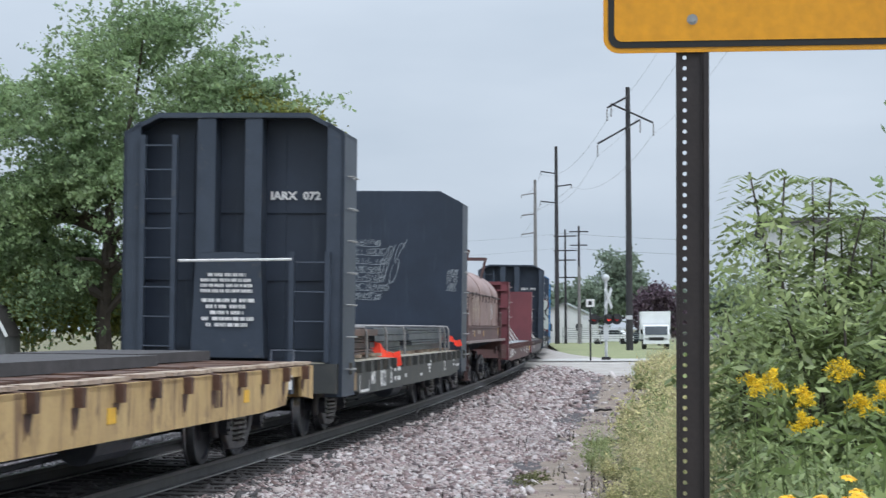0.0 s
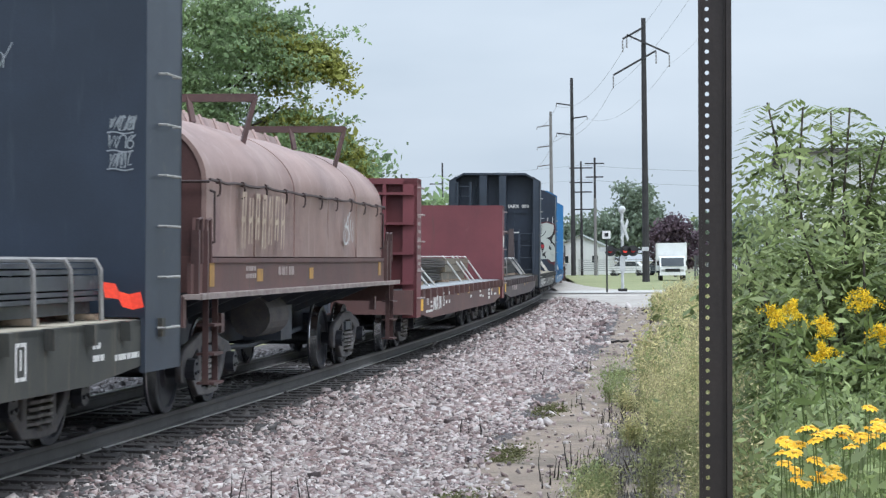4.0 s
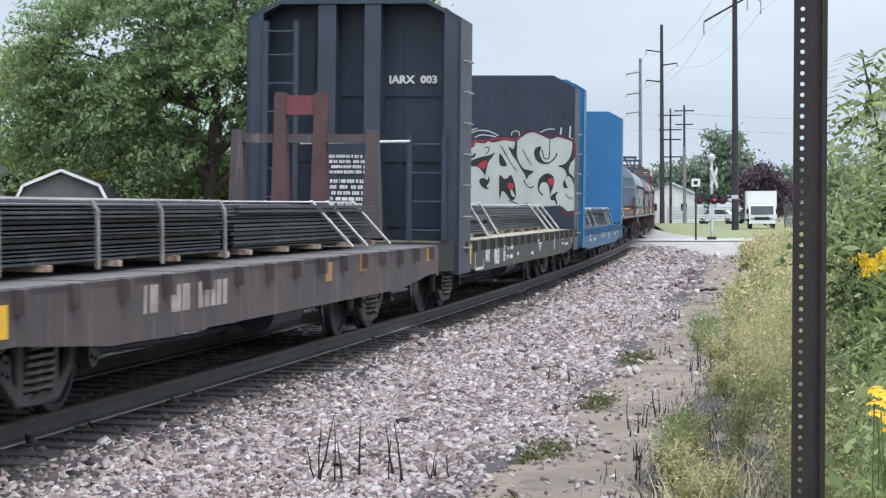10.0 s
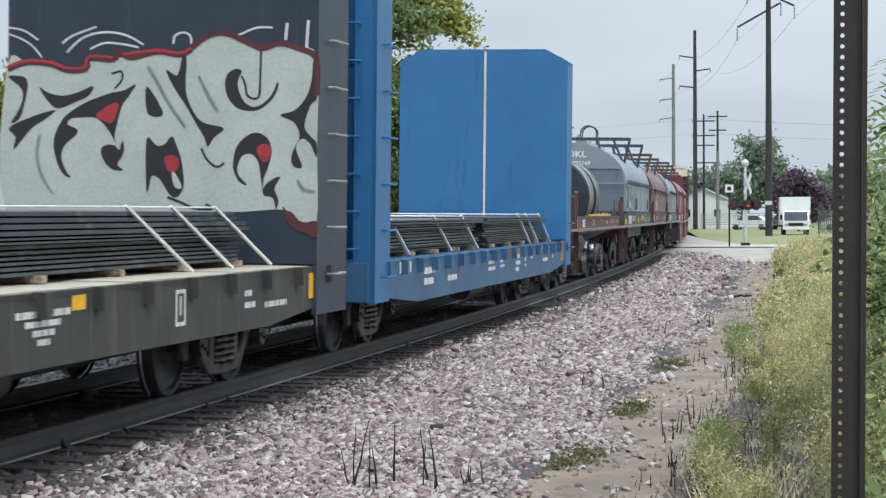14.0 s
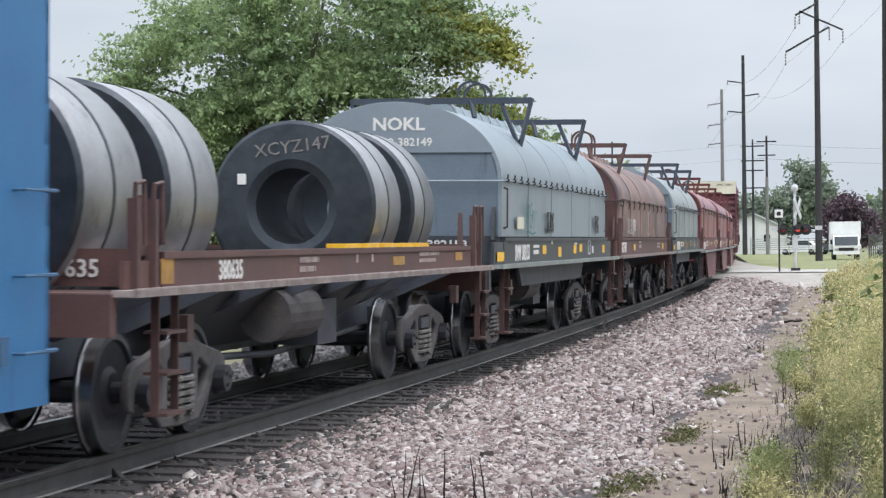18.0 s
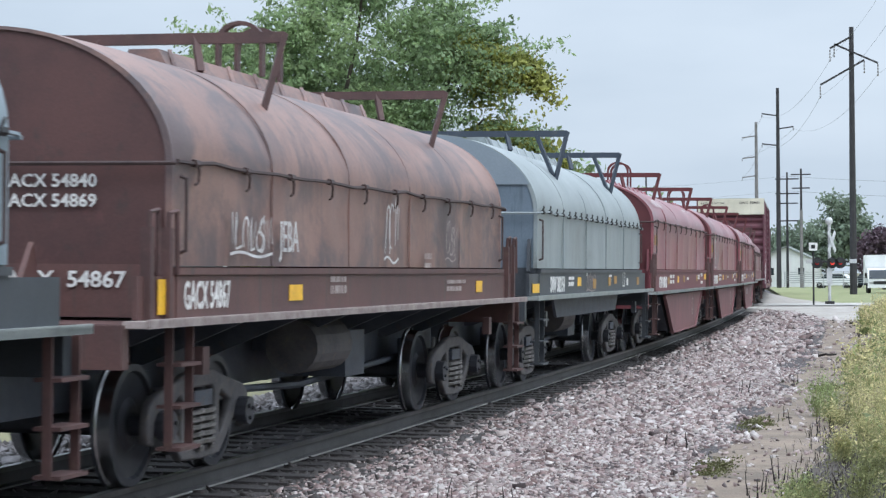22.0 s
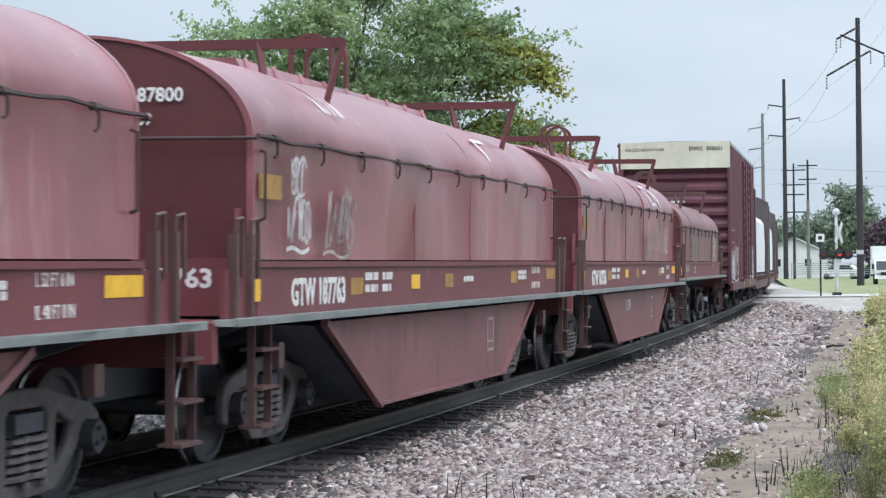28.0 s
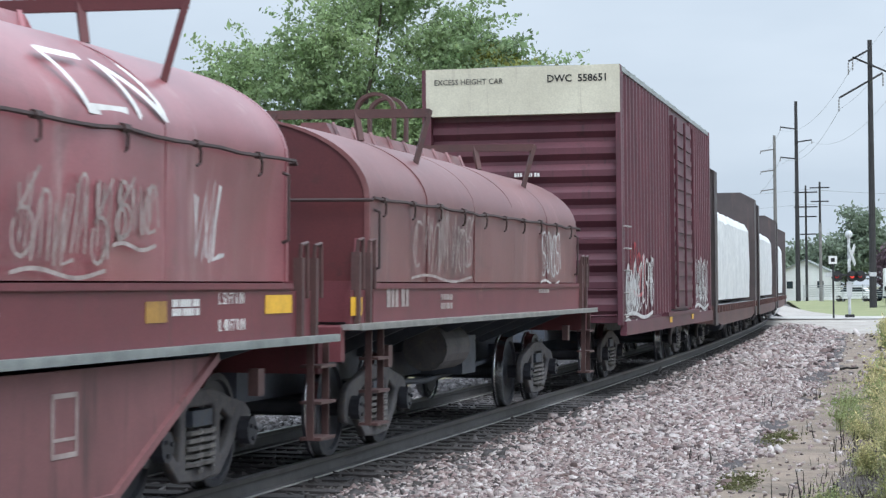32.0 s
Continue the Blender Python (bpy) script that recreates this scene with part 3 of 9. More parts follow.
        part(name, bm, material, parent, label, at)


def spray(lines, width, material, parent, at, name="graffiti", label="sprayed graffiti tag", lift=0.002):
    """Ribbon strokes through 2D points in the plane of at."""
    bm = bmesh.new()
    for line in lines:
        pts = [Vector((x, y, 0)) for x, y in line]
        left, right = [], []
        for i, p in enumerate(pts):
            d = (pts[min(i + 1, len(pts) - 1)] - pts[max(i - 1, 0)])
            nrm = Vector((-d.y, d.x, 0)).normalized() * width / 2
            left.append(bm.verts.new(p + nrm + Vector((0, 0, lift))))
            right.append(bm.verts.new(p - nrm + Vector((0, 0, lift))))
        for i in range(len(pts) - 1):
            bm.faces.new((left[i], right[i], right[i + 1], left[i + 1]))
    return part(name, bm, material, parent, label, at)


def scrawl(seed, w, h, n, parent, at, material, width=0.035, label="sprayed graffiti tag"):
    """A tag of n sprayed signs that nobody can read, in a field w x h: hooks, loops, arcs and slashes with a common slant."""
    rnd = random.Random(seed)
    lines = []
    cw, sl = w / n, rnd.uniform(0.05, 0.3)
    arc = lambda cx, cy, rx, ry, a0, a1: [(cx + rx * math.cos(a0 + (a1 - a0) * i / 11), cy + ry * math.sin(a0 + (a1 - a0) * i / 11)) for i in range(12)]
    for k in range(n):
        x0, lift, hh = k * cw, rnd.uniform(0, 0.15), rnd.uniform(0.75, 1.0)
        for _ in range(rnd.choice((1, 2, 2, 3))):
            kind, c, r = rnd.randint(0, 8), rnd.uniform(0.35, 0.65), rnd.uniform(0.3, 0.55)
            if kind == 0:
                st = arc(c, 0.5, r, 0.5, rnd.uniform(0.3, 1.2), rnd.uniform(4.2, 6.0))
            elif kind == 1:
                st = arc(c, 0.74, r * 0.8, 0.26, 0.4, 4.4) + arc(c, 0.25, r * 0.8, 0.27, 1.5, -2.4)
            elif kind == 2:
                st = [(c - r, 0.0)] + arc(c, 0.72, r * 0.7, 0.28, 3.4, 0.0) + [(c + r, 0.0)]
            elif kind == 3:
                st = [(c - 0.1, 1.05), (c - 0.14, 0.5), (c - 0.05, 0.0), (c + r, 0.08)]
            elif kind == 4:
                st = arc(c, 0.3, r, 0.3, 2.6, 8.6) + [(c + r * 1.1, 1.1)]
            else:          # quick zigzag strokes
                m = rnd.randint(3, 5)
                st = [(c - r + 2 * r * q / m + rnd.uniform(-0.08, 0.08), (0.05 if q % 2 else 0.95) + rnd.uniform(-0.12, 0.14)) for q in range(m + 1)]
            lines.append([(x0 + cw * 1.1 * x + sl * h * y, h * (lift + hh * y * 0.9)) for x, y in st])
    if n > 2:
        lines.append([(w * t, h * (-0.08 + 0.05 * math.sin(7 * t))) for t in (i / 14 for i in range(15))])
    return spray(lines, width, material, parent, at, "graffiti", label)


# ---------------------------------------------------------------- the line of the track
HEAD_S = (-80, 8, 20, 30, 40, 50, 62, 75, 92, 110, 135, 160, 340)
HEAD_D = (0.05, 0.1, 0.75, 1.46, 2.05, 2.57, 3.08, 3.53, 4.02, 4.45, 4.97, 5.4, 8.5)
CANT = radians(-0.9)
STEP = 0.25
ARC = np.arange(-80, 340, STEP)
HEADING = np.radians(np.interp(ARC, HEAD_S, HEAD_D))
LINE_X = np.concatenate([[0], np.cumsum(-np.sin(HEADING[:-1]) * STEP)])
LINE_Y = np.concatenate([[0], np.cumsum(np.cos(HEADING[:-1]) * STEP)])
LINE_X += -6.77 - np.interp(0, ARC, LINE_X)
LINE_Y += -np.interp(0, ARC, LINE_Y)


def centre(s):
    """The track's centre at arc length s: x, y and the heading (to the left)."""
    return float(np.interp(s, ARC, LINE_X)), float(np.interp(s, ARC, LINE_Y)), float(np.interp(s, ARC, HEADING))


def beside(s, w, z=0.0):
    """A point of the track at arc length s, w metres to its right."""
    x, y, h = centre(s)
    ww, zz = w * math.cos(CANT) - z * math.sin(CANT), z * math.cos(CANT) + w * math.sin(CANT)
    return Vector((x + ww * math.cos(h), y + ww * math.sin(h), zz))


def run(t):
    """How far the train has come at t seconds."""
    return 6.78310673 * t + 3.43522896e-2 * t**2 - 2.08095549e-3 * t**3 + 3.27410548e-5 * t**4


def rides(u, half, t, lean=0.0):
    """The pose of a car whose middle is at u of the train, on trucks half metres before and behind."""
    s = u - run(t)
    a, b = beside(s - half, 0), beside(s + half, 0)
    d = b - a
    return Matrix.Translation((a + b) / 2) @ Matrix.Rotation(math.atan2(-d.x, d.y), 4, "Z") @ Matrix.Rotation(CANT * -1 + radians(lean) * -1, 4, "Y")


MOVING = []      # (thing, u of its middle, half the truck distance, lean)
WHEELSETS = []   # (wheelset, its place in its truck)


def car(name, label, u0, u1, half=None, lean=0.0, group="freight cars of the train"):
    half = half or (u1 - u0) / 2 - 2.3
    ob = thing(name, label, "freight car", None, group)
    MOVING.append((ob, (u0 + u1) / 2, half, lean))
    return ob, (u1 - u0) / 2, half


# ---------------------------------------------------------------- trucks
WHEEL_R = 0.457


def wheelset_mesh():
    bm = bmesh.new()
    for sx in (-1, 1):
        rings = ((0.680, 0.485), (0.708, 0.485), (0.716, 0.462), (0.815, 0.452), (0.820, 0.40), (0.790, 0.385), (0.775, 0.20), (0.81, 0.15), (0.81, 0.09))
        last = None
        for x, r in rings:
            ring = [bm.verts.new((sx * x, r * math.cos(a), r * math.sin(a))) for a in (2 * math.pi * i / 28 for i in range(28))]
            if last:
                for i in range(28):
                    bm.faces.new((last[i], last[(i + 1) % 28], ring[(i + 1) % 28], ring[i]))
            last = ring
        inner = [bm.verts.new((sx * 0.68, 0.38 * math.cos(a), 0.38 * math.sin(a))) for a in (2 * math.pi * i / 28 for i in range(28))]
        bm.faces.new(inner)
    tube(bm, (-1.05, 0, 0), (1.05, 0, 0), 0.085, 12)
    for sx in (-1, 1):
        tube(bm, (sx * 1.03, 0, 0), (sx * 1.12, 0, 0), 0.115, 10)
        for k in range(3):
            a = 2.1 * k
            tube(bm, (sx * 1.12, 0.06 * math.cos(a), 0.06 * math.sin(a)), (sx * 1.14, 0.06 * math.cos(a), 0.06 * math.sin(a)), 0.018, 6)
    me = mesh_of(bm, "wheelset", M["wheel_plate"])
    me.materials.append(M["wheel_tread"])
    for p in me.polygons:
        x, r = abs(p.center.x), math.hypot(p.center.y, p.center.z)
        if 0.70 < x < 0.819 and r > 0.43:
            p.material_index = 1
    return me


def pierced(outline, holes, thick, round_r, material, name):
    """A plate with holes and rounded rims, lying in y and z and standing from x = 0 to thick."""
    cu = bpy.data.curves.new(name, "CURVE")
    cu.dimensions, cu.fill_mode, cu.extrude, cu.bevel_depth, cu.bevel_resolution = "2D", "BOTH", thick / 2 - round_r, round_r, 1
    for line in [outline] + holes:
        sp = cu.splines.new("POLY")
        sp.points.add(len(line) - 1)
        for q, (u, v) in zip(sp.points, line):
            q.co = (u, v, 0, 1)
        sp.use_cyclic_u = True
    tmp = bpy.data.objects.new(name, cu)
    me = bpy.data.meshes.new_from_object(tmp)
    bpy.data.objects.remove(tmp)
    bpy.data.curves.remove(cu)
    me.transform(Matrix.Translation((thick / 2, 0, 0)) @ SIDE)
    me.materials.clear()
    me.materials.append(material)
    return me


def sideframe_mesh():
    """A cast side frame: a bowed top bar, sloping legs, a spring window between two columns, and pedestal jaws."""
    half = [(0.0, 0.81), (0.30, 0.80), (0.60, 0.73), (0.98, 0.66), (1.08, 0.60), (1.12, 0.50), (1.12, 0.35), (1.02, 0.33), (1.00, 0.50), (0.80, 0.52), (0.76, 0.42), (0.60, 0.30), (0.42, 0.17), (0.0, 0.15)]
    outline = half + [(-y, z) for y, z in half[-2:0:-1]]
    tri = [(0.70, 0.57), (0.46, 0.67), (0.40, 0.62), (0.40, 0.31), (0.45, 0.29), (0.62, 0.42)]
    window = [(0.31, 0.22), (0.31, 0.66), (0.25, 0.71), (-0.25, 0.71), (-0.31, 0.66), (-0.31, 0.22)]
    return pierced(outline, [tri, [(-y, z) for y, z in tri], window], 0.075, 0.016, M["truck_steel"], "sideframe")


def spring_mesh():
    bm = bmesh.new()
    for k in range(2):
        y0, pts = -0.125 + 0.25 * k, []
        for i in range(44):
            a = i * 0.8
            pts.append((0.03 + 0.095 * math.cos(a), y0 + 0.105 * math.sin(a), 0.225 + 0.315 * i / 43))
        rod(bm, pts, 0.021, 5)
    return mesh_of(bm, "spring", M["spring"])


def bolster_mesh():
    bm = bmesh.new()
    box(bm, -1.04, 1.04, -0.20, 0.20, 0.55, 0.67)
    box(bm, -0.5, 0.5, -0.28, 0.28, 0.45, 0.80)
    for sy in (-1, 1):
        box(bm, -0.95, 0.95, sy * 0.40 - 0.04, sy * 0.40 + 0.04, 0.34, 0.46)
    tube(bm, (0, 0, 0.76), (0, 0, 0.95), 0.2, 14)
    return mesh_of(bm, "truck", M["dark_steel"])


WHEELSET, SIDEFRAME, SPRING, BOLSTER = wheelset_mesh(), sideframe_mesh(), spring_mesh(), bolster_mesh()


def trucks(ob, half, shift=0.0):
    for sy in (-1, 1):
        tr = new("truck", BOLSTER)
        tr.parent = ob
        tr.matrix_basis = pose(0, sy * half + shift, 0)
        for sx in (-1, 1):
            fr = new("sideframe", SIDEFRAME)
            fr.parent = tr
            fr.matrix_basis = pose(sx * 0.95, 0, 0, 0, 0, 0 if sx > 0 else 180)
            sp = new("spring", SPRING)
            sp.parent = tr
            sp.matrix_basis = pose(sx * 0.95, 0, 0, 0, 0, 0 if sx > 0 else 180)
        for sa in (-1, 1):
            ws = new("wheelset", WHEELSET)
            ws.parent = tr
            ws.matrix_basis = pose(0, sa * 0.889, WHEEL_R)
            WHEELSETS.append((ws, sa * 0.889))


def couplers(ob, hl, material):
    for sy in (-1, 1):
        bm = bmesh.new()
        box(bm, -0.09, 0.09, sy * hl if sy > 0 else -hl - 0.55, hl + 0.55 if sy > 0 else -hl, 0.76, 0.94)
        box(bm, -0.16, 0.16, sy * (hl + 0.52) - 0.12, sy * (hl + 0.52) + 0.12, 0.70, 1.0)
        bevelled(bm, 0.03)
        part("coupler", bm, M["dark_steel"], ob)
        bm = bmesh.new()
        rod(bm, [(0.25, sy * hl, 0.72), (0.28, sy * (hl + 0.25), 0.45), (0.2, sy * (hl + 0.55), 0.36)], 0.025)
        part("air_hose", bm, M["tyre"], ob)


def ladder(ob, y, x0, x1, zs, material, face=-1, stiles=True, label=""):
    """Rungs across an end at y, and their stiles."""
    yy = y + face * 0.09
    for z in zs:
        bm = bmesh.new()
        rod(bm, [(x0, y, z), (x0, yy, z), (x1, yy, z), (x1, y, z)], 0.014)
        part("ladder_rung", bm, material, ob, label)
    for x in (x0, x1) if stiles else ():
        bm = bmesh.new()
        box(bm, x - 0.035, x + 0.035, min(y, yy) - 0.01, max(y, yy) + 0.01, zs[0] - 0.15, zs[-1] + 0.15)
        bevelled(bm, 0.008)
        part("ladder_stile", bm, material, ob, label)


def grab_irons(ob, y0, y1, x, zs, material=None):
    """Bent grab irons on a car's side at x."""
    for z in zs:
        bm = bmesh.new()
        rod(bm, [(x, y0, z), (x + 0.075, y0, z), (x + 0.075, y1, z), (x, y1, z)], 0.012)
        part("grab_iron", bm, material or M["strap"], ob)


# ---------------------------------------------------------------- bulkhead flat cars
DROP = 0.54   # how far a clipped corner comes down for each metre that it goes in


def bulkhead(ob, y_out, y_in, top, half_w, paint, frame_paint, chamfer=0.45, centre_posts=True, rungs=True, base=0.62):
    """An end bulkhead between y_out and y_in: a smooth plate inside, posts, ribs and ladders outside."""
    sgn = -1 if y_out < y_in else 1
    plate_y = y_in + sgn * 0.05
    c = chamfer
    outline = [(-half_w, 1.1), (half_w, 1.1), (half_w, top - c * DROP), (half_w - c, top), (-half_w + c, top), (-half_w, top - c * DROP)] if c else [(-half_w, 1.1), (half_w, 1.1), (half_w, top), (-half_w, top)]
    bm = bmesh.new()
    inset = [(x - math.copysign(0.006, x), z - (0.006 if z > 2 else 0)) for x, z in outline]
    prism(bm, inset, min(plate_y, y_in), max(plate_y, y_in))
    body = part("bulkhead", bm, paint, ob)
    for sx in (-1, 1):
        bm = bmesh.new()
        z1 = top - c * DROP
        prism(bm, [(sx * half_w, base), (sx * half_w, z1), (sx * (half_w - 0.05), z1), (sx * (half_w - 0.05), base)], *sorted((y_out, y_in + sgn * 0.006)))
        prism(bm, [(sx * half_w, base), (sx * half_w, z1), (sx * (half_w - 0.24), z1 + (0.17 if c else 0)), (sx * (half_w - 0.24), base)], y_out - sgn * 0.06 if sgn > 0 else y_out, y_out if sgn > 0 else y_out + 0.06)
        part("corner_post", bm, frame_paint, body)
    bm = bmesh.new()
    if c:
        prism(bm, [(half_w, top - c * DROP + 0.02), (half_w - c, top + 0.02), (-half_w + c, top + 0.02), (-half_w, top - c * DROP + 0.02), (-half_w, top - c * DROP - 0.04), (-half_w + c, top - 0.05), (half_w - c, top - 0.05), (half_w, top - c * DROP - 0.04)], *sorted((y_out, y_in + sgn * 0.006)))
    else:
        box(bm, -half_w, half_w, *sorted((y_out, y_in + sgn * 0.006)), top - 0.10, top)
    part("cap_plate", bm, frame_paint, body)
    sheet_y = y_out - sgn * 0.40
    if centre_posts:
        bm = bmesh.new()
        prism(bm, inset, *sorted((sheet_y, sheet_y - sgn * 0.04)))
        part("end_sheet", bm, paint, body)
        for x0, x1 in ((-0.52, -0.26), (0.16, 0.40)):
            bm = bmesh.new()
            box(bm, x0, x1, *sorted((y_out - sgn * 0.02, sheet_y)), 2.6, top - 0.06)
            part("centre_post", bm, frame_paint, body)
        bm = bmesh.new()
        prism(bm, [(-0.58, 1.15), (0.46, 1.15), (0.40, 2.62), (-0.52, 2.62)], *sorted((y_out - sgn * 0.02, sheet_y)))
        part("gusset_plate", bm, frame_paint, body)
        for x in (-0.92, -0.70, 0.62, 1.22):
            bm = bmesh.new()
            ya, yb = (sheet_y - 0.016, sheet_y) if sgn < 0 else (sheet_y, sheet_y + 0.016)
            box(bm, x - 0.06, x + 0.06, ya, yb, 1.15, top - 0.25)
            part("rib", bm, paint, body)
        for z in (1.3, 2.25, 3.2):
            bm = bmesh.new()
            ya, yb = (sheet_y - 0.03, sheet_y) if sgn < 0 else (sheet_y, sheet_y + 0.03)
            box(bm, -half_w + 0.06, half_w - 0.06, ya, yb, z - 0.015, z + 0.015)
            part("cross_rib", bm, paint, body)
    return body


def flat_deck(ob, hl, hw, z_deck, sill_h, paint, deck_mat, pockets=16, bottom=None, pocket_mat=None, ends=True, notch=False):
    """Deck planks, two fish-bellied side sills with stake pockets, centre sill and end sills."""
    n = 22
    w = 2 * hl / n
    bm = bmesh.new()
    box(bm, -hw + 0.02, hw - 0.02, -hl, hl, z_deck - 0.075, z_deck - 0.05)
    deck = part("deck", bm, deck_mat, ob, "worn planked deck")
    bm = bmesh.new()
    box(bm, -hw + 0.02, hw - 0.02, -w / 2 + 0.007, w / 2 - 0.007, -0.05, 0.0)
    plank_me = mesh_of(bm, "plank", deck_mat)
    for i in range(n):
        pl = new("plank", plank_me)
        pl.parent = deck
        pl.matrix_basis = pose(0, -hl + (i + 0.5) * w, z_deck - 0.003 * (i % 3))
    for sx in (-1, 1):
        bm = bmesh.new()
        z0, z1 = z_deck - sill_h, z_deck - 0.01
        outline = [(-hl, z1), (-hl, z0 + 0.12), (-hl + 0.7, z0 + 0.12), (-hl + 2.6, z0 if bottom is None else bottom), (hl - 2.6, z0 if bottom is None else bottom), (hl - 0.7, z0 + 0.12), (hl, z0 + 0.12), (hl, z1)]
        if notch:      # deep sill that stops short of the trucks, and a separate end plate
            outline = [(-hl, z1), (-hl, z0 + 0.06), (-hl + 0.75, z0 + 0.12), (-hl + 0.8, z1 - 0.12), (-hl + 1.45, z1 - 0.12), (-hl + 1.75, z0 + 0.04), (-hl + 3.2, z0), (hl - 3.2, z0), (hl - 1.75, z0 + 0.04), (hl - 1.45, z1 - 0.12), (hl - 0.8, z1 - 0.12), (hl - 0.75, z0 + 0.12), (hl, z0 + 0.06), (hl, z1)]
        prism(bm, outline, sx * hw - 0.02, sx * hw + 0.02, "x")
        for zz in (z1 - 0.03,):
            box(bm, sx * hw - (0.09 if sx > 0 else 0.02), sx * hw + (0.02 if sx > 0 else 0.09), -hl, hl, zz - 0.02, zz + 0.025)
        part("side_sill", bm, paint, ob)
        for i in range(pockets):
            y = -hl + 0.7 + (2 * hl - 1.4) * i / (pockets - 1)
            bm = bmesh.new()
            a = sx * hw
            prism(bm, [(y - 0.06, z_deck - 0.005), (y + 0.06, z_deck - 0.005), (y + 0.045, z_deck - 0.17), (y - 0.045, z_deck - 0.17)], a if sx > 0 else a - 0.10, a + 0.10 if sx > 0 else a, "x")
            part("stake_pocket", bm, pocket_mat or paint, ob)
    bm = bmesh.new()
    box(bm, -0.32, 0.32, -hl + 0.3, hl - 0.3, z_deck - 0.75, z_deck - 0.07)
    part("centre_sill", bm, M["dark_steel"], ob)
    bm = bmesh.new()
    box(bm, -hw + 0.05, hw - 0.05, -0.08, 0.08, z_deck - 0.35, z_deck - 0.07)
    bearer_me = mesh_of(bm, "cross_bearer", M["dark_steel"])
    for i in range(9):
        cb = new("cross_bearer", bearer_me)
        cb.parent = ob
        cb.matrix_basis = pose(0, -hl + 1 + (2 * hl - 2) * i / 8, 0)
    if ends:
        for sy in (-1, 1):
            bm = bmesh.new()
            box(bm, -hw, hw, sy * hl - 0.08, sy * hl + 0.08, z_deck - 0.42, z_deck - 0.01)
            bevelled(bm, 0.015)
            part("end_sill", bm, paint, ob)
    bm = bmesh.new()
    tube(bm, (0.75, 1.2, z_deck - 0.62), (0.75, 2.5, z_deck - 0.62), 0.2, 14)
    part("air_reservoir", bm, M["dark_steel"], ob)
    bm = bmesh.new()
    rod(bm, [(0.4, -hl + 2, z_deck - 0.7), (0.45, 0, z_deck - 0.78), (0.4, hl - 2, z_deck - 0.7)], 0.03)
    part("brake_rod", bm, M["dark_steel"], ob)


def reflectors(ob, x, places, material=None):
    for y, z, w, h in places:
        bm = bmesh.new()
        box(bm, x, x + 0.004, y - w / 2, y + w / 2, z - h / 2, z + h / 2)
        part("reflector", bm, material or M["yellow_tape"], ob, "yellow reflective patch")


def plate_stack(u, y_len, w, z0, h, layers, material, label, straps=(), lean=0.0, hoops=False, x_off=0.0, seed=0, half=6.0, name="steel_plate_stack"):
    """Stacked plates on timber; straps: y places of slanting stake rods that hold the near side."""
    rnd = random.Random(seed)
    ob = thing(name, label, "steel load", None, "steel stacks on the flat cars")
    MOVING.append((ob, u, half, lean))
    share = [rnd.uniform(0.65, 1.45) for i in range(layers)]
    rest = z0
    for i in range(layers):
        bm = bmesh.new()
        t = h * share[i] / sum(share)
        dx, dy = rnd.uniform(-0.09, 0.06), rnd.uniform(-0.28, 0.2)
        k = 2 if 0.05 < t < 0.105 else 1
        for j in range(k):
            dz = rest + j * t / k
            box(bm, x_off - w / 2 + dx + 0.02 * j, x_off + w / 2 + dx - 0.015 * j, -y_len / 2 + dy + 0.05 * j, y_len / 2 + dy, dz + 0.006, dz + t / k - 0.008)
        part("plate", bm, material, ob)
        if i and i % 3 == 0:
            for q in range(5):
                bm = bmesh.new()
                y = -y_len / 2 + 0.5 + (y_len - 1) * q / 4
                box(bm, x_off - w / 2 + 0.1, x_off + w / 2 - 0.12, y - 0.05, y + 0.05, rest - 0.012, rest + 0.008)
                part("spacer", bm, M["deck_wood"], ob)
        rest += t
    for q in range(max(3, int(y_len / 1.3))):
        bm = bmesh.new()
        y = -y_len / 2 + 0.3 + (y_len - 0.6) * q / max(2, int(y_len / 1.3) - 1)
        box(bm, x_off - w / 2, x_off + w / 2 + 0.06, y - 0.05, y + 0.05, z0 - 0.045, z0 + 0.005)
        part("timber", bm, M["board_pale"], ob, "pale timber block under the load")
    for y in straps:
        bm = bmesh.new()
        if hoops:          # bent bars that stand in the stake pockets and reach over the top
            rod(bm, [(x_off + w / 2 + 0.09, y, z0 - 0.05), (x_off + w / 2 + 0.08, y, z0 + h - 0.06), (x_off + w / 2 + 0.04, y - 0.02, z0 + h + 0.02), (x_off - w / 2, y - 0.04, z0 + h + 0.03)], 0.024, 6)
            part("stake_hoop", bm, M["spring"], ob, "grey bent stake bar over the load")
            continue
        bar(bm, (min(x_off + w / 2 + 0.3, 1.38), y + 0.25, z0 - 0.03), (x_off + w / 2 - 0.06, y - 0.35, z0 + h + 0.04), 0.034, 0.02)
        rod(bm, [(x_off + w / 2 - 0.06, y - 0.35, z0 + h + 0.03), (x_off - w / 2, y - 0.35, z0 + h + 0.02)], 0.008, 5)
        part("tie_strap", bm, M["white_paint"], ob, "pale steel tie-down strap")
    return ob


def bulkhead_flat(label, u0, u1, paint, frame_paint, sill_paint, top, half_w, depth, chamfer, z_deck=1.09, sill_h=0.50, deck=None, lean=0.0, posts=True, rung_mat=None):
    ob, hl, half = car("bulkhead_flat_car", label, u0, u1, lean=lean)
    trucks(ob, half)
    couplers(ob, hl, frame_paint)
    flat_deck(ob, hl, half_w - 0.06, z_deck, sill_h, sill_paint, deck or M["deck_wood"], 18, pocket_mat=sill_paint)
    bulkhead(ob, -hl, -hl + depth, top, half_w, paint, frame_paint, chamfer, posts)
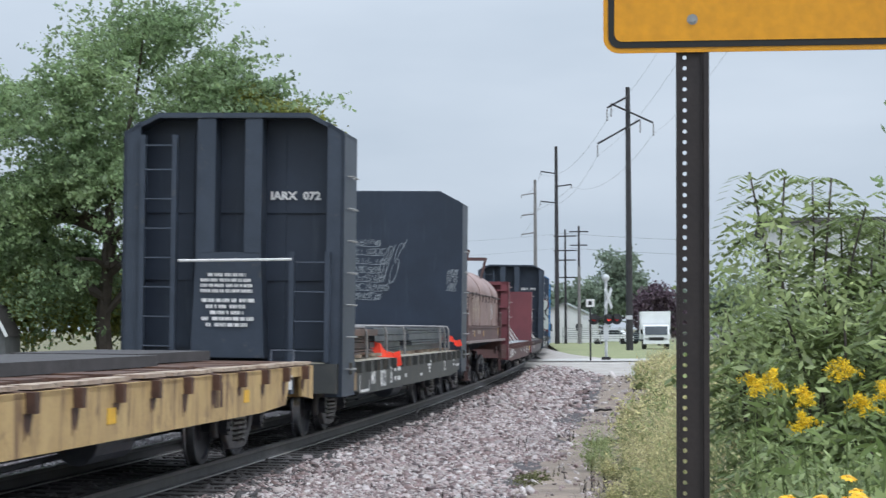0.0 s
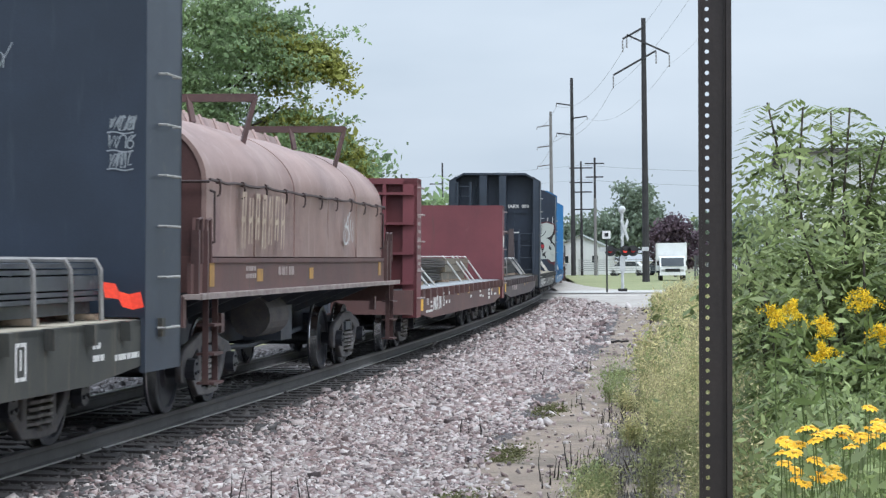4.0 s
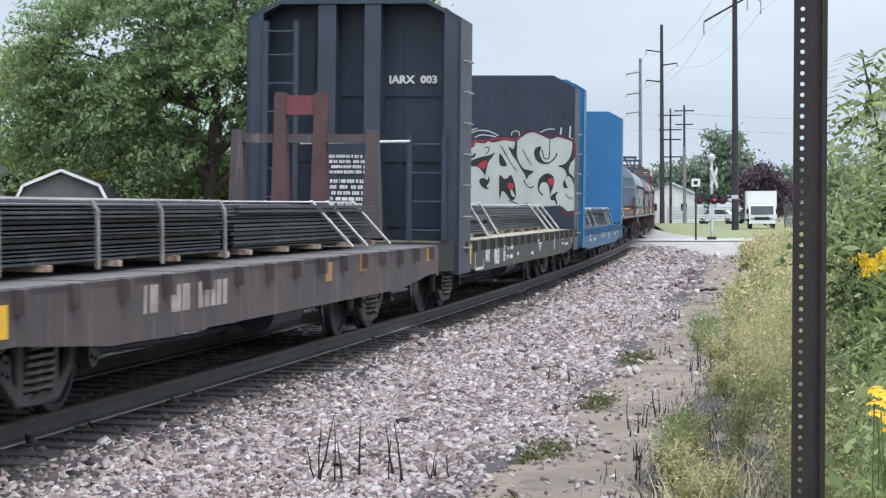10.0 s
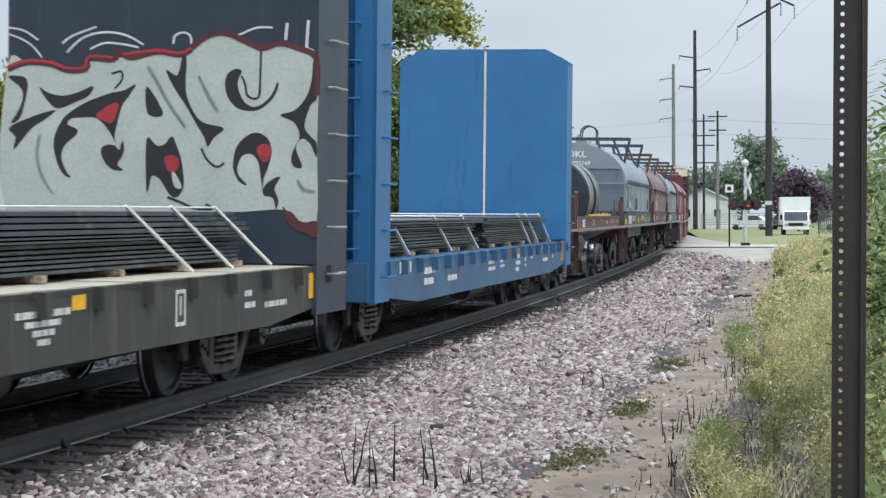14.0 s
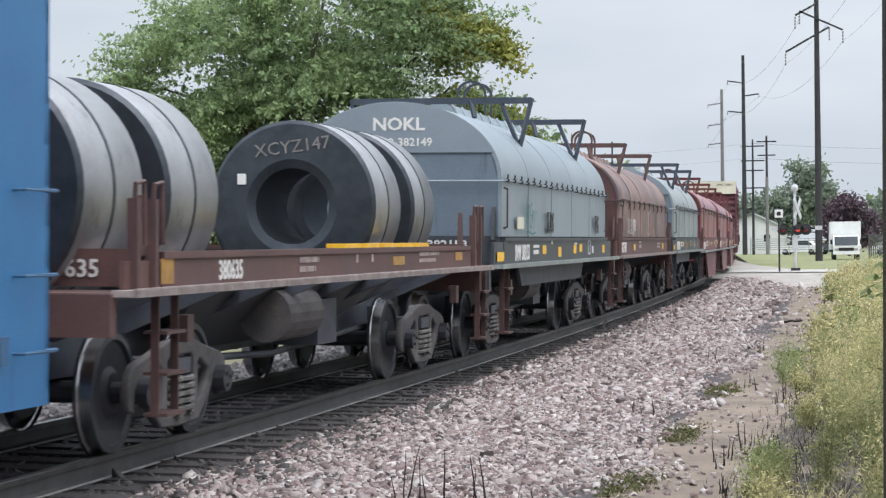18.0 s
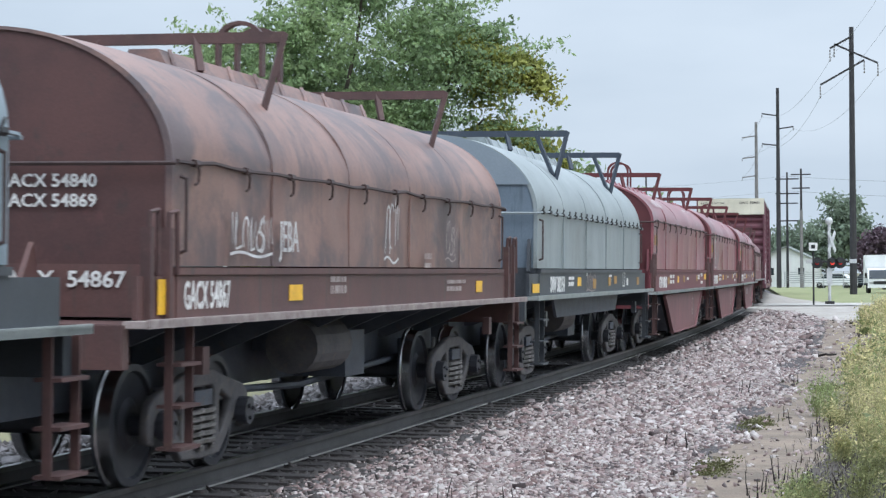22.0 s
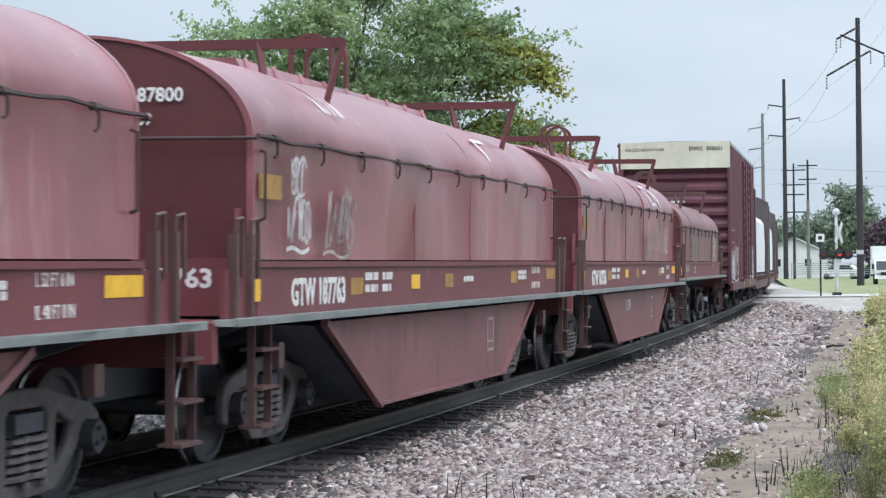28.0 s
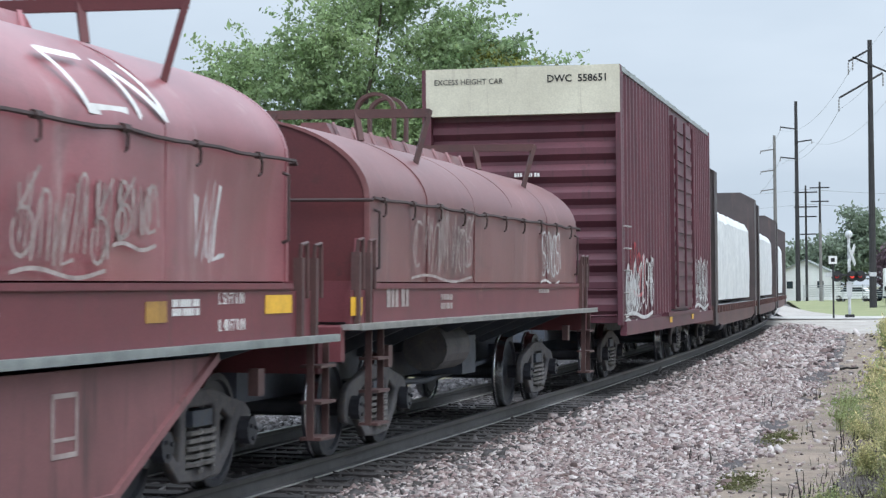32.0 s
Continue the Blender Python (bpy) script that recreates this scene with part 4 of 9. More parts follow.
    bulkhead(ob, hl, hl - depth, top, half_w, paint, frame_paint, chamfer, posts)
    return ob, hl


# ---------------------------------------------------------------- coil cars with hoods
PLATFORM = 0.86     # from a hood's end to the end of its car


def hood_outline(hw, z0, z_side, z_top, n=26):
    """Half-round hood section: straight sides up to z_side, then an arch to z_top."""
    pts = [(hw, z0), (hw, z0 + (z_side - z0) * 0.3), (hw, z0 + (z_side - z0) * 0.65), (hw, z_side)]
    for i in range(1, n):
        a = math.pi * i / n
        pts.append((hw * math.cos(a), z_side + (z_top - z_side) * math.sin(a)))
    return pts + [(-hw, z_side), (-hw, z0 + (z_side - z0) * 0.65), (-hw, z0 + (z_side - z0) * 0.3), (-hw, z0)]


def coil_hood(ob, hl, hw, z0, z_side, z_top, paint, end_paint, dents=0.0, seed=1, ribs=True, bar_paint=None):
    rnd = random.Random(seed)
    sec = hood_outline(hw, z0, z_side, z_top)
    bm = bmesh.new()
    n = 80
    rings = []
    for i in range(n + 1):
        y = -hl + 2 * hl * i / n
        ring = []
        for k, (x, z) in enumerate(sec):
            d = dents * noise.noise(Vector((x * 0.9 + seed * 7, y * 0.55, z * 0.9))) if 0 < i < n else 0
            if dents and z < z_side + 0.05 and 0 < i < n:
                d -= min(dents, 0.05) * abs(math.sin(math.pi * (y + hl) / 1.27)) ** 0.4 * (0.8 if z < z_side - 0.1 else 0.3)
            s = 1 + d / max(hw, 0.1)
            ring.append(bm.verts.new((x * s, y, z0 + (z - z0) * (1 + d * 0.25))))
        rings.append(ring)
    for a, b in zip(rings, rings[1:]):
        for k in range(len(sec) - 1):
            bm.faces.new((a[k], a[k + 1], b[k + 1], b[k]))
    body = part("hood", bm, paint, ob, smooth=True)
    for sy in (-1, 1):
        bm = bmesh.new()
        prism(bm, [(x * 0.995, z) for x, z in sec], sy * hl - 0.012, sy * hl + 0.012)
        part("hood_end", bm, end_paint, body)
        bm = bmesh.new()
        prism(bm, sec + [(x * 0.965, z0 + (z - z0) * 0.985) for x, z in sec[::-1]], sy * hl - 0.03, sy * hl + 0.03)
        part("hood_rim", bm, paint, body)
        bm = bmesh.new()
        rod(bm, [(-hw * 0.75, sy * (hl + 0.09), z_side - 0.02), (hw + 0.05, sy * (hl + 0.09), z_side - 0.02)], 0.016)
        part("end_rail", bm, bar_paint or M["rope"], body)
    # seam ribs and a roof strip
    if ribs:
        for i in (0.2, 0.4, 0.6, 0.8):
            y = -hl + 2 * hl * i
            bm = bmesh.new()
            o2 = [(x * 1.0025, z0 + (z - z0) * 1.0018) for x, z in sec]
            prism(bm, o2 + [(x * 0.99, z) for x, z in sec[::-1]], y - 0.014, y + 0.014)
            part("seam", bm, paint, body)
    bm = bmesh.new()
    prism(bm, [(-0.24, z_top - 0.04), (0.24, z_top - 0.04), (0.13, z_top + 0.15), (-0.13, z_top + 0.15)], -hl * 0.46, hl * 0.70)
    for i in range(9):
        y = -hl * 0.44 + hl * 1.1 * i / 8
        bar(bm, (0.25, y, z_top - 0.03), (0.13, y + 0.16, z_top + 0.16), 0.035, 0.03)
    part("roof_strip", bm, paint, body)
    # the latch bar with its bumps along the side
    for sx in (-1, 1):
        bm = bmesh.new()
        m = 30
        pts = [(sx * (hw + 0.035), -hl - 0.02 + (2 * hl + 0.1) * i / m, z_side + 0.02 * math.sin(i * 1.7 + seed) * (1 if i % 5 == 2 else 0.25)) for i in range(m + 1)]
        rod(bm, pts, 0.016, 5)
        part("latch_bar", bm, bar_paint or M["rope"], body, "latch bar along the hood")
        bm = bmesh.new()
        tube(bm, (0, -0.05, 0), (0, 0.05, 0), 0.030, 6)
        if bar_paint:
            rod(bm, [(0, 0, 0.02), (sx * 0.01, 0.02, 0.06), (0, 0.05, 0.075)], 0.012, 5)
        else:
            rod(bm, [(0, 0.02, 0), (sx * 0.012, 0.03, -0.05), (0, 0.05, -0.13), (-sx * 0.012, 0.02, -0.15)], 0.011, 5)
        latch_me = mesh_of(bm, "latch", M["signal_black"] if bar_paint else M["rope"])
        for i in np.linspace(0.6, m - 0.6, 20) if bar_paint else np.arange(1.0, m, 3.0):
            la = new("latch", latch_me)
            la.parent = body
            k = int(i)
            la.matrix_basis = Matrix.Translation(Vector(pts[k]).lerp(Vector(pts[min(k + 1, m)]), i - k))
    return body


def lifting_bar(body, y, z_top, hw, material, tri=True):
    """The crosswise lifting beam above a hood with its slanting legs."""
    zb, xe, foot, drop = (z_top + 0.20, hw * 0.93, hw * 0.82, 0.50) if tri else (z_top + 0.24, hw * 0.86, hw * 0.74, 0.46)
    bm = bmesh.new()
    bar(bm, (-xe, y, zb), (xe, y, zb), 0.08, 0.09)
    part("lifting_beam", bm, material, body)
    for sx in (-1, 1):
        for x0, x1, z1, w in ((xe, foot, z_top - drop, 0.065), (hw * 0.60, foot, z_top - drop, 0.06), (hw * 0.30, hw * 0.36, z_top - 0.05, 0.06)):
            if x0 == hw * 0.60 and not tri:
                continue
            bm = bmesh.new()
            bar(bm, (sx * x0, y, zb + 0.03), (sx * x1, y - 0.10, z1), w, 0.05)
            part("beam_leg", bm, material, body)


def lifting_hoop(body, y, z_top, material, width=0.10):
    """A pair of flat-bar arches on the ridge that a crane hook takes hold of."""
    for dy in (-0.28, 0.28):
        bm = bmesh.new()
        arch = [(0.24, 0.0)] + [(0.24 * math.cos(a), 0.34 + 0.2 * math.sin(a)) for a in (math.pi * i / 10 for i in range(11))] + [(-0.24, 0.0)]
        inner = [(x * 0.86, z if z == 0 else z - 0.035) for x, z in arch]
        prism(bm, [(x, z_top + 0.02 + z) for x, z in arch + inner[::-1]], y + dy - width / 2, y + dy + width / 2)
        part("lifting_hoop", bm, material, body)


def hood_paint(lines, width, material, parent, hw, z_side, z_top, y0, name, label):
    """White paint on the curved part of a hood: lines of (along, up from the latch bar)."""
    arc, pts = [0.0], [(hw, z_side)]
    for i in range(1, 30):
        a = math.pi / 2 * i / 29
        p = (hw * math.cos(a), z_side + (z_top - z_side) * math.sin(a))
        arc.append(arc[-1] + math.hypot(p[0] - pts[-1][0], p[1] - pts[-1][1]))
        pts.append(p)
    xs, zs = [p[0] for p in pts], [p[1] for p in pts]

    def at(u, v):
        x, z = np.interp(v, arc, xs), np.interp(v, arc, zs)
        n = Vector((x / hw ** 2, 0, (z - z_side) / (z_top - z_side) ** 2)).normalized() * 0.022
        return Vector((x, y0 + u, z)) + n
    bm = bmesh.new()
    for line in lines:
        fine = []
        for (ua, va), (ub, vb) in zip(line, line[1:]):
            m = max(1, int(math.hypot(ub - ua, vb - va) / 0.05))
            fine += [(ua + (ub - ua) * i / m, va + (vb - va) * i / m) for i in range(m)]
        fine.append(line[-1])
        left, right = [], []
        for i, (u, v) in enumerate(fine):
            a, b = fine[max(i - 1, 0)], fine[min(i + 1, len(fine) - 1)]
            d = Vector((b[0] - a[0], b[1] - a[1])).normalized() * width / 2
            left.append(bm.verts.new(at(u - d.y, v + d.x)))
            right.append(bm.verts.new(at(u + d.y, v - d.x)))
        for i in range(len(fine) - 1):
            bm.faces.new((left[i], right[i], right[i + 1], left[i + 1]))
    return part(name, bm, material, parent, label)


def coil_underframe(ob, hl, hw, z_walk, sill_paint, walk_mat, belly=None, sill_top=1.62, post_mat=None, open_top=False, posts=True):
    """Side sill, edge walkway, end platforms with posts and steps, centre sill; belly: the deep trough under some cars."""
    for sx in (-1, 1):
        bm = bmesh.new()
        box(bm, sx * hw - 0.03, sx * hw + 0.03, -hl + PLATFORM, hl - PLATFORM, z_walk, sill_top)
        box(bm, sx * hw - 0.05, sx * hw + 0.05, -hl + PLATFORM, hl - PLATFORM, sill_top - 0.05, sill_top)
        part("side_sill", bm, sill_paint, ob)
        bm = bmesh.new()
        a, b = (hw - 0.02, hw + 0.17) if sx > 0 else (-hw - 0.17, -hw + 0.02)
        box(bm, a, b, -hl, hl, z_walk - 0.05, z_walk - 0.004)
        box(bm, b - 0.03 if sx > 0 else a, b if sx > 0 else a + 0.03, -hl, hl, z_walk - 0.052, z_walk + 0.008)
        part("walkway", bm, walk_mat, ob, "bent pale edge walkway")
        for sy in (-1, 1):
            bm = bmesh.new()
            ya, yb = sorted((sy * (hl - PLATFORM - 0.01), sy * (hl - 0.16)))
            box(bm, sx * hw - 0.02, sx * hw + 0.02, ya, yb, z_walk, sill_top - 0.06)
            bevelled(bm, 0.006)
            part("platform_side", bm, sill_paint, ob)
            bm = bmesh.new()
            yc = sy * (hl - PLATFORM + 0.07)
            prism(bm, [(yc - 0.10, sill_top - 0.03), (yc + 0.10, sill_top - 0.03), (yc + 0.025, sill_top + 0.40), (yc - 0.025, sill_top + 0.40)], sx * (hw - 0.10) - 0.02, sx * (hw - 0.10) + 0.02, "x")
            part("guide_horn", bm, sill_paint, ob)
            # posts with handrail hoops
            for yy in (hl - 0.30, hl - 0.66) if posts else ():
                bm = bmesh.new()
                y, x = sy * yy, sx * (hw + 0.03)
                bar(bm, (x, y, z_walk - 0.02), (x, y, z_walk + 0.62), 0.075, 0.06)
                rod(bm, [(x, y, z_walk + 0.5), (x + sx * 0.02, y - 0.01, z_walk + 0.72), (x + sx * 0.02, y + 0.14, z_walk + 0.74), (x + sx * 0.02, y + 0.16, z_walk + 0.3)], 0.019)
                part("handrail", bm, post_mat or sill_paint, ob)
            bm = bmesh.new()
            y, x = sy * (hl - (0.12 if sy > 0 else 0.95)), sx * (hw + 0.02)
            for dy in (-0.2, 0.2):
                bar(bm, (x, y + dy, z_walk - 0.03), (x, y + dy, 0.36), 0.06, 0.02)
            steps = part("step_ladder", bm, post_mat or M["dark_steel"], ob)
            for z in (0.37, 0.66, 0.95):
                bm = bmesh.new()
                box(bm, x - 0.09, x + 0.09, y - 0.2, y + 0.2, z - 0.012, z + 0.012)
                part("rung", bm, post_mat or M["dark_steel"], steps)
    for sy in (-1, 1):
        bm = bmesh.new()
        box(bm, -hw, hw, sy * hl - 0.06, sy * hl + 0.06, z_walk - 0.32, z_walk - 0.03)
        a, b = sorted((sy * hl, sy * (hl - PLATFORM)))
        box(bm, -hw, hw, a, b, z_walk - 0.06, z_walk - 0.025)
        part("end_platform", bm, sill_paint, ob)
        bm = bmesh.new()
        prism(bm, [(-hw * 0.98, z_walk), (hw * 0.98, z_walk), (hw * 0.98, sill_top + 0.02), (-hw * 0.98, sill_top + 0.02)], sy * (hl - PLATFORM) - 0.02, sy * (hl - PLATFORM) + 0.02)
        part("end_plate", bm, sill_paint, ob)
        bm = bmesh.new()
        for x in (-0.55, 0.45):
            prism(bm, [(sy * (hl - PLATFORM + 0.02), z_walk), (sy * (hl - 0.28), z_walk), (sy * (hl - 0.66), z_walk + 0.52)], x - 0.02, x + 0.02, "x")
        part("gusset", bm, sill_paint, ob)
    bm = bmesh.new()
    box(bm, -0.40, 0.40, -hl + 0.2, hl - 0.2, 0.56, 0.98 if open_top else z_walk - 0.05)
    part("centre_sill", bm, M["dark_steel"], ob)
    bm = bmesh.new()
    prism(bm, [(-hw + 0.05, z_walk - 0.05), (hw - 0.05, z_walk - 0.05), (0.5, 0.85), (-0.5, 0.85)], -0.03, 0.03)
    bearer_me = mesh_of(bm, "cross_bearer", M["dark_steel"])
    for i in range(8):
        cb = new("cross_bearer", bearer_me)
        cb.parent = ob
        cb.matrix_basis = pose(0, -hl + 1.2 + (2 * hl - 2.4) * i / 7, 0)
    if not belly and not posts:
        for sx in (-1, 1):
            bm = bmesh.new()
            a, b = sorted((sx * (hw - 0.16), sx * (hw - 0.12)))
            prism(bm, [(-hl + 2.9, z_walk - 0.06), (-hl + 3.2, z_walk - 0.34), (hl - 3.2, z_walk - 0.34), (hl - 2.9, z_walk - 0.06)], a, b, "x")
            part("lower_sill", bm, M["dark_steel"], ob)
    if belly:
        zb, y_top, y_bot, paint = belly
        for sx in (-1, 1):
            bm = bmesh.new()
            prism(bm, [(-y_top, z_walk - 0.09), (-y_bot, zb), (y_bot, zb), (y_top, z_walk - 0.09)], sx * (hw + 0.03) - 0.02, sx * (hw + 0.03) + 0.02, "x")
            for s in (-1, 1):
                bar(bm, (sx * (hw + 0.055), s * y_top, z_walk - 0.09), (sx * (hw + 0.055), s * y_bot, zb), 0.06, 0.06)
            box(bm, sx * (hw + 0.03) - 0.05, sx * (hw + 0.03) + 0.06, -y_bot, y_bot, zb, zb + 0.03)
            part("trough_side", bm, paint, ob)
        bm = bmesh.new()
        prism(bm, [(-y_top, z_walk - 0.12), (-y_bot, zb + 0.04), (y_bot, zb + 0.04), (y_top, z_walk - 0.12)], -hw + 0.05, hw - 0.05, "x")
        part("trough", bm, M["dark_steel"], ob)
    else:
        bm = bmesh.new()
        tube(bm, (0.85, -1.0, 0.90), (0.85, 0.15, 0.90), 0.25, 18)
        bevelled(bm, 0.04)
        part("air_reservoir", bm, M["truck_steel"], ob)
        bm = bmesh.new()
        rod(bm, [(0.55, -hl + 2.2, 0.62), (0.6, 0, 0.50), (0.55, hl - 2.2, 0.62)], 0.035)
        box(bm, 0.3, 0.9, 0.6, 1.3, 0.55, 1.0)
        part("brake_gear", bm, M["dark_steel"], ob)
    for sy in (-1, 1):
        bm = bmesh.new()
        y = sy * (hl - 1.5)
        box(bm, hw - 0.06, hw + 0.02, y - 0.07, y + 0.07, z_walk - 0.42, z_walk - 0.22)
        part("jacking_pad", bm, post_mat or sill_paint, ob)


def coil_car(label, u_h0, u_h1, paint, end_paint, sill_paint, z_side, z_top, hw=1.42, z0=1.62, z_walk=1.27, walk_mat=None, belly=None, dents=0.02, seed=1, bar_mat=None, hoop=True, under=True, post_mat=None, tri=True, spans=(-0.44, 0.62)):
    ob, hl, half = car("coil_car", label, u_h0 - PLATFORM, u_h1 + PLATFORM)
    half = hl - PLATFORM - 1.2
    MOVING[-1] = (ob, MOVING[-1][1], half, 0.0)
    trucks(ob, half, 0.5)
    couplers(ob, hl, sill_paint)
    coil_underframe(ob, hl, hw + 0.0, z_walk, sill_paint, walk_mat or M["grey_walk"], belly, z0, post_mat, posts=not tri)
    hood = coil_hood(ob, hl - PLATFORM, hw, z0 + 0.012, z_side, z_top, paint, end_paint, dents, seed, bar_paint=paint if tri else None)
    for k in spans:
        lifting_bar(hood, (hl - PLATFORM) * k, z_top, hw, bar_mat or M["dark_steel"], tri)
    if hoop:
        lifting_hoop(hood, 0.25, z_top + 0.12, bar_mat or M["dark_steel"], 0.035 if tri else 0.10)
    # a loop handle and small steps on the hood's near corners
    for sx in (-1, 1):
        for sy in (-1, 1):
            bm = bmesh.new()
            y, x = sy * (hl - PLATFORM - 0.12), sx * (hw + 0.05)
            rod(bm, [(x - sx * 0.05, y, z_side - 0.1), (x, y, z_side - 0.12), (x, y, z_side - 0.62), (x - sx * 0.05, y, z_side - 0.64)], 0.014)
            part("hood_handle", bm, M["rope"], ob)
    return ob, hl, hood


# ---------------------------------------------------------------- boxcar
def boxcar(label, u0, u1, top, hw, lean=0.0):
    ob, hl, half = car("box_car", label, u0, u1, lean=lean)
    trucks(ob, half)
    couplers(ob, hl, M["box_brown"])
    bm = bmesh.new()
    box(bm, -hw + 0.05, hw - 0.05, -hl + 0.1, hl - 0.1, 0.98, top - 0.12)
    body = part("body", bm, M["box_brown"], ob)
    bm = bmesh.new()
    prism(bm, [(-hw, top - 0.13), (hw, top - 0.13), (hw, top - 0.05), (0, top - 0.01), (-hw, top - 0.05)], -hl + 0.02, hl - 0.02)
    for i in range(12):
        y = -hl + 0.6 + (2 * hl - 1.2) * i / 11
        prism(bm, [(-hw, top - 0.06), (hw, top - 0.06), (hw, top - 0.03), (0, top + 0.01), (-hw, top - 0.03)], y - 0.03, y + 0.03)
    part("roof", bm, M["grey_walk"], ob)
    bm = bmesh.new()
    box(bm, -hw - 0.004, hw + 0.004, -hl - 0.106, -hl + 0.12, top - 0.80, top - 0.046)
    part("end_band", bm, M["cream"], ob, "cream painted band along the top of the end")
    # pressed end ribs
    for sy in (-1, 1):
        for i in range(9):
            z = 1.22 + i * (top - 2.25) / 8
            bm = bmesh.new()
            prism(bm, [(sy * (hl - 0.11), z - 0.16), (sy * (hl - 0.02), z - 0.05), (sy * (hl - 0.02), z + 0.05), (sy * (hl - 0.11), z + 0.16)], -hw + 0.08, hw - 0.08, "x")
            part("end_rib", bm, M["box_brown"], ob)
        for sx in (-1, 1):
            bm = bmesh.new()
            box(bm, sx * hw - 0.07, sx * hw + 0.07 - (0.06 if sx > 0 else 0), sy * hl - 0.1, sy * hl + 0.1, 0.95, top - 0.05)
            bevelled(bm, 0.012)
            part("corner_post", bm, M["box_brown"], ob)
    door0, door1 = -0.35, 2.75
    for sx in (-1, 1):
        for i in range(34):
            y = -hl + 0.28 + (2 * hl - 0.56) * i / 33
            if door0 - 0.15 < y < door1 + 0.15:
                continue
            bm = bmesh.new()
            prism(bm, [(sx * (hw - 0.06), y - 0.10), (sx * hw, y - 0.05), (sx * hw, y + 0.05), (sx * (hw - 0.06), y + 0.10)], 1.05, top - 0.14, "y")
            bmesh.ops.transform(bm, matrix=Matrix(((1, 0, 0, 0), (0, 0, 1, 0), (0, 1, 0, 0), (0, 0, 0, 1))), verts=bm.verts)
            part("side_post", bm, M["box_brown"], ob)
        bm = bmesh.new()
        a, b = (hw - 0.05, hw + 0.05) if sx > 0 else (-hw - 0.05, -hw + 0.05)
        box(bm, a, b, door0, door1, 1.12, top - 0.28)
        dr = part("door", bm, M["box_brown"], ob)
        for col in range(2):
            for r in range(13):
                z = 1.25 + r * (top - 1.75) / 12
                bm = bmesh.new()
                y0 = door0 + 0.1 + col * (door1 - door0) / 2
                box(bm, b if sx > 0 else a - 0.035, b + 0.035 if sx > 0 else a, y0, y0 + (door1 - door0) / 2 - 0.18, z - 0.055, z + 0.055)
                part("door_panel", bm, M["box_brown"], dr)
        for y in (door0, (door0 + door1) / 2, door1):
            bm = bmesh.new()
            rod(bm, [(b + 0.05 if sx > 0 else a - 0.05, y, 1.15), (b + 0.05 if sx > 0 else a - 0.05, y, top - 0.32)], 0.025)
            part("lock_rod", bm, M["box_brown"], dr)
        bm = bmesh.new()
        box(bm, a, b, -hl + 0.05, hl - 0.05, 0.78, 1.0)
        box(bm, a - 0.02, b + 0.03, door0 - 1.4, door1 + 1.4, 1.0, 1.07)
        part("side_sill", bm, M["box_brown"], ob)
    grab_irons(ob, -hl + 0.12, -hl + 0.55, hw, (1.1, 1.45, 1.8, 2.15, 2.5))
    ladder(ob, -hl, hw - 0.62, hw - 0.1, (1.1, 1.5, 1.9, 2.3), M["box_brown"], stiles=False)
    bm = bmesh.new()
    box(bm, -0.3, 0.3, -hl, hl, 0.7, 1.0)
    part("underframe", bm, M["dark_steel"], ob)
    return ob, hl


# ---------------------------------------------------------------- the train, front to back
# yellow flat car
ob, hl, half = car("flat_car", "rusted yellow flat car with a worn planked deck", 8.6, 26.6)
trucks(ob, half)
couplers(ob, hl, M["yellow_rust"])
flat_deck(ob, hl, 1.46, 1.10, 0.50, M["yellow_rust"], M["rust_stain"], 15, pocket_mat=M["rust_stain"], notch=True)
reflectors(ob, 1.482, [(hl - 0.4 - 1.75 * k, 0.82, 0.26, 0.14) for k in (2, 5, 7)])
bars([(0, 0, 0.2, 0.12), (0, 0.15, 0.2, 0.03)], ob, M["white_paint"], Matrix.Translation((1.482, hl - 1.6, 0.82)) @ SIDE)
bars([(0, 0, 0.07, 0.26), (0.11, 0, 0.07, 0.26), (0.24, 0, 0.12, 0.26)], ob, M["rust_stain"], Matrix.Translation((1.482, hl - 5.4, 0.74)) @ SIDE, label="faded rust-brown stencilled marks")
for k in range(15):       # rust that has run down from the stake pockets
    y = -hl + 0.7 + (2 * hl - 1.4) * k / 14
    bm = bmesh.new()
    d = 0.10 + 0.10 * math.sin(k * 2.3) ** 2
    prism(bm, [(y - 0.11, 0.93), (y + 0.12, 0.93), (y + 0.07, 0.93 - d * 0.6), (y + 0.03, 0.93 - d), (y - 0.02, 0.93 - d * 0.7), (y - 0.07, 0.93 - d * 1.2)], 1.480, 1.483, "x")
    part("rust_run", bm, M["rust_stain"], ob, "dark rust run below a stake pocket")
rnd = random.Random(17)
for k in range(17):
    y = hl - 0.35 - k * 1.05
    for x0, x1, mt in ((1.12 + 0.15 * rnd.random(), 1.44 + 0.04 * rnd.random(), "board_pale"), (-1.42, 0.95 + 0.2 * rnd.random(), "rust_stain")):
        bm = bmesh.new()
        z = 1.10 + 0.02 * rnd.random()
        prism(bm, [(x0, y - 0.45 + 0.08 * rnd.random()), (x1, y - 0.42 + 0.06 * rnd.random()), (x1 - 0.05 * rnd.random(), y + 0.40), (x0 + 0.1 * rnd.random(), y + 0.46)], z, z + 0.035, "y")
        bmesh.ops.transform(bm, matrix=Matrix(((1, 0, 0, 0), (0, 0, 1, 0), (0, 1, 0, 0), (0, 0, 0, 1))), verts=bm.verts)
        part("deck_board", bm, M[mt], ob, "weathered loose deck board")
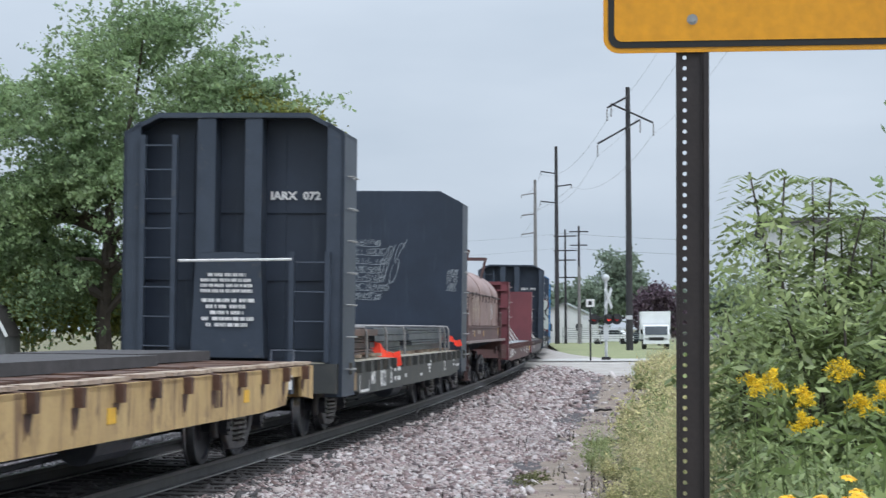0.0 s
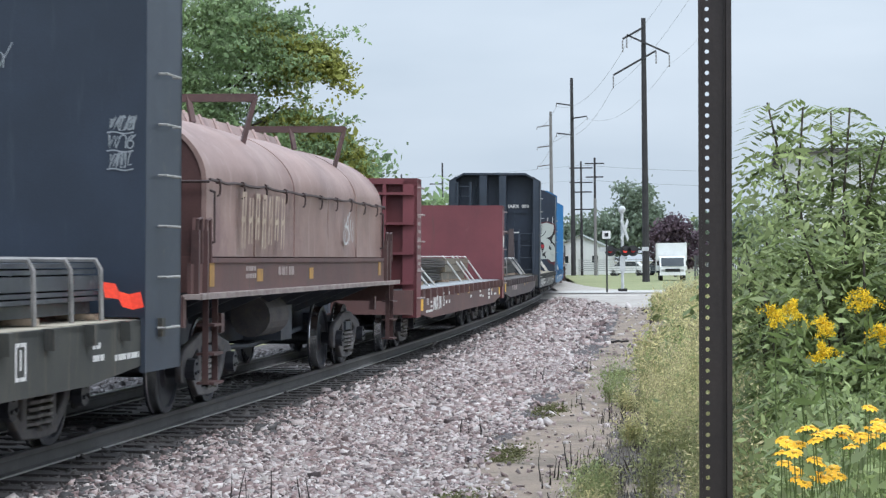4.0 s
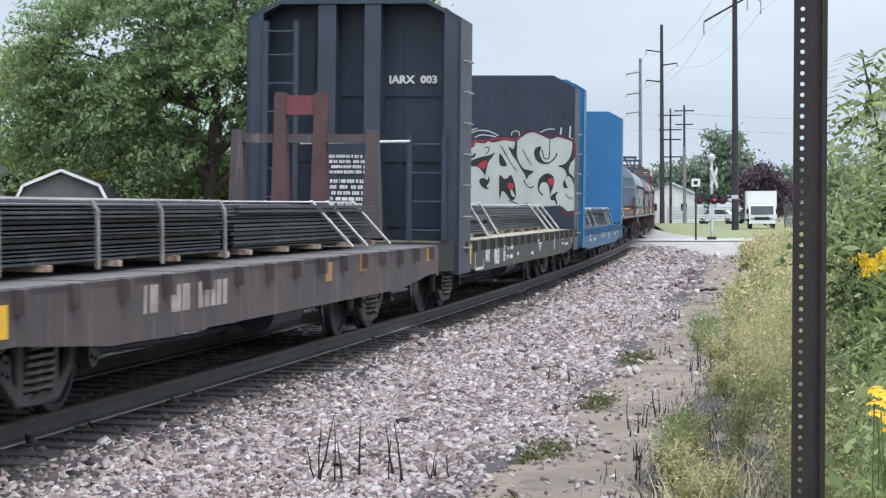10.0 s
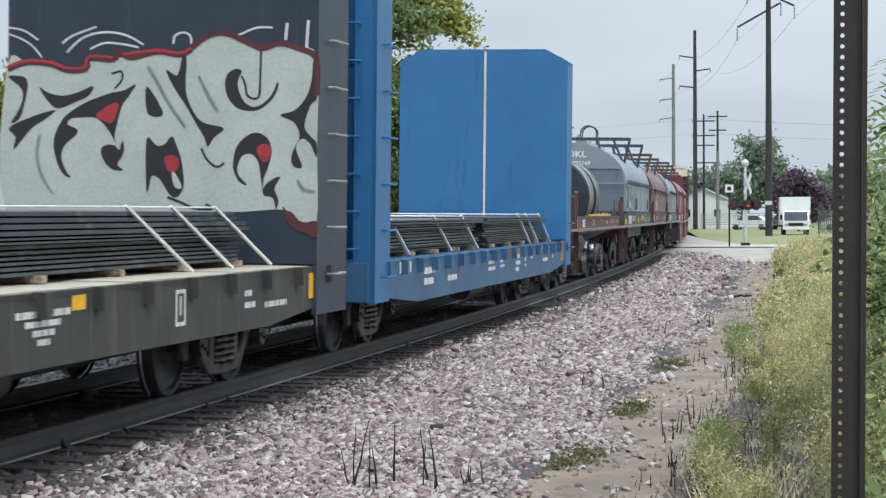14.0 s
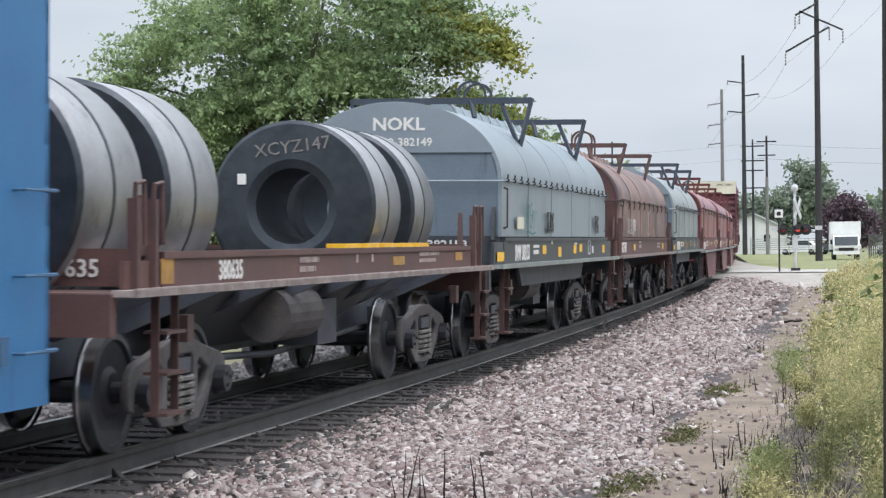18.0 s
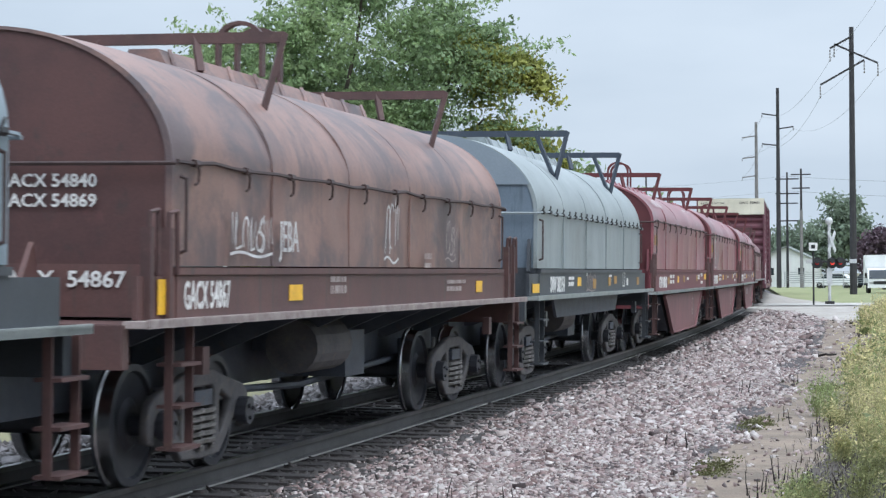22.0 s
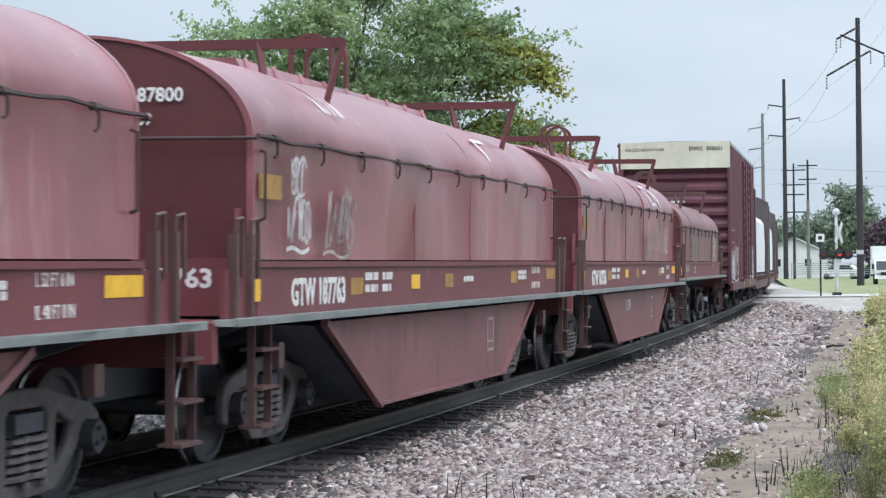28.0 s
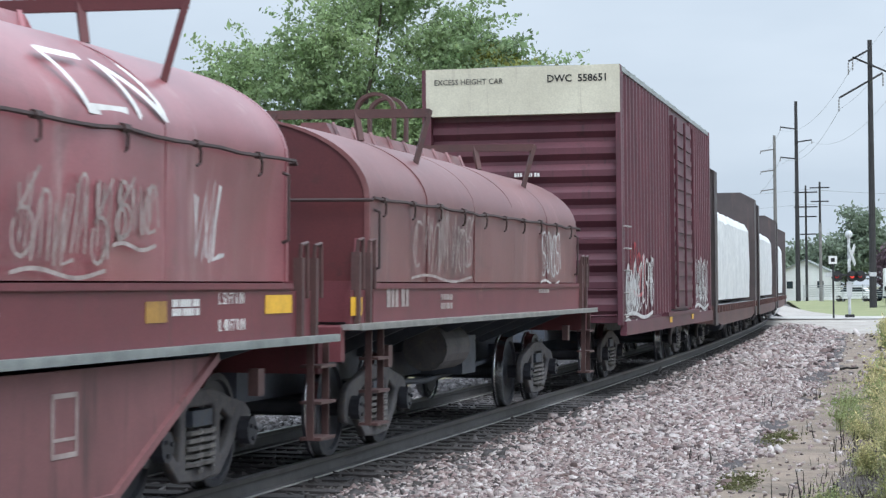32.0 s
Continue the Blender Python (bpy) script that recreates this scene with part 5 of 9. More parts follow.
for y0, y1, x0 in ((-6.0, -1.2, -1.2), (-0.8, 4.6, -0.9), (5.2, hl - 0.4, -1.3)):
    bm = bmesh.new()
    box(bm, x0, x0 + 1.5, y0, y1, 1.15, 1.27)
    bevelled(bm, 0.01)
    part("deck_plate", bm, M["tie"], ob, "dark steel plate lying along the deck")
bm = bmesh.new()
bar(bm, (-1.35, -1.6, 1.1), (-1.35, -2.6, 2.5), 0.10, 0.06)
bar(bm, (-1.35, -3.6, 1.1), (-1.35, -2.6, 2.5), 0.10, 0.06)
part("side_frame", bm, M["fence"], ob, "grey steel frame on the far side")
bm = bmesh.new()
rod(bm, [(0.9, hl + 0.02, 1.0), (0.9, hl + 0.1, 1.28), (1.2, hl + 0.1, 1.28), (1.2, hl + 0.02, 1.0)], 0.014)
part("grab_iron", bm, M["dark_steel"], ob)


def dark_bulkhead_car(u0, u1, number, label, lean=0.0):
    ob, hl = bulkhead_flat(label, u0, u1, M["navy"], M["navy_frame"], M["dark_green_sill"], 4.55, 1.57, 1.15, 0.5, deck=M["deck_tan"], lean=lean)
    for z_set, x0, x1 in (((1.3, 1.71, 2.12, 2.53, 2.94, 3.35, 3.76, 4.1), -1.27, -0.82), ((1.25, 1.66, 2.07, 2.48), 0.86, 1.36)):
        ladder(ob, -hl, x0, x1, z_set, M["navy_frame"], stiles=True)
    lettering("IARX  " + number, 0.155, M["white_paint"], ob, Matrix.Translation((0.46, -hl + 0.375, 3.38)) @ END, 1.08, bold=0.006)
    bm = bmesh.new()
    rod(bm, [(-0.74, -hl - 0.10, 2.49), (0.86, -hl - 0.10, 2.52)], 0.020)
    part("handrail", bm, M["white_paint"], ob, "white handrail across the end")
    rnd = random.Random(int(number))
    rows = []
    for k, z in enumerate((0, -0.075, -0.15, -0.225)):
        rows.append((-0.44 + (0.1 if k in (0,) else 0), 2.28 + z, 0.80 - (0.2 if k == 0 else 0), 0.045))
    for k in range(5):
        rows.append((-0.42 + 0.06 * (k % 3), 1.92 - 0.085 * k, 0.76 - 0.12 * (k % 3), 0.05))
    cut = []
    for x, y, w, h in rows:
        while w > 0.05:
            d = min(w, rnd.uniform(0.08, 0.2))
            cut.append((x, y, d - 0.02, h))
            x, w = x + d, w - d
    bars(cut, ob, M["white_paint"], Matrix.Translation((0, -hl - 0.006, 0)) @ END)
    grab_irons(ob, -hl + 0.35, -hl + 0.8, 1.57, (1.0, 1.45, 1.9, 2.35, 2.8, 3.25, 3.7))
    grab_irons(ob, hl - 0.8, hl - 0.35, 1.58, (1.0, 1.45, 1.9, 2.35, 2.8, 3.25))
    reflectors(ob, 1.532, [(-hl + 1.45, 0.80, 0.30, 0.26)], M["faded_tape"]) if number == "072" else reflectors(ob, 1.532, [(-hl + 1.3, 0.88, 0.40, 0.30), (-hl + 4.15, 0.97, 0.44, 0.115), (-hl + 7.25, 1.0, 0.24, 0.10), (-hl + 9.4, 1.0, 0.24, 0.10), (-hl + 11.6, 0.99, 0.24, 0.10), (hl - 1.15, 0.90, 0.28, 0.24)])
    at = Matrix.Translation((1.532, -hl, 0)) @ SIDE
    lettering("IARX", 0.27, M["white_paint"], ob, Matrix.Translation((1.532, -hl + 3.15, 0.72)) @ SIDE, 0.8, bold=0.004)
    lettering("LD LMT", 0.10, M["white_paint"], ob, Matrix.Translation((1.532, -hl + 5.82, 0.86)) @ SIDE, 0.95, bold=0.003)
    lettering("LT WT", 0.10, M["white_paint"], ob, Matrix.Translation((1.532, -hl + 5.82, 0.70)) @ SIDE, 0.95, bold=0.003)
    lettering(number, 0.35, M["white_paint"], ob, Matrix.Translation((1.532, -hl + 4.2, 0.66)) @ SIDE, 1.2, bold=0.008)
    bars([(5.37, 0.68, 0.035, 0.26), (5.56, 0.68, 0.035, 0.26), (5.405, 0.68, 0.155, 0.03), (5.405, 0.91, 0.155, 0.03), (5.45, 0.75, 0.07, 0.10),
          (6.3, 0.86, 0.4, 0.07), (6.25, 0.70, 0.42, 0.07), (7.3, 0.73, 0.25, 0.06), (9.5, 0.70, 0.4, 0.05), (1.95, 0.66, 0.03, 0.22), (2.0, 0.62, 0.9, 0.04), (2.9, 0.66, 0.03, 0.12),
          (10.55, 0.92, 0.9, 0.045), (10.7, 0.86, 0.6, 0.04), (10.82, 0.80, 0.36, 0.04), (10.9, 0.74, 0.2, 0.04), (13.6, 0.72, 0.03, 0.28), (13.8, 0.72, 0.03, 0.28), (13.63, 0.72, 0.17, 0.03), (13.63, 0.97, 0.17, 0.03), (13.7, 0.8, 0.03, 0.15),
          (15.4, 0.78, 0.3, 0.05), (15.4, 0.88, 0.2, 0.05), (16.0, 0.76, 0.7, 0.05)], ob, M["white_paint"], at)
    return ob, hl


car072, hl = dark_bulkhead_car(28.3, 46.2, "072", "dark navy bulkhead flat car with tall ribbed end walls")
for k in range(7):
    scrawl(500 + k, 0.62 + 0.08 * (k % 3), 0.15, 5 + k % 2, car072, Matrix.Translation((-0.86 + 0.02 * (k % 2), hl - 1.16, 3.36 - 0.195 * k)) @ END, M["chalk"], 0.012)
scrawl(6, 0.42, 1.0, 2, car072, Matrix.Translation((-0.32, hl - 1.16, 2.45)) @ END, M["chalk"], 0.012)
for k in range(3):
    scrawl(540 + k, 0.24, 0.16, 3, car072, Matrix.Translation((1.22, hl - 1.16, 2.72 - 0.16 * k)) @ END, M["chalk"], 0.012)
plate_stack(31.6, 3.6, 2.6, 1.16, 0.40, 4, M["plate_rust"], "stack of dark steel plates with orange rusty ends", (0.4,), seed=3, hoops=True)
plate_stack(35.4, 3.8, 2.6, 1.16, 0.42, 4, M["plate_steel"], "stack of dark grey steel plates under bent stakes", (-1.2, 1.2), seed=13, hoops=True)
plate_stack(41.4, 6.8, 2.55, 1.14, 0.44, 4, M["plate_steel"], "stack of dark grey steel plates under bent stakes", (1.4, 2.3, 3.1), seed=4, hoops=True)
for u, dz, out, big in ((33.8, -0.16, 0.0, 1.0), (44.6, -0.06, 0.16, 0.55)):
    fl = thing("warning_flag", "orange warning cloth tied to the steel load", "flag")
    bm = bmesh.new()
    pts = [(y * big, z * big) for y, z in ((0, 0), (0.16, -0.03), (0.34, -0.15), (0.52, -0.20), (0.60, -0.16))]
    prev = None
    for i, (y, z) in enumerate(pts):
        x = 1.18 + out + 0.62 * y + 0.04 * math.sin(i * 1.9)
        pair = (bm.verts.new((x, y, 1.42 + dz + z + 0.10 * big)), bm.verts.new((x + 0.04, y - 0.03, 1.42 + dz + z - 0.14 * big)))
        if prev:
            bm.faces.new((prev[0], pair[0], pair[1], prev[1]))
        prev = pair
    bmesh.ops.solidify(bm, geom=bm.faces[:], thickness=0.006)
    part("cloth", bm, M["flag"], fl)
    MOVING.append((fl, u, 6.0, 0.0))

# weathered tan coil car
ob, hl, hood = coil_car("weathered tan coil car with a rounded hood and pale graffiti", 47.75, 58.85, M["tan_hood"], M["rust_dark"], M["brown"], 2.40, 3.22, dents=0.085, seed=2, bar_mat=M["post_brown"], hoop=False, tri=False, post_mat=M["post_brown"], walk_mat=M["faded_white"])
spray([[(0.34 * k + a, 0.02 + 0.05 * (k % 3)), (0.34 * k + a + 0.06, 0.62 - 0.05 * (k % 2))] for k in range(7) for a in (0.0, 0.14)] + [[(0.34 * k, 0.3), (0.34 * k + 0.2, 0.36)] for k in range(7)] + [[(0.34 * k + 0.04, 0.6), (0.34 * k + 0.24, 0.6)] for k in (0, 2, 3, 5)], 0.055, M["cream_spray"], ob, Matrix.Translation((1.472, -hl + 2.2, 1.70)) @ SIDE, label="worn cream graffiti letters that cannot be read")
scrawl(10, 0.8, 0.5, 2, ob, Matrix.Translation((1.476, hl - 4.5, 1.78)) @ SIDE, M["graf_white"], 0.038)
reflectors(ob, 1.452, [(-hl + 0.95, 1.45, 0.2, 0.24), (-hl + 3.2, 1.43, 0.3, 0.14), (-hl + 6.2, 1.43, 0.25, 0.14), (hl - 1.2, 1.46, 0.22, 0.2)], M["ochre_tape"])
bars([(2.5, 1.40, 0.5, 0.05), (2.5, 1.48, 0.5, 0.05), (4.2, 1.42, 0.5, 0.1), (4.8, 1.42, 0.3, 0.1)], ob, M["faded_white"], Matrix.Translation((1.453, -hl, 0)) @ SIDE)

# oxide red bulkhead flat car with lower, square end walls
ob, hl = bulkhead_flat("oxide red bulkhead flat car with square end walls", 61.9, 80.3, M["brown_red"], M["brown_red"], M["brown"], 2.96, 1.55, 0.62, 0.0, z_deck=1.09, sill_h=0.54, posts=False)
red196 = ob
for z in (1.2, 1.7, 2.2, 2.7):
    bm = bmesh.new()
    box(bm, -1.5, 1.5, -hl - 0.06, -hl + 0.08, z - 0.022, z + 0.022)
    part("cross_rib", bm, M["brown_red"], ob)
bm = bmesh.new()
box(bm, -1.49, 1.49, -hl + 0.10, -hl + 0.12, 1.1, 2.9)
part("end_sheet", bm, M["red_dark"], ob)
for x in (-1.0, -0.45, 0.25, 0.62, 1.0):
    bm = bmesh.new()
    box(bm, x - 0.028, x + 0.028, -hl - 0.03, -hl + 0.10, 1.15, 2.9)
    part("rib", bm, M["brown_red"], ob)
lettering("IARX", 0.17, M["white_paint"], ob, Matrix.Translation((0.55, -hl - 0.065, 2.52)) @ END, 1.0, bold=0.005)
lettering("196", 0.17, M["white_paint"], ob, Matrix.Translation((0.62, -hl - 0.065, 2.32)) @ END, 1.0, bold=0.005)
lettering("IARX 196", 0.36, M["white_paint"], ob, Matrix.Translation((1.511, -hl + 2.85, 0.69)) @ SIDE, 0.92, bold=0.012)
bars([(0.12, 2.3 - 0.13 * k, 0.42, 0.06) for k in range(5)] + [(0.12, 1.6, 0.42, 0.08), (0.2, 1.5, 0.3, 0.06), (0.12, 1.4, 0.5, 0.05)], ob, M["faded_white"], Matrix.Translation((1.552, -hl, 0)) @ SIDE)
bars([(1.85, 0.80, 0.05, 0.2), (2.0, 0.80, 0.06, 0.2), (1.7, 0.66, 1.0, 0.045), (2.4, 0.74, 0.3, 0.04), (2.4, 0.82, 0.25, 0.04), (4.48, 0.72, 0.03, 0.26), (4.68, 0.72, 0.03, 0.26), (4.48, 0.95, 0.22, 0.03), (4.48, 0.72, 0.22, 0.03), (4.95, 0.92, 0.35, 0.06), (5.4, 0.92, 0.35, 0.06), (4.95, 0.76, 0.25, 0.06), (5.5, 0.76, 0.2, 0.06), (9.8, 0.78, 0.35, 0.06), (12.0, 0.86, 0.4, 0.05), (12.0, 0.76, 0.5, 0.05), (12.7, 0.74, 0.35, 0.05)], ob, M["white_paint"], Matrix.Translation((1.511, -hl, 0)) @ SIDE)
bars([(14.2, 0.86, 0.5, 0.07), (14.2, 0.76, 0.5, 0.07), (14.2, 0.67, 0.5, 0.06), (15.0, 0.84, 0.3, 0.05), (15.0, 0.75, 0.3, 0.08), (15.8, 0.74, 0.7, 0.05)], ob, M["white_paint"], Matrix.Translation((1.511, -hl, 0)) @ SIDE)
reflectors(ob, 1.512, [(-hl + 1.08, 0.86, 0.4, 0.30), (hl - 1.0, 0.84, 0.28, 0.24)])
reflectors(ob, 1.512, [(hl - 3.1, 0.92, 0.30, 0.16), (hl - 9.0, 0.96, 0.38, 0.15), (hl - 11.15, 0.96, 0.38, 0.15)], M["ochre_tape"])
bm = bmesh.new()
tube(bm, (1.55, hl - 0.25, 2.05), (1.556, hl - 0.25, 2.05), 0.15, 20)
part("round_mark", bm, M["white_paint"], ob, "white round mark")
grab_irons(ob, -hl + 0.1, -hl + 0.5, 1.55, (0.95, 1.4, 1.9, 2.35, 2.8), M["faded_white"])
grab_irons(ob, hl - 0.45, hl - 0.05, 1.55, (1.0, 1.4, 1.85, 2.3, 2.8), M["faded_white"])
plate_stack(65.7, 5.0, 2.2, 1.12, 0.46, 6, M["plate_steel"], "stack of grey steel plates under slanting straps", (-0.4, 0.9, 1.9), seed=5, x_off=-0.22)
plate_stack(71.0, 4.6, 2.1, 1.14, 0.50, 7, M["plate_dark"], "stack of dark brown steel plates on the deck", (), seed=16, x_off=-0.30)
plate_stack(76.1, 5.4, 2.1, 1.13, 0.50, 3, M["plate_tan"], "stack of tan steel plates under slanting straps", (-2.2, -0.1, 0.9, 3.0), seed=6, x_off=-0.28)

# brown flat car
ob, hl, half = car("flat_car", "dirty brown flat car loaded with grey steel bars", 81.5, 97.6)
cn_flat = ob
trucks(ob, half)
couplers(ob, hl, M["brown"])
flat_deck(ob, hl, 1.46, 1.06, 0.50, M["grimy_brown"], M["deck_dark"], 15, pocket_mat=M["grimy_brown"])
reflectors(ob, 1.482, [(-hl + 0.4, 0.85, 0.3, 0.22)])
reflectors(ob, 1.482, [(hl - 0.8, 0.95, 0.26, 0.18), (hl - 4.9, 0.95, 0.3, 0.2), (hl - 6.6, 0.90, 0.3, 0.2)], M["ochre_tape"])
bars([(3.3, 0.76, 0.08, 0.22), (3.45, 0.76, 0.2, 0.22), (4.0, 0.74, 0.25, 0.22), (4.3, 0.74, 0.2, 0.22), (4.75, 0.74, 0.14, 0.22), (4.93, 0.74, 0.14, 0.22), (5.11, 0.74, 0.14, 0.22), (5.29, 0.74, 0.14, 0.22), (5.47, 0.74, 0.14, 0.22)], ob, M["faded_white"], Matrix.Translation((1.482, -hl, 0)) @ SIDE)
for z in (1.3, 1.6):
    bm = bmesh.new()
    rod(bm, [(1.3, -hl - 0.05, 0.6), (1.3, -hl - 0.05, 1.75), (1.3, -hl + 0.35, 1.75), (1.3, -hl + 0.35, 0.6)], 0.02)
    box(bm, 1.26, 1.34, -hl - 0.05, -hl + 0.35, z - 0.3, z - 0.28)
    part("corner_handrail", bm, M["brown"], ob)
plate_stack(85.5, 6.8, 2.3, 1.15, 0.46, 7, M["plate_black"], "bundles of dark grey steel bars between stakes", (-2.6, -0.6, 1.0, 2.9), seed=7, x_off=-0.15, hoops=True)
plate_stack(92.6, 6.6, 2.3, 1.15, 0.46, 7, M["plate_black"], "bundles of dark grey steel bars under slanting straps", (0.4, 1.2, 2.6), seed=8, x_off=-0.2)
# red-brown stake frame that stands on the far end of the flat car
fr = thing("stake_frame", "grimy brown steel end frame with a red beam", "steel frame")
for x in (-1.15, -0.55, 0.0, 0.72):
    bm = bmesh.new()
    prism(bm, [(x - 0.13, 1.16), (x + 0.13, 1.16), (x + 0.07, 2.62 + (0.0 if abs(x) > 0.6 else 0.5)), (x - 0.07, 2.62 + (0.0 if abs(x) > 0.6 else 0.5))], -0.09, 0.09)
    part("upright", bm, M["grimy_brown"] if abs(x) > 0.6 else M["post_brown"], fr)
bm = bmesh.new()
box(bm, -0.64, 0.08, -0.06, 0.06, 2.82, 3.08)
part("cross_beam", bm, M["brown_red"], fr)
bm = bmesh.new()
box(bm, -1.2, 0.8, -0.05, 0.05, 2.44, 2.56)
part("cross_beam", bm, M["grimy_brown"], fr)
MOVING.append((fr, 96.9, 6.0, 0.0))

# second dark bulkhead car, with the mural
car003, hl = dark_bulkhead_car(98.75, 117.5, "003", "dark bulkhead flat car with a sprayed mural on its end wall")
plate_stack(102.5, 4.9, 2.45, 1.14, 0.48, 6, M["plate_steel"], "stack of dark steel plates under slanting straps", (0.6, 1.9), seed=9, x_off=-0.05)
plate_stack(110.9, 10.0, 2.2, 1.14, 0.46, 6, M["plate_steel"], "long stack of grey steel bars under slanting straps", (2.3, 3.4, 4.6), seed=10, x_off=-0.1)


def mural(ob, y):
    """The sprayed mural on the inner face of the far end wall: a pale body, black gaps, a red rim."""
    at = Matrix.Translation((0, y, 0)) @ END

    def curve(points, closed=True):
        """Smooth line through the design's points (313 to the metre)."""
        q = [((a - 490) / 313, 3.23 - (b - 70.5) / 322) for a, b in points]
        n, out = len(q), []
        for k in range(n if closed else n - 1):
            p0, p1, p2, p3 = (q[(k + d) % n] if closed else q[min(max(k + d, 0), n - 1)] for d in (-1, 0, 1, 2))
            for m in range(4):
                t = m / 4
                out.append(tuple(0.5 * (2 * b + (c - a) * t + (2 * a - 5 * b + 4 * c - d) * t * t + (3 * b - a - 3 * c + d) * t ** 3) for a, b, c, d in zip(p0, p1, p2, p3)))
        return out if closed else out + [q[-1]]

    def patch(material, z, name, label, *points):
        bm = bmesh.new()
        f = bm.faces.new([bm.verts.new((a, b, z)) for a, b in curve(points)])
        ext = bmesh.ops.extrude_face_region(bm, geom=[f])
        bmesh.ops.translate(bm, vec=(0, 0, 0.001), verts=[v for v in ext["geom"] if isinstance(v, bmesh.types.BMVert)])
        bmesh.ops.triangulate(bm, faces=bm.faces[:])
        return part(name, bm, material, ob, label, at)

    gap = lambda *pts: patch(M["graf_black"], 0.004, "mural_gap", "black gap of the mural lettering", *pts)
    red = lambda *pts: patch(M["graf_red"], 0.0065, "mural_accent", "red accent of the mural", *pts)
    line = lambda mt, w, z, nm, *pts: spray([curve(pts, False)], w, M[mt], ob, at, nm, "sprayed line of the mural", z)
    patch(M["graf_grey"], 0.002, "mural_field", "pale grey sprayed mural field", (-3, 150), (60, 132), (140, 135), (190, 152), (250, 150), (262, 118), (340, 122), (400, 115), (480, 98), (550, 110), (590, 92), (640, 58), (700, 50), (760, 76), (810, 95), (860, 82), (920, 95), (978, 125), (980, 400), (980, 625), (930, 625), (880, 590), (700, 600), (300, 602), (-3, 605))
    gap((103, 213), (130, 230), (180, 240), (230, 228), (275, 210), (262, 240), (215, 262), (160, 280), (120, 245))
    gap((0, 180), (50, 180), (64, 200), (60, 240), (40, 310), (10, 325), (42, 270), (45, 220))
    gap((5, 340), (80, 305), (155, 285), (120, 315), (75, 345), (20, 410), (25, 370))
    gap((190, 300), (250, 262), (330, 232), (370, 225), (412, 205), (395, 235), (370, 270), (355, 320), (345, 370), (352, 392), (320, 340), (285, 310), (240, 308), (205, 312), (195, 330), (225, 345), (220, 365), (195, 385), (178, 410), (176, 440), (190, 475), (205, 495), (190, 492), (170, 470), (152, 420), (150, 375), (165, 335))
    gap((303, 405), (320, 393), (345, 395), (360, 408), (368, 385), (374, 385), (374, 420), (355, 455), (375, 472), (345, 472), (320, 455), (305, 430))
    gap((447, 210), (500, 296), (450, 296))
    gap((447, 375), (480, 395), (505, 390), (527, 366), (545, 400), (560, 450), (566, 520), (545, 555), (520, 545), (490, 500), (465, 490), (455, 530), (447, 530))
    gap((508, 160), (540, 178), (552, 150), (560, 110), (570, 100), (572, 150), (570, 210), (580, 260), (620, 320), (690, 340), (660, 370), (640, 398), (630, 370), (605, 330), (570, 270), (530, 210))
    gap((693, 210), (700, 175), (725, 158), (745, 165), (735, 190), (735, 220), (755, 260), (785, 275), (815, 262), (840, 235), (855, 200), (860, 210), (845, 245), (815, 275), (780, 288), (735, 280), (705, 250))
    gap((722, 430), (735, 390), (770, 360), (800, 355), (830, 375), (840, 415), (830, 460), (815, 500), (816, 545), (808, 500), (800, 450), (785, 425), (760, 420), (740, 440), (735, 480), (765, 515), (740, 505), (722, 470))
    gap((865, 300), (910, 285), (945, 245), (962, 190), (966, 135), (978, 140), (979, 245), (960, 268), (945, 310), (942, 340), (960, 365), (978, 385), (978, 430), (960, 390), (935, 372), (915, 400), (935, 458), (910, 458), (900, 435), (910, 400), (925, 370), (922, 345), (905, 320))
    gap((815, 545), (825, 510), (868, 488), (850, 525), (862, 560), (855, 590), (845, 555))
    patch(M["graf_maroon"], 0.005, "mural_gap", "maroon corner of the mural", (875, 580), (900, 605), (940, 628), (980, 625), (980, 672), (945, 662), (900, 640))
    red((285, 305), (310, 280), (345, 262), (358, 270), (350, 300), (335, 325), (310, 318))
    red((505, 430), (530, 425), (550, 440), (545, 470), (520, 475), (508, 455))
    red((795, 400), (820, 388), (838, 405), (832, 435), (815, 445), (800, 425))
    patch(M["graf_grey"], 0.006, "mural_drop", "pale drop inside the black gap", (530, 475), (545, 490), (560, 525), (540, 525), (530, 500))
    line("graf_maroon", 0.065, 0.0085, "mural_rim", (-2, 156), (60, 134), (140, 139), (190, 158), (252, 155), (262, 122), (340, 126), (355, 104), (400, 120), (480, 102), (550, 112), (588, 94))
    line("graf_red", 0.026, 0.0105, "mural_rim", (-2, 150), (60, 130), (140, 135), (190, 153), (248, 150), (262, 118), (340, 121))
    line("graf_red", 0.026, 0.0105, "mural_rim", (370, 112), (480, 99), (550, 109), (588, 92))
    line("graf_maroon", 0.055, 0.0085, "mural_rim", (588, 92), (640, 55), (695, 48), (760, 75), (810, 95), (860, 80), (920, 95), (976, 128), (978, 240))
    line("graf_white", 0.02, 0.004, "mural_line", (-2, 25), (50, 35), (97, 65))
    line("graf_white", 0.02, 0.004, "mural_line", (-2, 45), (40, 60), (80, 85), (110, 120))
    line("graf_white", 0.022, 0.004, "mural_line", (190, 105), (240, 60), (310, 42), (380, 52), (435, 82))
    line("graf_white", 0.02, 0.004, "mural_line", (265, 95), (310, 76), (370, 80), (420, 90))
    line("graf_white", 0.02, 0.004, "mural_line", (175, 76), (210, 52), (285, 25))
    line("graf_white", 0.02, 0.004, "mural_line", (530, 80), (535, 55), (560, 45), (583, 55), (586, 80))
    line("graf_white", 0.02, 0.004, "mural_line", (733, 55), (790, 32), (840, 32))
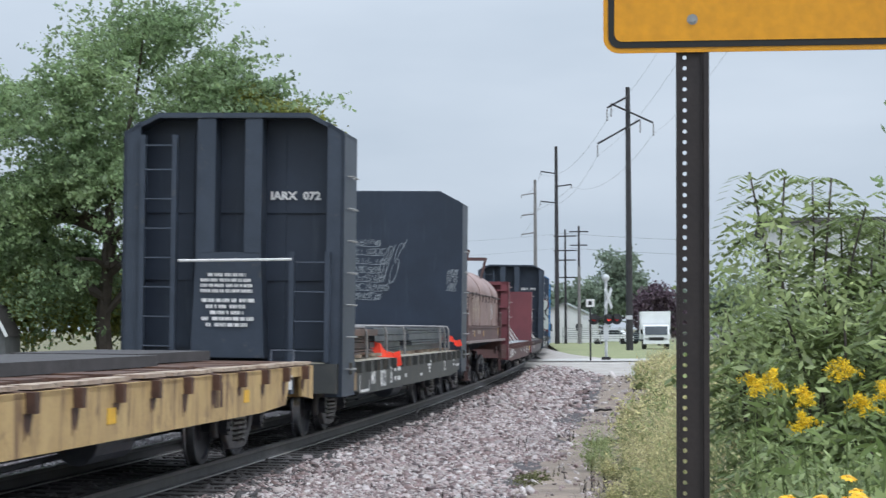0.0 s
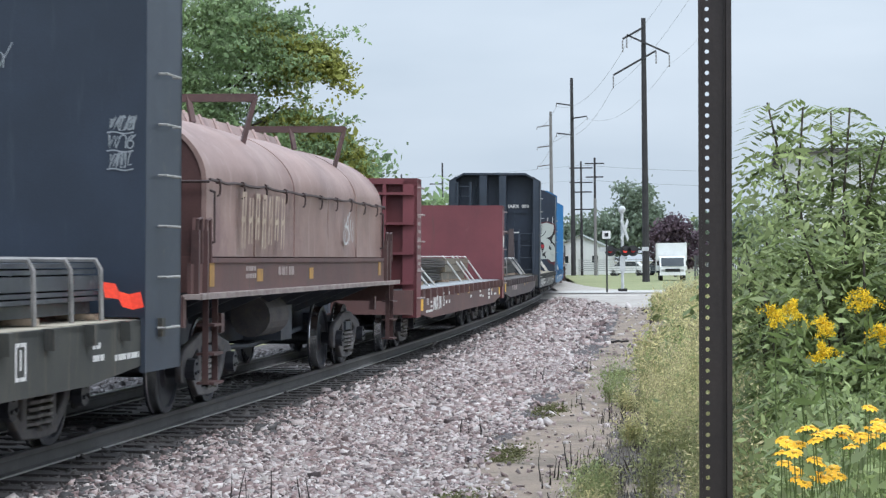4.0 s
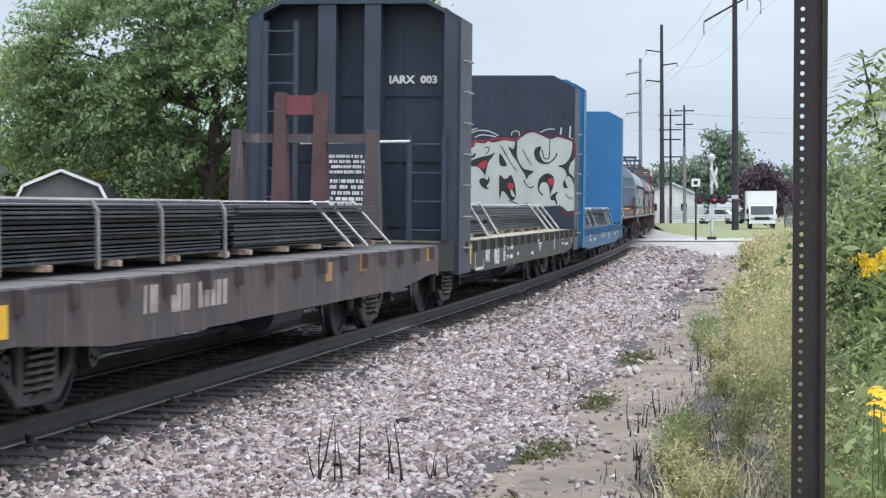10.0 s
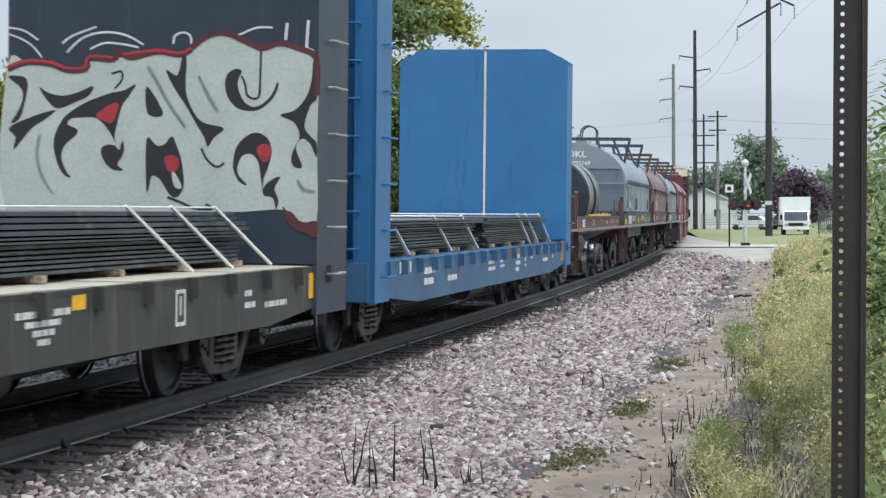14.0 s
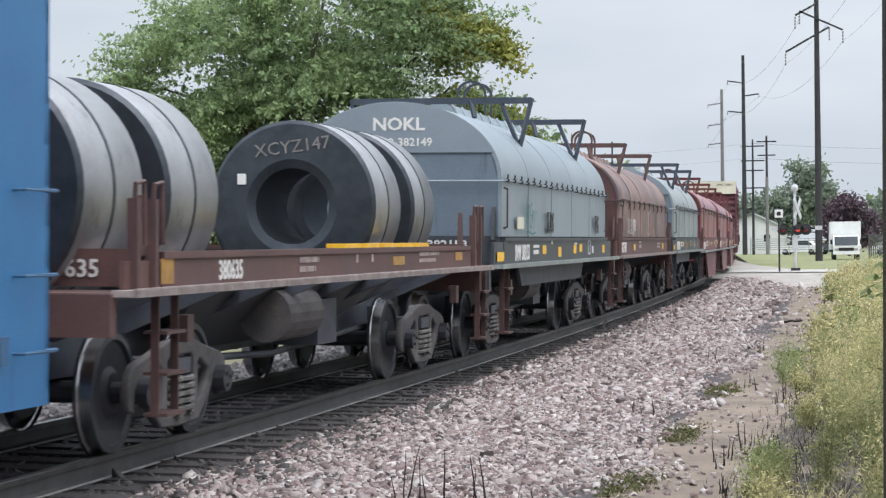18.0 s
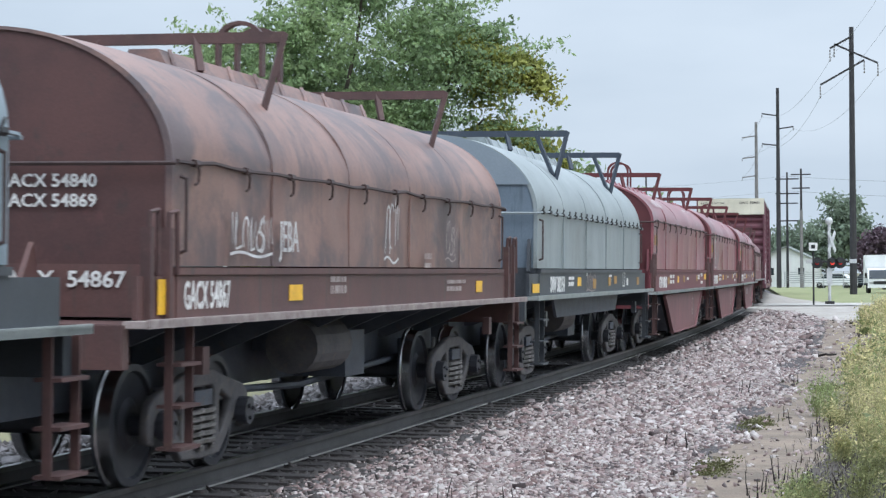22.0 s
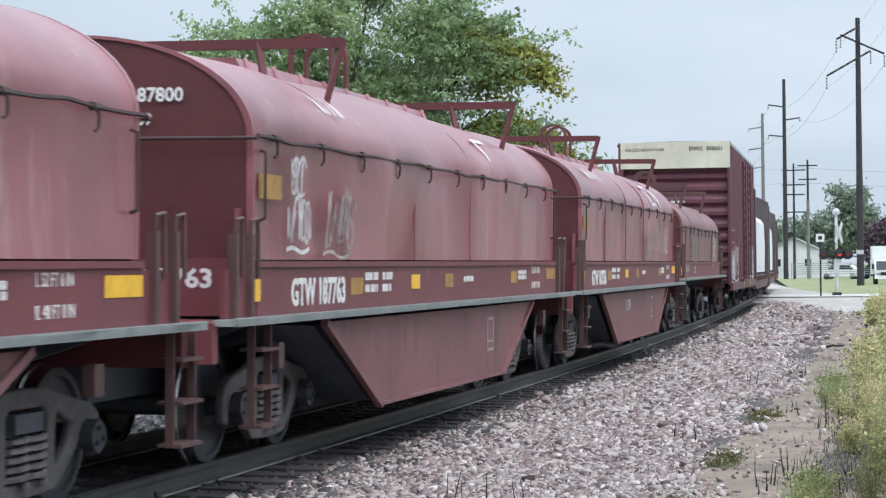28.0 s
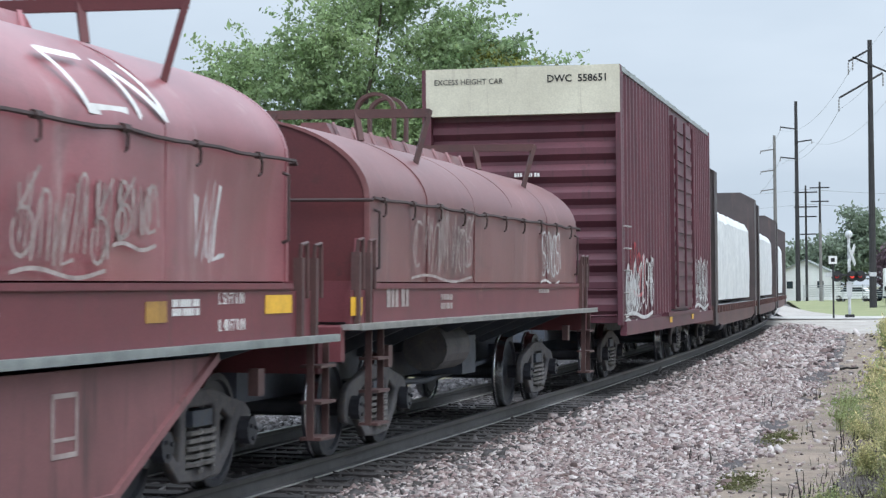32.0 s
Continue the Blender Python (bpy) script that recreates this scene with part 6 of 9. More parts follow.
    line("graf_white", 0.03, 0.004, "mural_line", (885, 18), (880, 70))
    line("graf_white", 0.03, 0.004, "mural_line", (950, 10), (945, 95))
    line("graf_black", 0.022, 0.006, "mural_line", (805, 100), (803, 180), (798, 245), (765, 242), (756, 205), (745, 180))
    line("graf_black", 0.022, 0.006, "mural_line", (335, 172), (365, 165), (368, 190), (345, 218))
    line("graf_black", 0.022, 0.006, "mural_line", (620, 402), (640, 440), (670, 460), (693, 448))
    line("graf_black", 0.024, 0.006, "mural_line", (515, 555), (560, 572), (600, 588), (655, 590), (635, 575))
    line("spray_shade", 0.04, 0.003, "mural_line", (105, 360), (95, 430), (115, 500), (150, 550))
    line("spray_shade", 0.04, 0.003, "mural_line", (450, 150), (480, 200), (520, 270), (570, 340))
    line("spray_shade", 0.04, 0.003, "mural_line", (610, 180), (640, 240), (670, 290))
    line("spray_shade", 0.04, 0.003, "mural_line", (920, 500), (940, 530), (975, 535))


mural(car003, hl - 1.152)

# blue bulkhead car
blue, hl = bulkhead_flat("bright blue bulkhead flat car with tall end walls", 118.7, 136.15, M["blue"], M["blue"], M["blue_sill"], 4.60, 1.58, 0.78, 0.42, z_deck=1.06, sill_h=0.52, deck=M["blue_sill"])
ladder(blue, -hl, 0.95, 1.40, (1.2, 1.6, 2.0, 2.4, 2.8, 3.2, 3.6, 4.0), M["blue"], stiles=False)
ladder(blue, -hl, -1.4, -0.95, (1.2, 1.6, 2.0, 2.4, 2.8, 3.2, 3.6, 4.0), M["blue"], stiles=False)
grab_irons(blue, -hl + 0.3, -hl + 0.75, 1.58, (0.9, 1.4, 1.9, 2.4, 2.9, 3.4), M["blue"])
grab_irons(blue, hl - 0.5, hl - 0.05, 1.58, (0.95, 1.4, 1.9), M["blue_sill"])
bm = bmesh.new()
box(bm, 0.02, 0.06, hl - 0.792, hl - 0.78, 1.3, 4.58)
part("seam_strip", bm, M["cream"], blue, "pale vertical seam strip")
bars([(7.9, 0.85, 0.5, 0.05), (7.9, 0.76, 0.6, 0.05), (9.0, 0.85, 0.3, 0.04), (9.0, 0.78, 0.4, 0.04), (10.6, 0.88, 0.5, 0.06), (10.6, 0.78, 0.5, 0.06), (10.6, 0.68, 0.35, 0.06), (11.6, 0.82, 0.12, 0.05), (11.6, 0.73, 0.12, 0.05), (12.3, 0.84, 0.14, 0.12), (13.8, 0.76, 0.6, 0.06), (15.0, 0.9, 0.1, 0.05), (15.0, 0.8, 0.1, 0.05), (3.0, 0.85, 0.7, 0.08), (3.0, 0.72, 0.6, 0.08), (4.6, 0.72, 0.7, 0.07)], blue, M["white_paint"], Matrix.Translation((1.541, -hl, 0)) @ SIDE)
bars([(1.5, 0.9, 0.14, 0.13), (1.68, 0.9, 0.14, 0.13), (1.86, 0.9, 0.14, 0.13), (2.04, 0.9, 0.14, 0.13)], blue, M["white_paint"], Matrix.Translation((1.541, -hl, 0)) @ SIDE)
reflectors(blue, 1.541, [(hl - 0.95, 0.90, 0.42, 0.36), (hl - 7.4, 0.98, 0.18, 0.22), (hl - 6.5, 0.98, 0.25, 0.10), (hl - 3.9, 0.98, 0.28, 0.14)], M["ochre_tape"])
plate_stack(123.6, 6.8, 2.6, 1.11, 0.40, 6, M["plate_steel"], "stack of dark steel plates", (-2.2, 0.6, 2.7), seed=11)
plate_stack(131.5, 7.2, 2.6, 1.11, 0.42, 8, M["plate_steel"], "stack of grey steel bars under slanting straps", (0.3, 1.3, 3.0), seed=12)

# open coil car with bare coils
ob, hl, half = car("coil_car", "open brown coil car carrying bare steel coils", 137.55, 150.0)
half = hl - 1.95
MOVING[-1] = (ob, MOVING[-1][1], half, 0.0)
trucks(ob, half, 0.5)
couplers(ob, hl, M["brown_red"])
coil_underframe(ob, hl, 1.42, 1.27, M["brown"], M["faded_white"], None, 1.52, M["post_brown"], True)
bm = bmesh.new()
ends = []
for y, w, z in ((-hl + 2.8, 1.0, 1.16), (-hl + 3.9, 0.40, 0.62), (hl - 3.9, 0.40, 0.62), (hl - 2.8, 1.0, 1.16)):
    ends.append([bm.verts.new((x, y, zz)) for x, zz in ((-1.02, 1.22), (-w, z), (w, z), (1.02, 1.22))])
for a, b in zip(ends, ends[1:]):
    for k in range(3):
        bm.faces.new((a[k], a[k + 1], b[k + 1], b[k]))
# black here paints the shade of the void below the coils
part("well", bm, M["black_sill"], ob, "well between the trucks that cradles the coils, shade put into its black colour")
lettering("380635", 0.21, M["white_paint"], ob, Matrix.Translation((1.455, -hl + 2.1, 1.30)) @ SIDE, 0.95, bold=0.005)
lettering("380635", 0.18, M["white_paint"], ob, Matrix.Translation((0.45, -hl + PLATFORM - 0.03, 1.34)) @ END, 1.0, bold=0.003)
bars([(8.9, 1.42, 1.0, 0.045), (8.9, 1.35, 0.8, 0.04), (6.2, 1.38, 0.08, 0.08), (6.8, 1.38, 0.08, 0.08), (4.3, 1.40, 0.6, 0.05), (4.3, 1.32, 0.5, 0.05)], ob, M["faded_white"], Matrix.Translation((1.455, -hl, 0)) @ SIDE)
reflectors(ob, 1.454, [(-hl + 0.95, 1.38, 0.26, 0.18), (hl - 1.5, 1.40, 0.4, 0.1), (hl - 4.5, 1.38, 0.5, 0.09)], M["ochre_tape"])
for k in range(5):
    bm = bmesh.new()
    box(bm, 1.20, 1.40, hl - 6.4 + k * 0.75, hl - 5.85 + k * 0.75, 1.52, 1.56)
    part("yellow_chock", bm, M["yellow_tape"], ob)


def coil(u, r_out, r_in, width, label, bands=1, straps=2):
    """A coil of sheet steel lying with its eye across the car's length."""
    c = thing("steel_coil", label, "steel coil", None, "coils on the open coil car")
    bm = bmesh.new()
    n = 48
    prof = [(-width / 2, r_in), (-width / 2 - 0.03, r_in + 0.1), (-width / 2, r_out - 0.04), (-width / 2 + 0.03, r_out), (width / 2 - 0.03, r_out), (width / 2, r_out - 0.04), (width / 2, r_in)]
    rings = [[bm.verts.new((r * math.sin(2 * math.pi * i / n), y, 1.96 + r * math.cos(2 * math.pi * i / n))) for i in range(n)] for y, r in prof]
    for a, b in zip(rings, rings[1:] + rings[:1]):
        for i in range(n):
            bm.faces.new((a[i], a[(i + 1) % n], b[(i + 1) % n], b[i]))
    body = part("coil_body", bm, M["coil_steel"], c)
    body.data.materials.append(M["coil_dark"])
    for p in body.data.polygons:
        rr = math.hypot(p.center.x, p.center.z - 1.96)
        p.use_smooth = rr > r_out - 0.02
        if rr < r_out - 0.02:
            p.material_index = 1
    for k in range(straps):
        bm = bmesh.new()
        y = -width / 2 + width * (k + 1) / (straps + 1)
        ring = [(r_out + 0.006, -0.02), (r_out + 0.006, 0.02), (r_out - 0.01, 0.02), (r_out - 0.01, -0.02)]
        rr = [[bm.verts.new((r * math.sin(2 * math.pi * i / n), y + d, 1.96 + r * math.cos(2 * math.pi * i / n))) for i in range(n)] for r, d in ring]
        for a, b in zip(rr, rr[1:] + rr[:1]):
            for i in range(n):
                bm.faces.new((a[i], a[(i + 1) % n], b[(i + 1) % n], b[i]))
        part("band", bm, M["coil_dark"], c)
    MOVING.append((c, u, 4.2, 0.0))
    return c


coil(138.83, 0.94, 0.30, 1.2, "dark cold-rolled steel coil lying in the open car", straps=1)
coil(140.6, 0.94, 0.30, 1.2, "brownish cold-rolled steel coil lying in the open car", straps=1)
big = coil(147.12, 0.95, 0.42, 1.22, "large banded steel coil with a dark open eye", straps=1)
lettering("XCYZ147", 0.2, M["spring"], big, Matrix.Translation((-0.42, -0.645, 2.50)) @ Matrix.Rotation(-0.12, 4, "Y") @ END, 1.05, "chalk_mark")
coil(148.95, 0.95, 0.42, 1.1, "narrow banded steel coil beside the large one", straps=1)
for ob_ in (big,):
    bm = bmesh.new()
    box(bm, -0.62, -0.52, -0.650, -0.643, 2.20, 2.32)
    part("paper_label", bm, M["white_paint"], ob_, "white paper label")

# grey coil car
grey1, hl, hood = coil_car("pale blue-grey coil car with a tall rounded hood", 151.31, 162.2, M["grey_hood"], M["blue_grey_end"], M["black_sill"], 2.38, 3.42, hw=1.45, dents=0.012, seed=3, bar_mat=M["navy_frame"], post_mat=M["post_brown"])


def grey_marks(ob, hl, big_mark, small_mark, number):
    ye = -hl + PLATFORM - 0.034
    lettering(big_mark, 0.235, M["white_paint"], ob, Matrix.Translation((-0.30, ye - 0.006, 3.04)) @ END, 1.1, bold=0.006)
    lettering(small_mark, 0.15, M["white_paint"], ob, Matrix.Translation((-0.32, ye - 0.006, 2.83)) @ END, 1.05, bold=0.003)
    lettering("SMW " + number, 0.16, M["white_paint"], ob, Matrix.Translation((-0.02, ye - 0.03, 1.47)) @ END, 1.15, bold=0.004)
    for k, words in enumerate(("SPRG 7 OC", "SPRG STAB", "1 W 26 IN", "CLASS K", "NO. 24")):
        lettering(words, 0.062, M["white_paint"], ob, Matrix.Translation((0.02, ye - 0.03, 1.395 - 0.065 * k)) @ END, 1.3, bold=0.003)
    bm = bmesh.new()
    prism(bm, [(1.435 * math.cos(a), 2.38 + 1.02 * math.sin(a)) for a in (0.36 + (math.pi - 0.72) * i / 16 for i in range(17))], ye - 0.002, ye + 0.02)
    part("end_panel", bm, M["pale_end"], ob, "paler upper part of the end wall")
    bars([(0.62, 1.395 - 0.065 * k, 0.42, 0.045) for k in range(5)], ob, M["faded_white"], Matrix.Translation((0, ye - 0.03, 0)) @ END)
    lettering("SMW " + number, 0.30, M["white_paint"], ob, Matrix.Translation((1.482, -hl + 1.72, 1.31)) @ SIDE, 0.74, bold=0.006)
    reflectors(ob, 1.484, [(-hl + 0.56, 1.37, 0.50, 0.12), (-hl + 4.3, 1.44, 0.34, 0.13)])
    reflectors(ob, 1.484, [(-hl + 5.85, 1.40, 0.32, 0.15), (-hl + 7.55, 1.43, 0.30, 0.14), (-hl + 8.25, 1.45, 0.34, 0.13), (hl - 1.35, 1.42, 0.32, 0.14)], M["ochre_tape"] if number.endswith("4") else None)
    bars([(3.3, 1.47, 0.5, 0.045), (3.3, 1.38, 0.5, 0.06), (5.0, 1.52, 0.14, 0.05), (7.5, 1.50, 0.3, 0.04), (7.5, 1.43, 0.25, 0.04), (9.2, 1.33, 0.03, 0.25), (9.45, 1.33, 0.03, 0.25), (9.2, 1.56, 0.28, 0.03), (9.2, 1.33, 0.28, 0.03), (9.7, 1.35, 0.2, 0.12)], ob, M["white_paint"], Matrix.Translation((1.482, -hl, 0)) @ SIDE)


grey_marks(grey1, hl, "NOKL", "2000-382149", "382153")
scrawl(21, 0.9, 0.40, 5, grey1, Matrix.Translation((1.488, -hl + 2.55, 1.72)) @ SIDE, M["graf_green"], 0.024)
bm = bmesh.new()
box(bm, 1.484, 1.490, -hl + 1.85, -hl + 2.4, 1.74, 1.90)
part("notice_plate", bm, M["cream"], grey1, "pale notice plate with faint lines")
lettering("SUDS", 0.42, M["graf_black"], grey1, Matrix.Translation((1.488, -hl + 4.5, 1.70)) @ SIDE, 0.7, "graffiti", 0.012)
lettering("VIVG", 0.42, M["graf_black"], grey1, Matrix.Translation((1.488, hl - 2.6, 1.70)) @ SIDE, 0.6, "graffiti", 0.012)

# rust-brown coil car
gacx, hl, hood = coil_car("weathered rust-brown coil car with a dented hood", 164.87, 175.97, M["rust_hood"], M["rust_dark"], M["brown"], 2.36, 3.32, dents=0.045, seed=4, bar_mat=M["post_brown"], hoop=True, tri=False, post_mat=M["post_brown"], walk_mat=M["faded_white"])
ye = -hl + PLATFORM - 0.034
for k, w in enumerate(("GACX 54840", "GACX 54869")):
    lettering(w, 0.13, M["white_paint"], gacx, Matrix.Translation((0.1, ye, 2.18 - 0.14 * k)) @ END, 1.05, bold=0.002)
lettering("GACX  54867", 0.16, M["white_paint"], gacx, Matrix.Translation((0.05, ye, 1.48)) @ END, 1.1, bold=0.003)
lettering("GACX 54867", 0.28, M["white_paint"], gacx, Matrix.Translation((1.452, -hl + 1.0, 1.33)) @ SIDE, 0.62, bold=0.004)
reflectors(gacx, 1.453, [(-hl + 0.6, 1.42, 0.22, 0.24), (-hl + 3.6, 1.42, 0.36, 0.13), (hl - 2.2, 1.42, 0.32, 0.13)])
bars([(4.6, 1.50, 0.5, 0.05), (4.6, 1.40, 0.5, 0.07), (9.0, 1.46, 0.9, 0.04), (9.0, 1.38, 0.7, 0.05), (8.0, 1.72, 0.3, 0.06), (8.0, 1.63, 0.3, 0.05)], gacx, M["faded_white"], Matrix.Translation((1.4535, -hl, 0)) @ SIDE)
scrawl(31, 0.55, 0.6, 3, gacx, Matrix.Translation((1.475, -hl + 6.3, 1.75)) @ SIDE, M["graf_white"], 0.022)
lettering("JEBA", 0.36, M["graf_white"], gacx, Matrix.Translation((1.475, -hl + 3.1, 1.75)) @ SIDE, 0.7, "graffiti")
scrawl(32, 1.0, 0.35, 5, gacx, Matrix.Translation((1.475, -hl + 1.9, 1.75)) @ SIDE, M["graf_white"], 0.022)
scrawl(33, 0.5, 0.4, 3, gacx, Matrix.Translation((1.475, hl - 4.0, 1.75)) @ SIDE, M["faded_white"], 0.015)

# grey-green coil car
grey2, hl, hood = coil_car("pale grey-green coil car with a rounded hood and dark sill", 178.3, 189.2, M["green_hood"], M["blue_grey_end"], M["black_sill"], 2.38, 3.41, hw=1.45, dents=0.03, seed=5, bar_mat=M["navy_frame"], post_mat=M["black_sill"], hoop=False)
grey_marks(grey2, hl, "SMW", "00 - 382174", "382154")
scrawl(41, 0.9, 0.26, 6, grey2, Matrix.Translation((1.484, -hl + 5.0, 1.32)) @ SIDE, M["faded_white"], 0.015)


# three red coil cars with deep troughs
def red_car(u0, number, end_no, seed, dents):
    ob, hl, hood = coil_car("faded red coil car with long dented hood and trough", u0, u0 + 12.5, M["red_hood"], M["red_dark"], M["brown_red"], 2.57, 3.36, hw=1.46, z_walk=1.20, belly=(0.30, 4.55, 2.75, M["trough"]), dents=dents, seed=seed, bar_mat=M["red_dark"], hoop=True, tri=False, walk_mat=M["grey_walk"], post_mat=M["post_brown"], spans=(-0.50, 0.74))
    ye = -hl + PLATFORM - 0.034
    lettering("GTW 187800", 0.15, M["white_paint"], ob, Matrix.Translation((0.05, ye, 2.84)) @ END, 1.0, bold=0.004)
    lettering("5/189", 0.13, M["white_paint"], ob, Matrix.Translation((0.35, ye, 2.66)) @ END, 1.0, bold=0.002)
    lettering(end_no, 0.2, M["white_paint"], ob, Matrix.Translation((-0.16, -hl + PLATFORM - 0.02, 1.42)) @ END, 1.15, bold=0.006)
    lettering("GTW " + number, 0.30, M["white_paint"], ob, Matrix.Translation((1.492, -hl + 1.70, 1.27)) @ SIDE, 0.92, bold=0.010)
    bm = bmesh.new()
    box(bm, 1.49, 1.515, -hl + PLATFORM, hl - PLATFORM, 1.575, 1.595)
    part("sill_flange", bm, M["brown_red"], ob)
    reflectors(ob, 1.492, [(-hl + 0.82, 1.40, 0.2, 0.17), (-hl + 5.75, 1.42, 0.34, 0.14)])
    reflectors(ob, 1.492, [(-hl + 3.62, 1.40, 0.4, 0.15), (-hl + 7.2, 1.42, 0.36, 0.14), (hl - 3.6, 1.43, 0.36, 0.14)], M["ochre_tape"])
    reflectors(ob, 1.492, [(hl - 1.15, 1.46, 0.62, 0.14)], M["ochre_tape"] if seed == 7 else None)
    bars([(3.9, 1.45, 0.45, 0.07), (3.9, 1.34, 0.45, 0.07), (4.5, 1.45, 0.35, 0.07), (4.5, 1.34, 0.3, 0.07), (7.9, 1.40, 0.5, 0.06), (10.9, 1.46, 0.5, 0.05), (10.9, 1.40, 0.5, 0.05)], ob, M["white_paint"], Matrix.Translation((1.492, -hl, 0)) @ SIDE)
    lettering("L 52 FT 6 IN", 0.12, M["white_paint"], ob, Matrix.Translation((1.492, hl - 2.45, 1.47)) @ SIDE, 0.85)
    lettering("IL 48 FT 0 IN", 0.12, M["white_paint"], ob, Matrix.Translation((1.492, hl - 2.45, 1.28)) @ SIDE, 0.85)
    bm = bmesh.new()
    for x0, x1, y0, y1 in ((0, 0.36, 0, 0.03), (0, 0.36, 0.35, 0.38), (0, 0.03, 0, 0.38), (0.33, 0.36, 0, 0.38), (0, 0.36, 0.1, 0.12)):
        box(bm, x0, x1, y0, y1, 0, 0.003)
    part("inspection_stencil", bm, M["faded_white"], ob, "white framed stencil", Matrix.Translation((1.512, 1.90, 0.60)) @ SIDE)
    # the railway's monogram as plain slanting strokes, and bars for its address
    y0 = -hl + PLATFORM
    hood_paint([[(9.1, 0.52), (8.45, 0.50), (8.75, 0.10), (9.35, 0.12)], [(9.55, 0.10), (9.3, 0.52), (10.0, 0.12), (9.75, 0.55)]], 0.065, M["white_paint"], ob, 1.46, 2.57, 3.36, y0, "monogram", "white railway monogram")
    hood_paint([[(1.35 + 0.17 * i, 0.34), (1.31 + 0.17 * i, 0.56)] for i in range(9)] + [[(1.43 + 0.17 * i, 0.34), (1.31 + 0.17 * i, 0.56)] for i in (0, 1, 2, 5, 8)], 0.035, M["white_paint"], ob, 1.46, 2.57, 3.36, y0, "lettering_bars", "row of worn white letters")
    bm = bmesh.new()
    box(bm, 1.466, 1.476, -hl + 0.95, -hl + 1.5, 2.10, 2.29)
    part("notice_plate", bm, M["ochre_tape"], ob, "yellow notice plate with worn writing")
    return ob, hl


r1, hl = red_car(191.42, "188162", "GTW 188162", 6, 0.06)
r2, hl = red_car(206.21, "187763", "GTW 187763", 7, 0.10)
scrawl(51, 0.6, 0.38, 4, r2, Matrix.Translation((1.515, -hl + 1.5, 1.74)) @ SIDE, M["graf_white"], 0.035)
scrawl(53, 0.4, 0.35, 2, r2, Matrix.Translation((1.515, -hl + 1.55, 2.12)) @ SIDE, M["graf_white"], 0.035)
scrawl(52, 0.85, 0.55, 5, r2, Matrix.Translation((1.515, -hl + 2.5, 1.72)) @ SIDE, M["faded_white"], 0.030)
r3, hl = red_car(221.21, "187536", "GTW 187536", 8, 0.085)
lettering("SUE ON", 0.26, M["graf_white"], r3, Matrix.Translation((1.514, -1.6, 0.80)) @ SIDE, 0.6, "graffiti")
scrawl(61, 1.3, 0.55, 5, r3, Matrix.Translation((1.51, 1.35, 1.72)) @ SIDE, M["faded_white"], 0.026)
scrawl(63, 0.7, 0.4, 3, r3, Matrix.Translation((1.51, 2.75, 1.88)) @ SIDE, M["faded_white"], 0.026)
scrawl(62, 0.7, 0.6, 2, r3, Matrix.Translation((1.51, 4.0, 1.74)) @ SIDE, M["graf_white"], 0.030)

# lower red coil car
low, hl, hood = coil_car("dull red coil car with a low rounded hood", 236.17, 246.77, M["low_hood"], M["red_dark"], M["brown_red"], 2.38, 3.14, hw=1.42, dents=0.02, seed=9, bar_mat=M["rust_dark"], hoop=True, tri=False, walk_mat=M["strap"], post_mat=M["post_brown"])
scrawl(71, 2.6, 0.65, 7, low, Matrix.Translation((1.455, -hl + 2.2, 1.72)) @ SIDE, M["faded_white"], 0.026)
scrawl(72, 1.3, 0.6, 4, low, Matrix.Translation((1.455, hl - 3.6, 1.68)) @ SIDE, M["graf_white"], 0.030)
lettering("388051", 0.16, M["white_paint"], low, Matrix.Translation((0.2, -hl + PLATFORM - 0.03, 1.75)) @ END, 1.0)
bars([(1.3, 1.40, 0.8, 0.2), (3.4, 1.45, 0.5, 0.06), (3.4, 1.36, 0.5, 0.06), (8.6, 1.5, 0.7, 0.05)], low, M["faded_white"], Matrix.Translation((1.4535, -hl, 0)) @ SIDE)
reflectors(low, 1.453, [(-hl + 0.3, 1.42, 0.35, 0.16)])

# excess-height box car
bx, hl = boxcar("dark maroon high box car with a cream end band", 250.55, 265.5, 5.08, 1.55, lean=0.9)
lettering("EXCESS HEIGHT CAR", 0.125, M["sign_black"], bx, Matrix.Translation((-1.42, -hl - 0.111, 4.78)) @ END, 0.95)
lettering("DWC  558651", 0.16, M["sign_black"], bx, Matrix.Translation((0.40, -hl - 0.111, 4.78)) @ END, 1.0, bold=0.003)
bars([(0.05, 3.30, 0.42, 0.06), (0.25, 2.0, 0.1, 0.12), (0.5, 2.0, 0.2, 0.12)], bx, M["white_paint"], Matrix.Translation((-0.2, -hl - 0.022, 0)) @ END)
scrawl(81, 1.5, 0.75, 7, bx, Matrix.Translation((1.557, -hl + 0.2, 1.05)) @ SIDE, M["graf_white"], 0.038)
scrawl(83, 3.6, 0.9, 9, bx, Matrix.Translation((1.557, -hl + 0.3, 1.15)) @ SIDE, M["graf_white"], 0.06)
scrawl(84, 2.0, 0.8, 4, bx, Matrix.Translation((1.556, -hl + 0.6, 1.5)) @ SIDE, M["graf_red"], 0.06)
scrawl(85, 3.0, 1.1, 6, bx, Matrix.Translation((1.557, hl - 3.6, 1.2)) @ SIDE, M["graf_white"], 0.06)
scrawl(82, 2.2, 0.6, 8, bx, Matrix.Translation((1.557, hl - 3.4, 1.05)) @ SIDE, M["graf_white"], 0.038)
reflectors(bx, 1.61, [(-1.2, 0.93, 0.4, 0.1), (2.8, 0.93, 0.4, 0.1)])

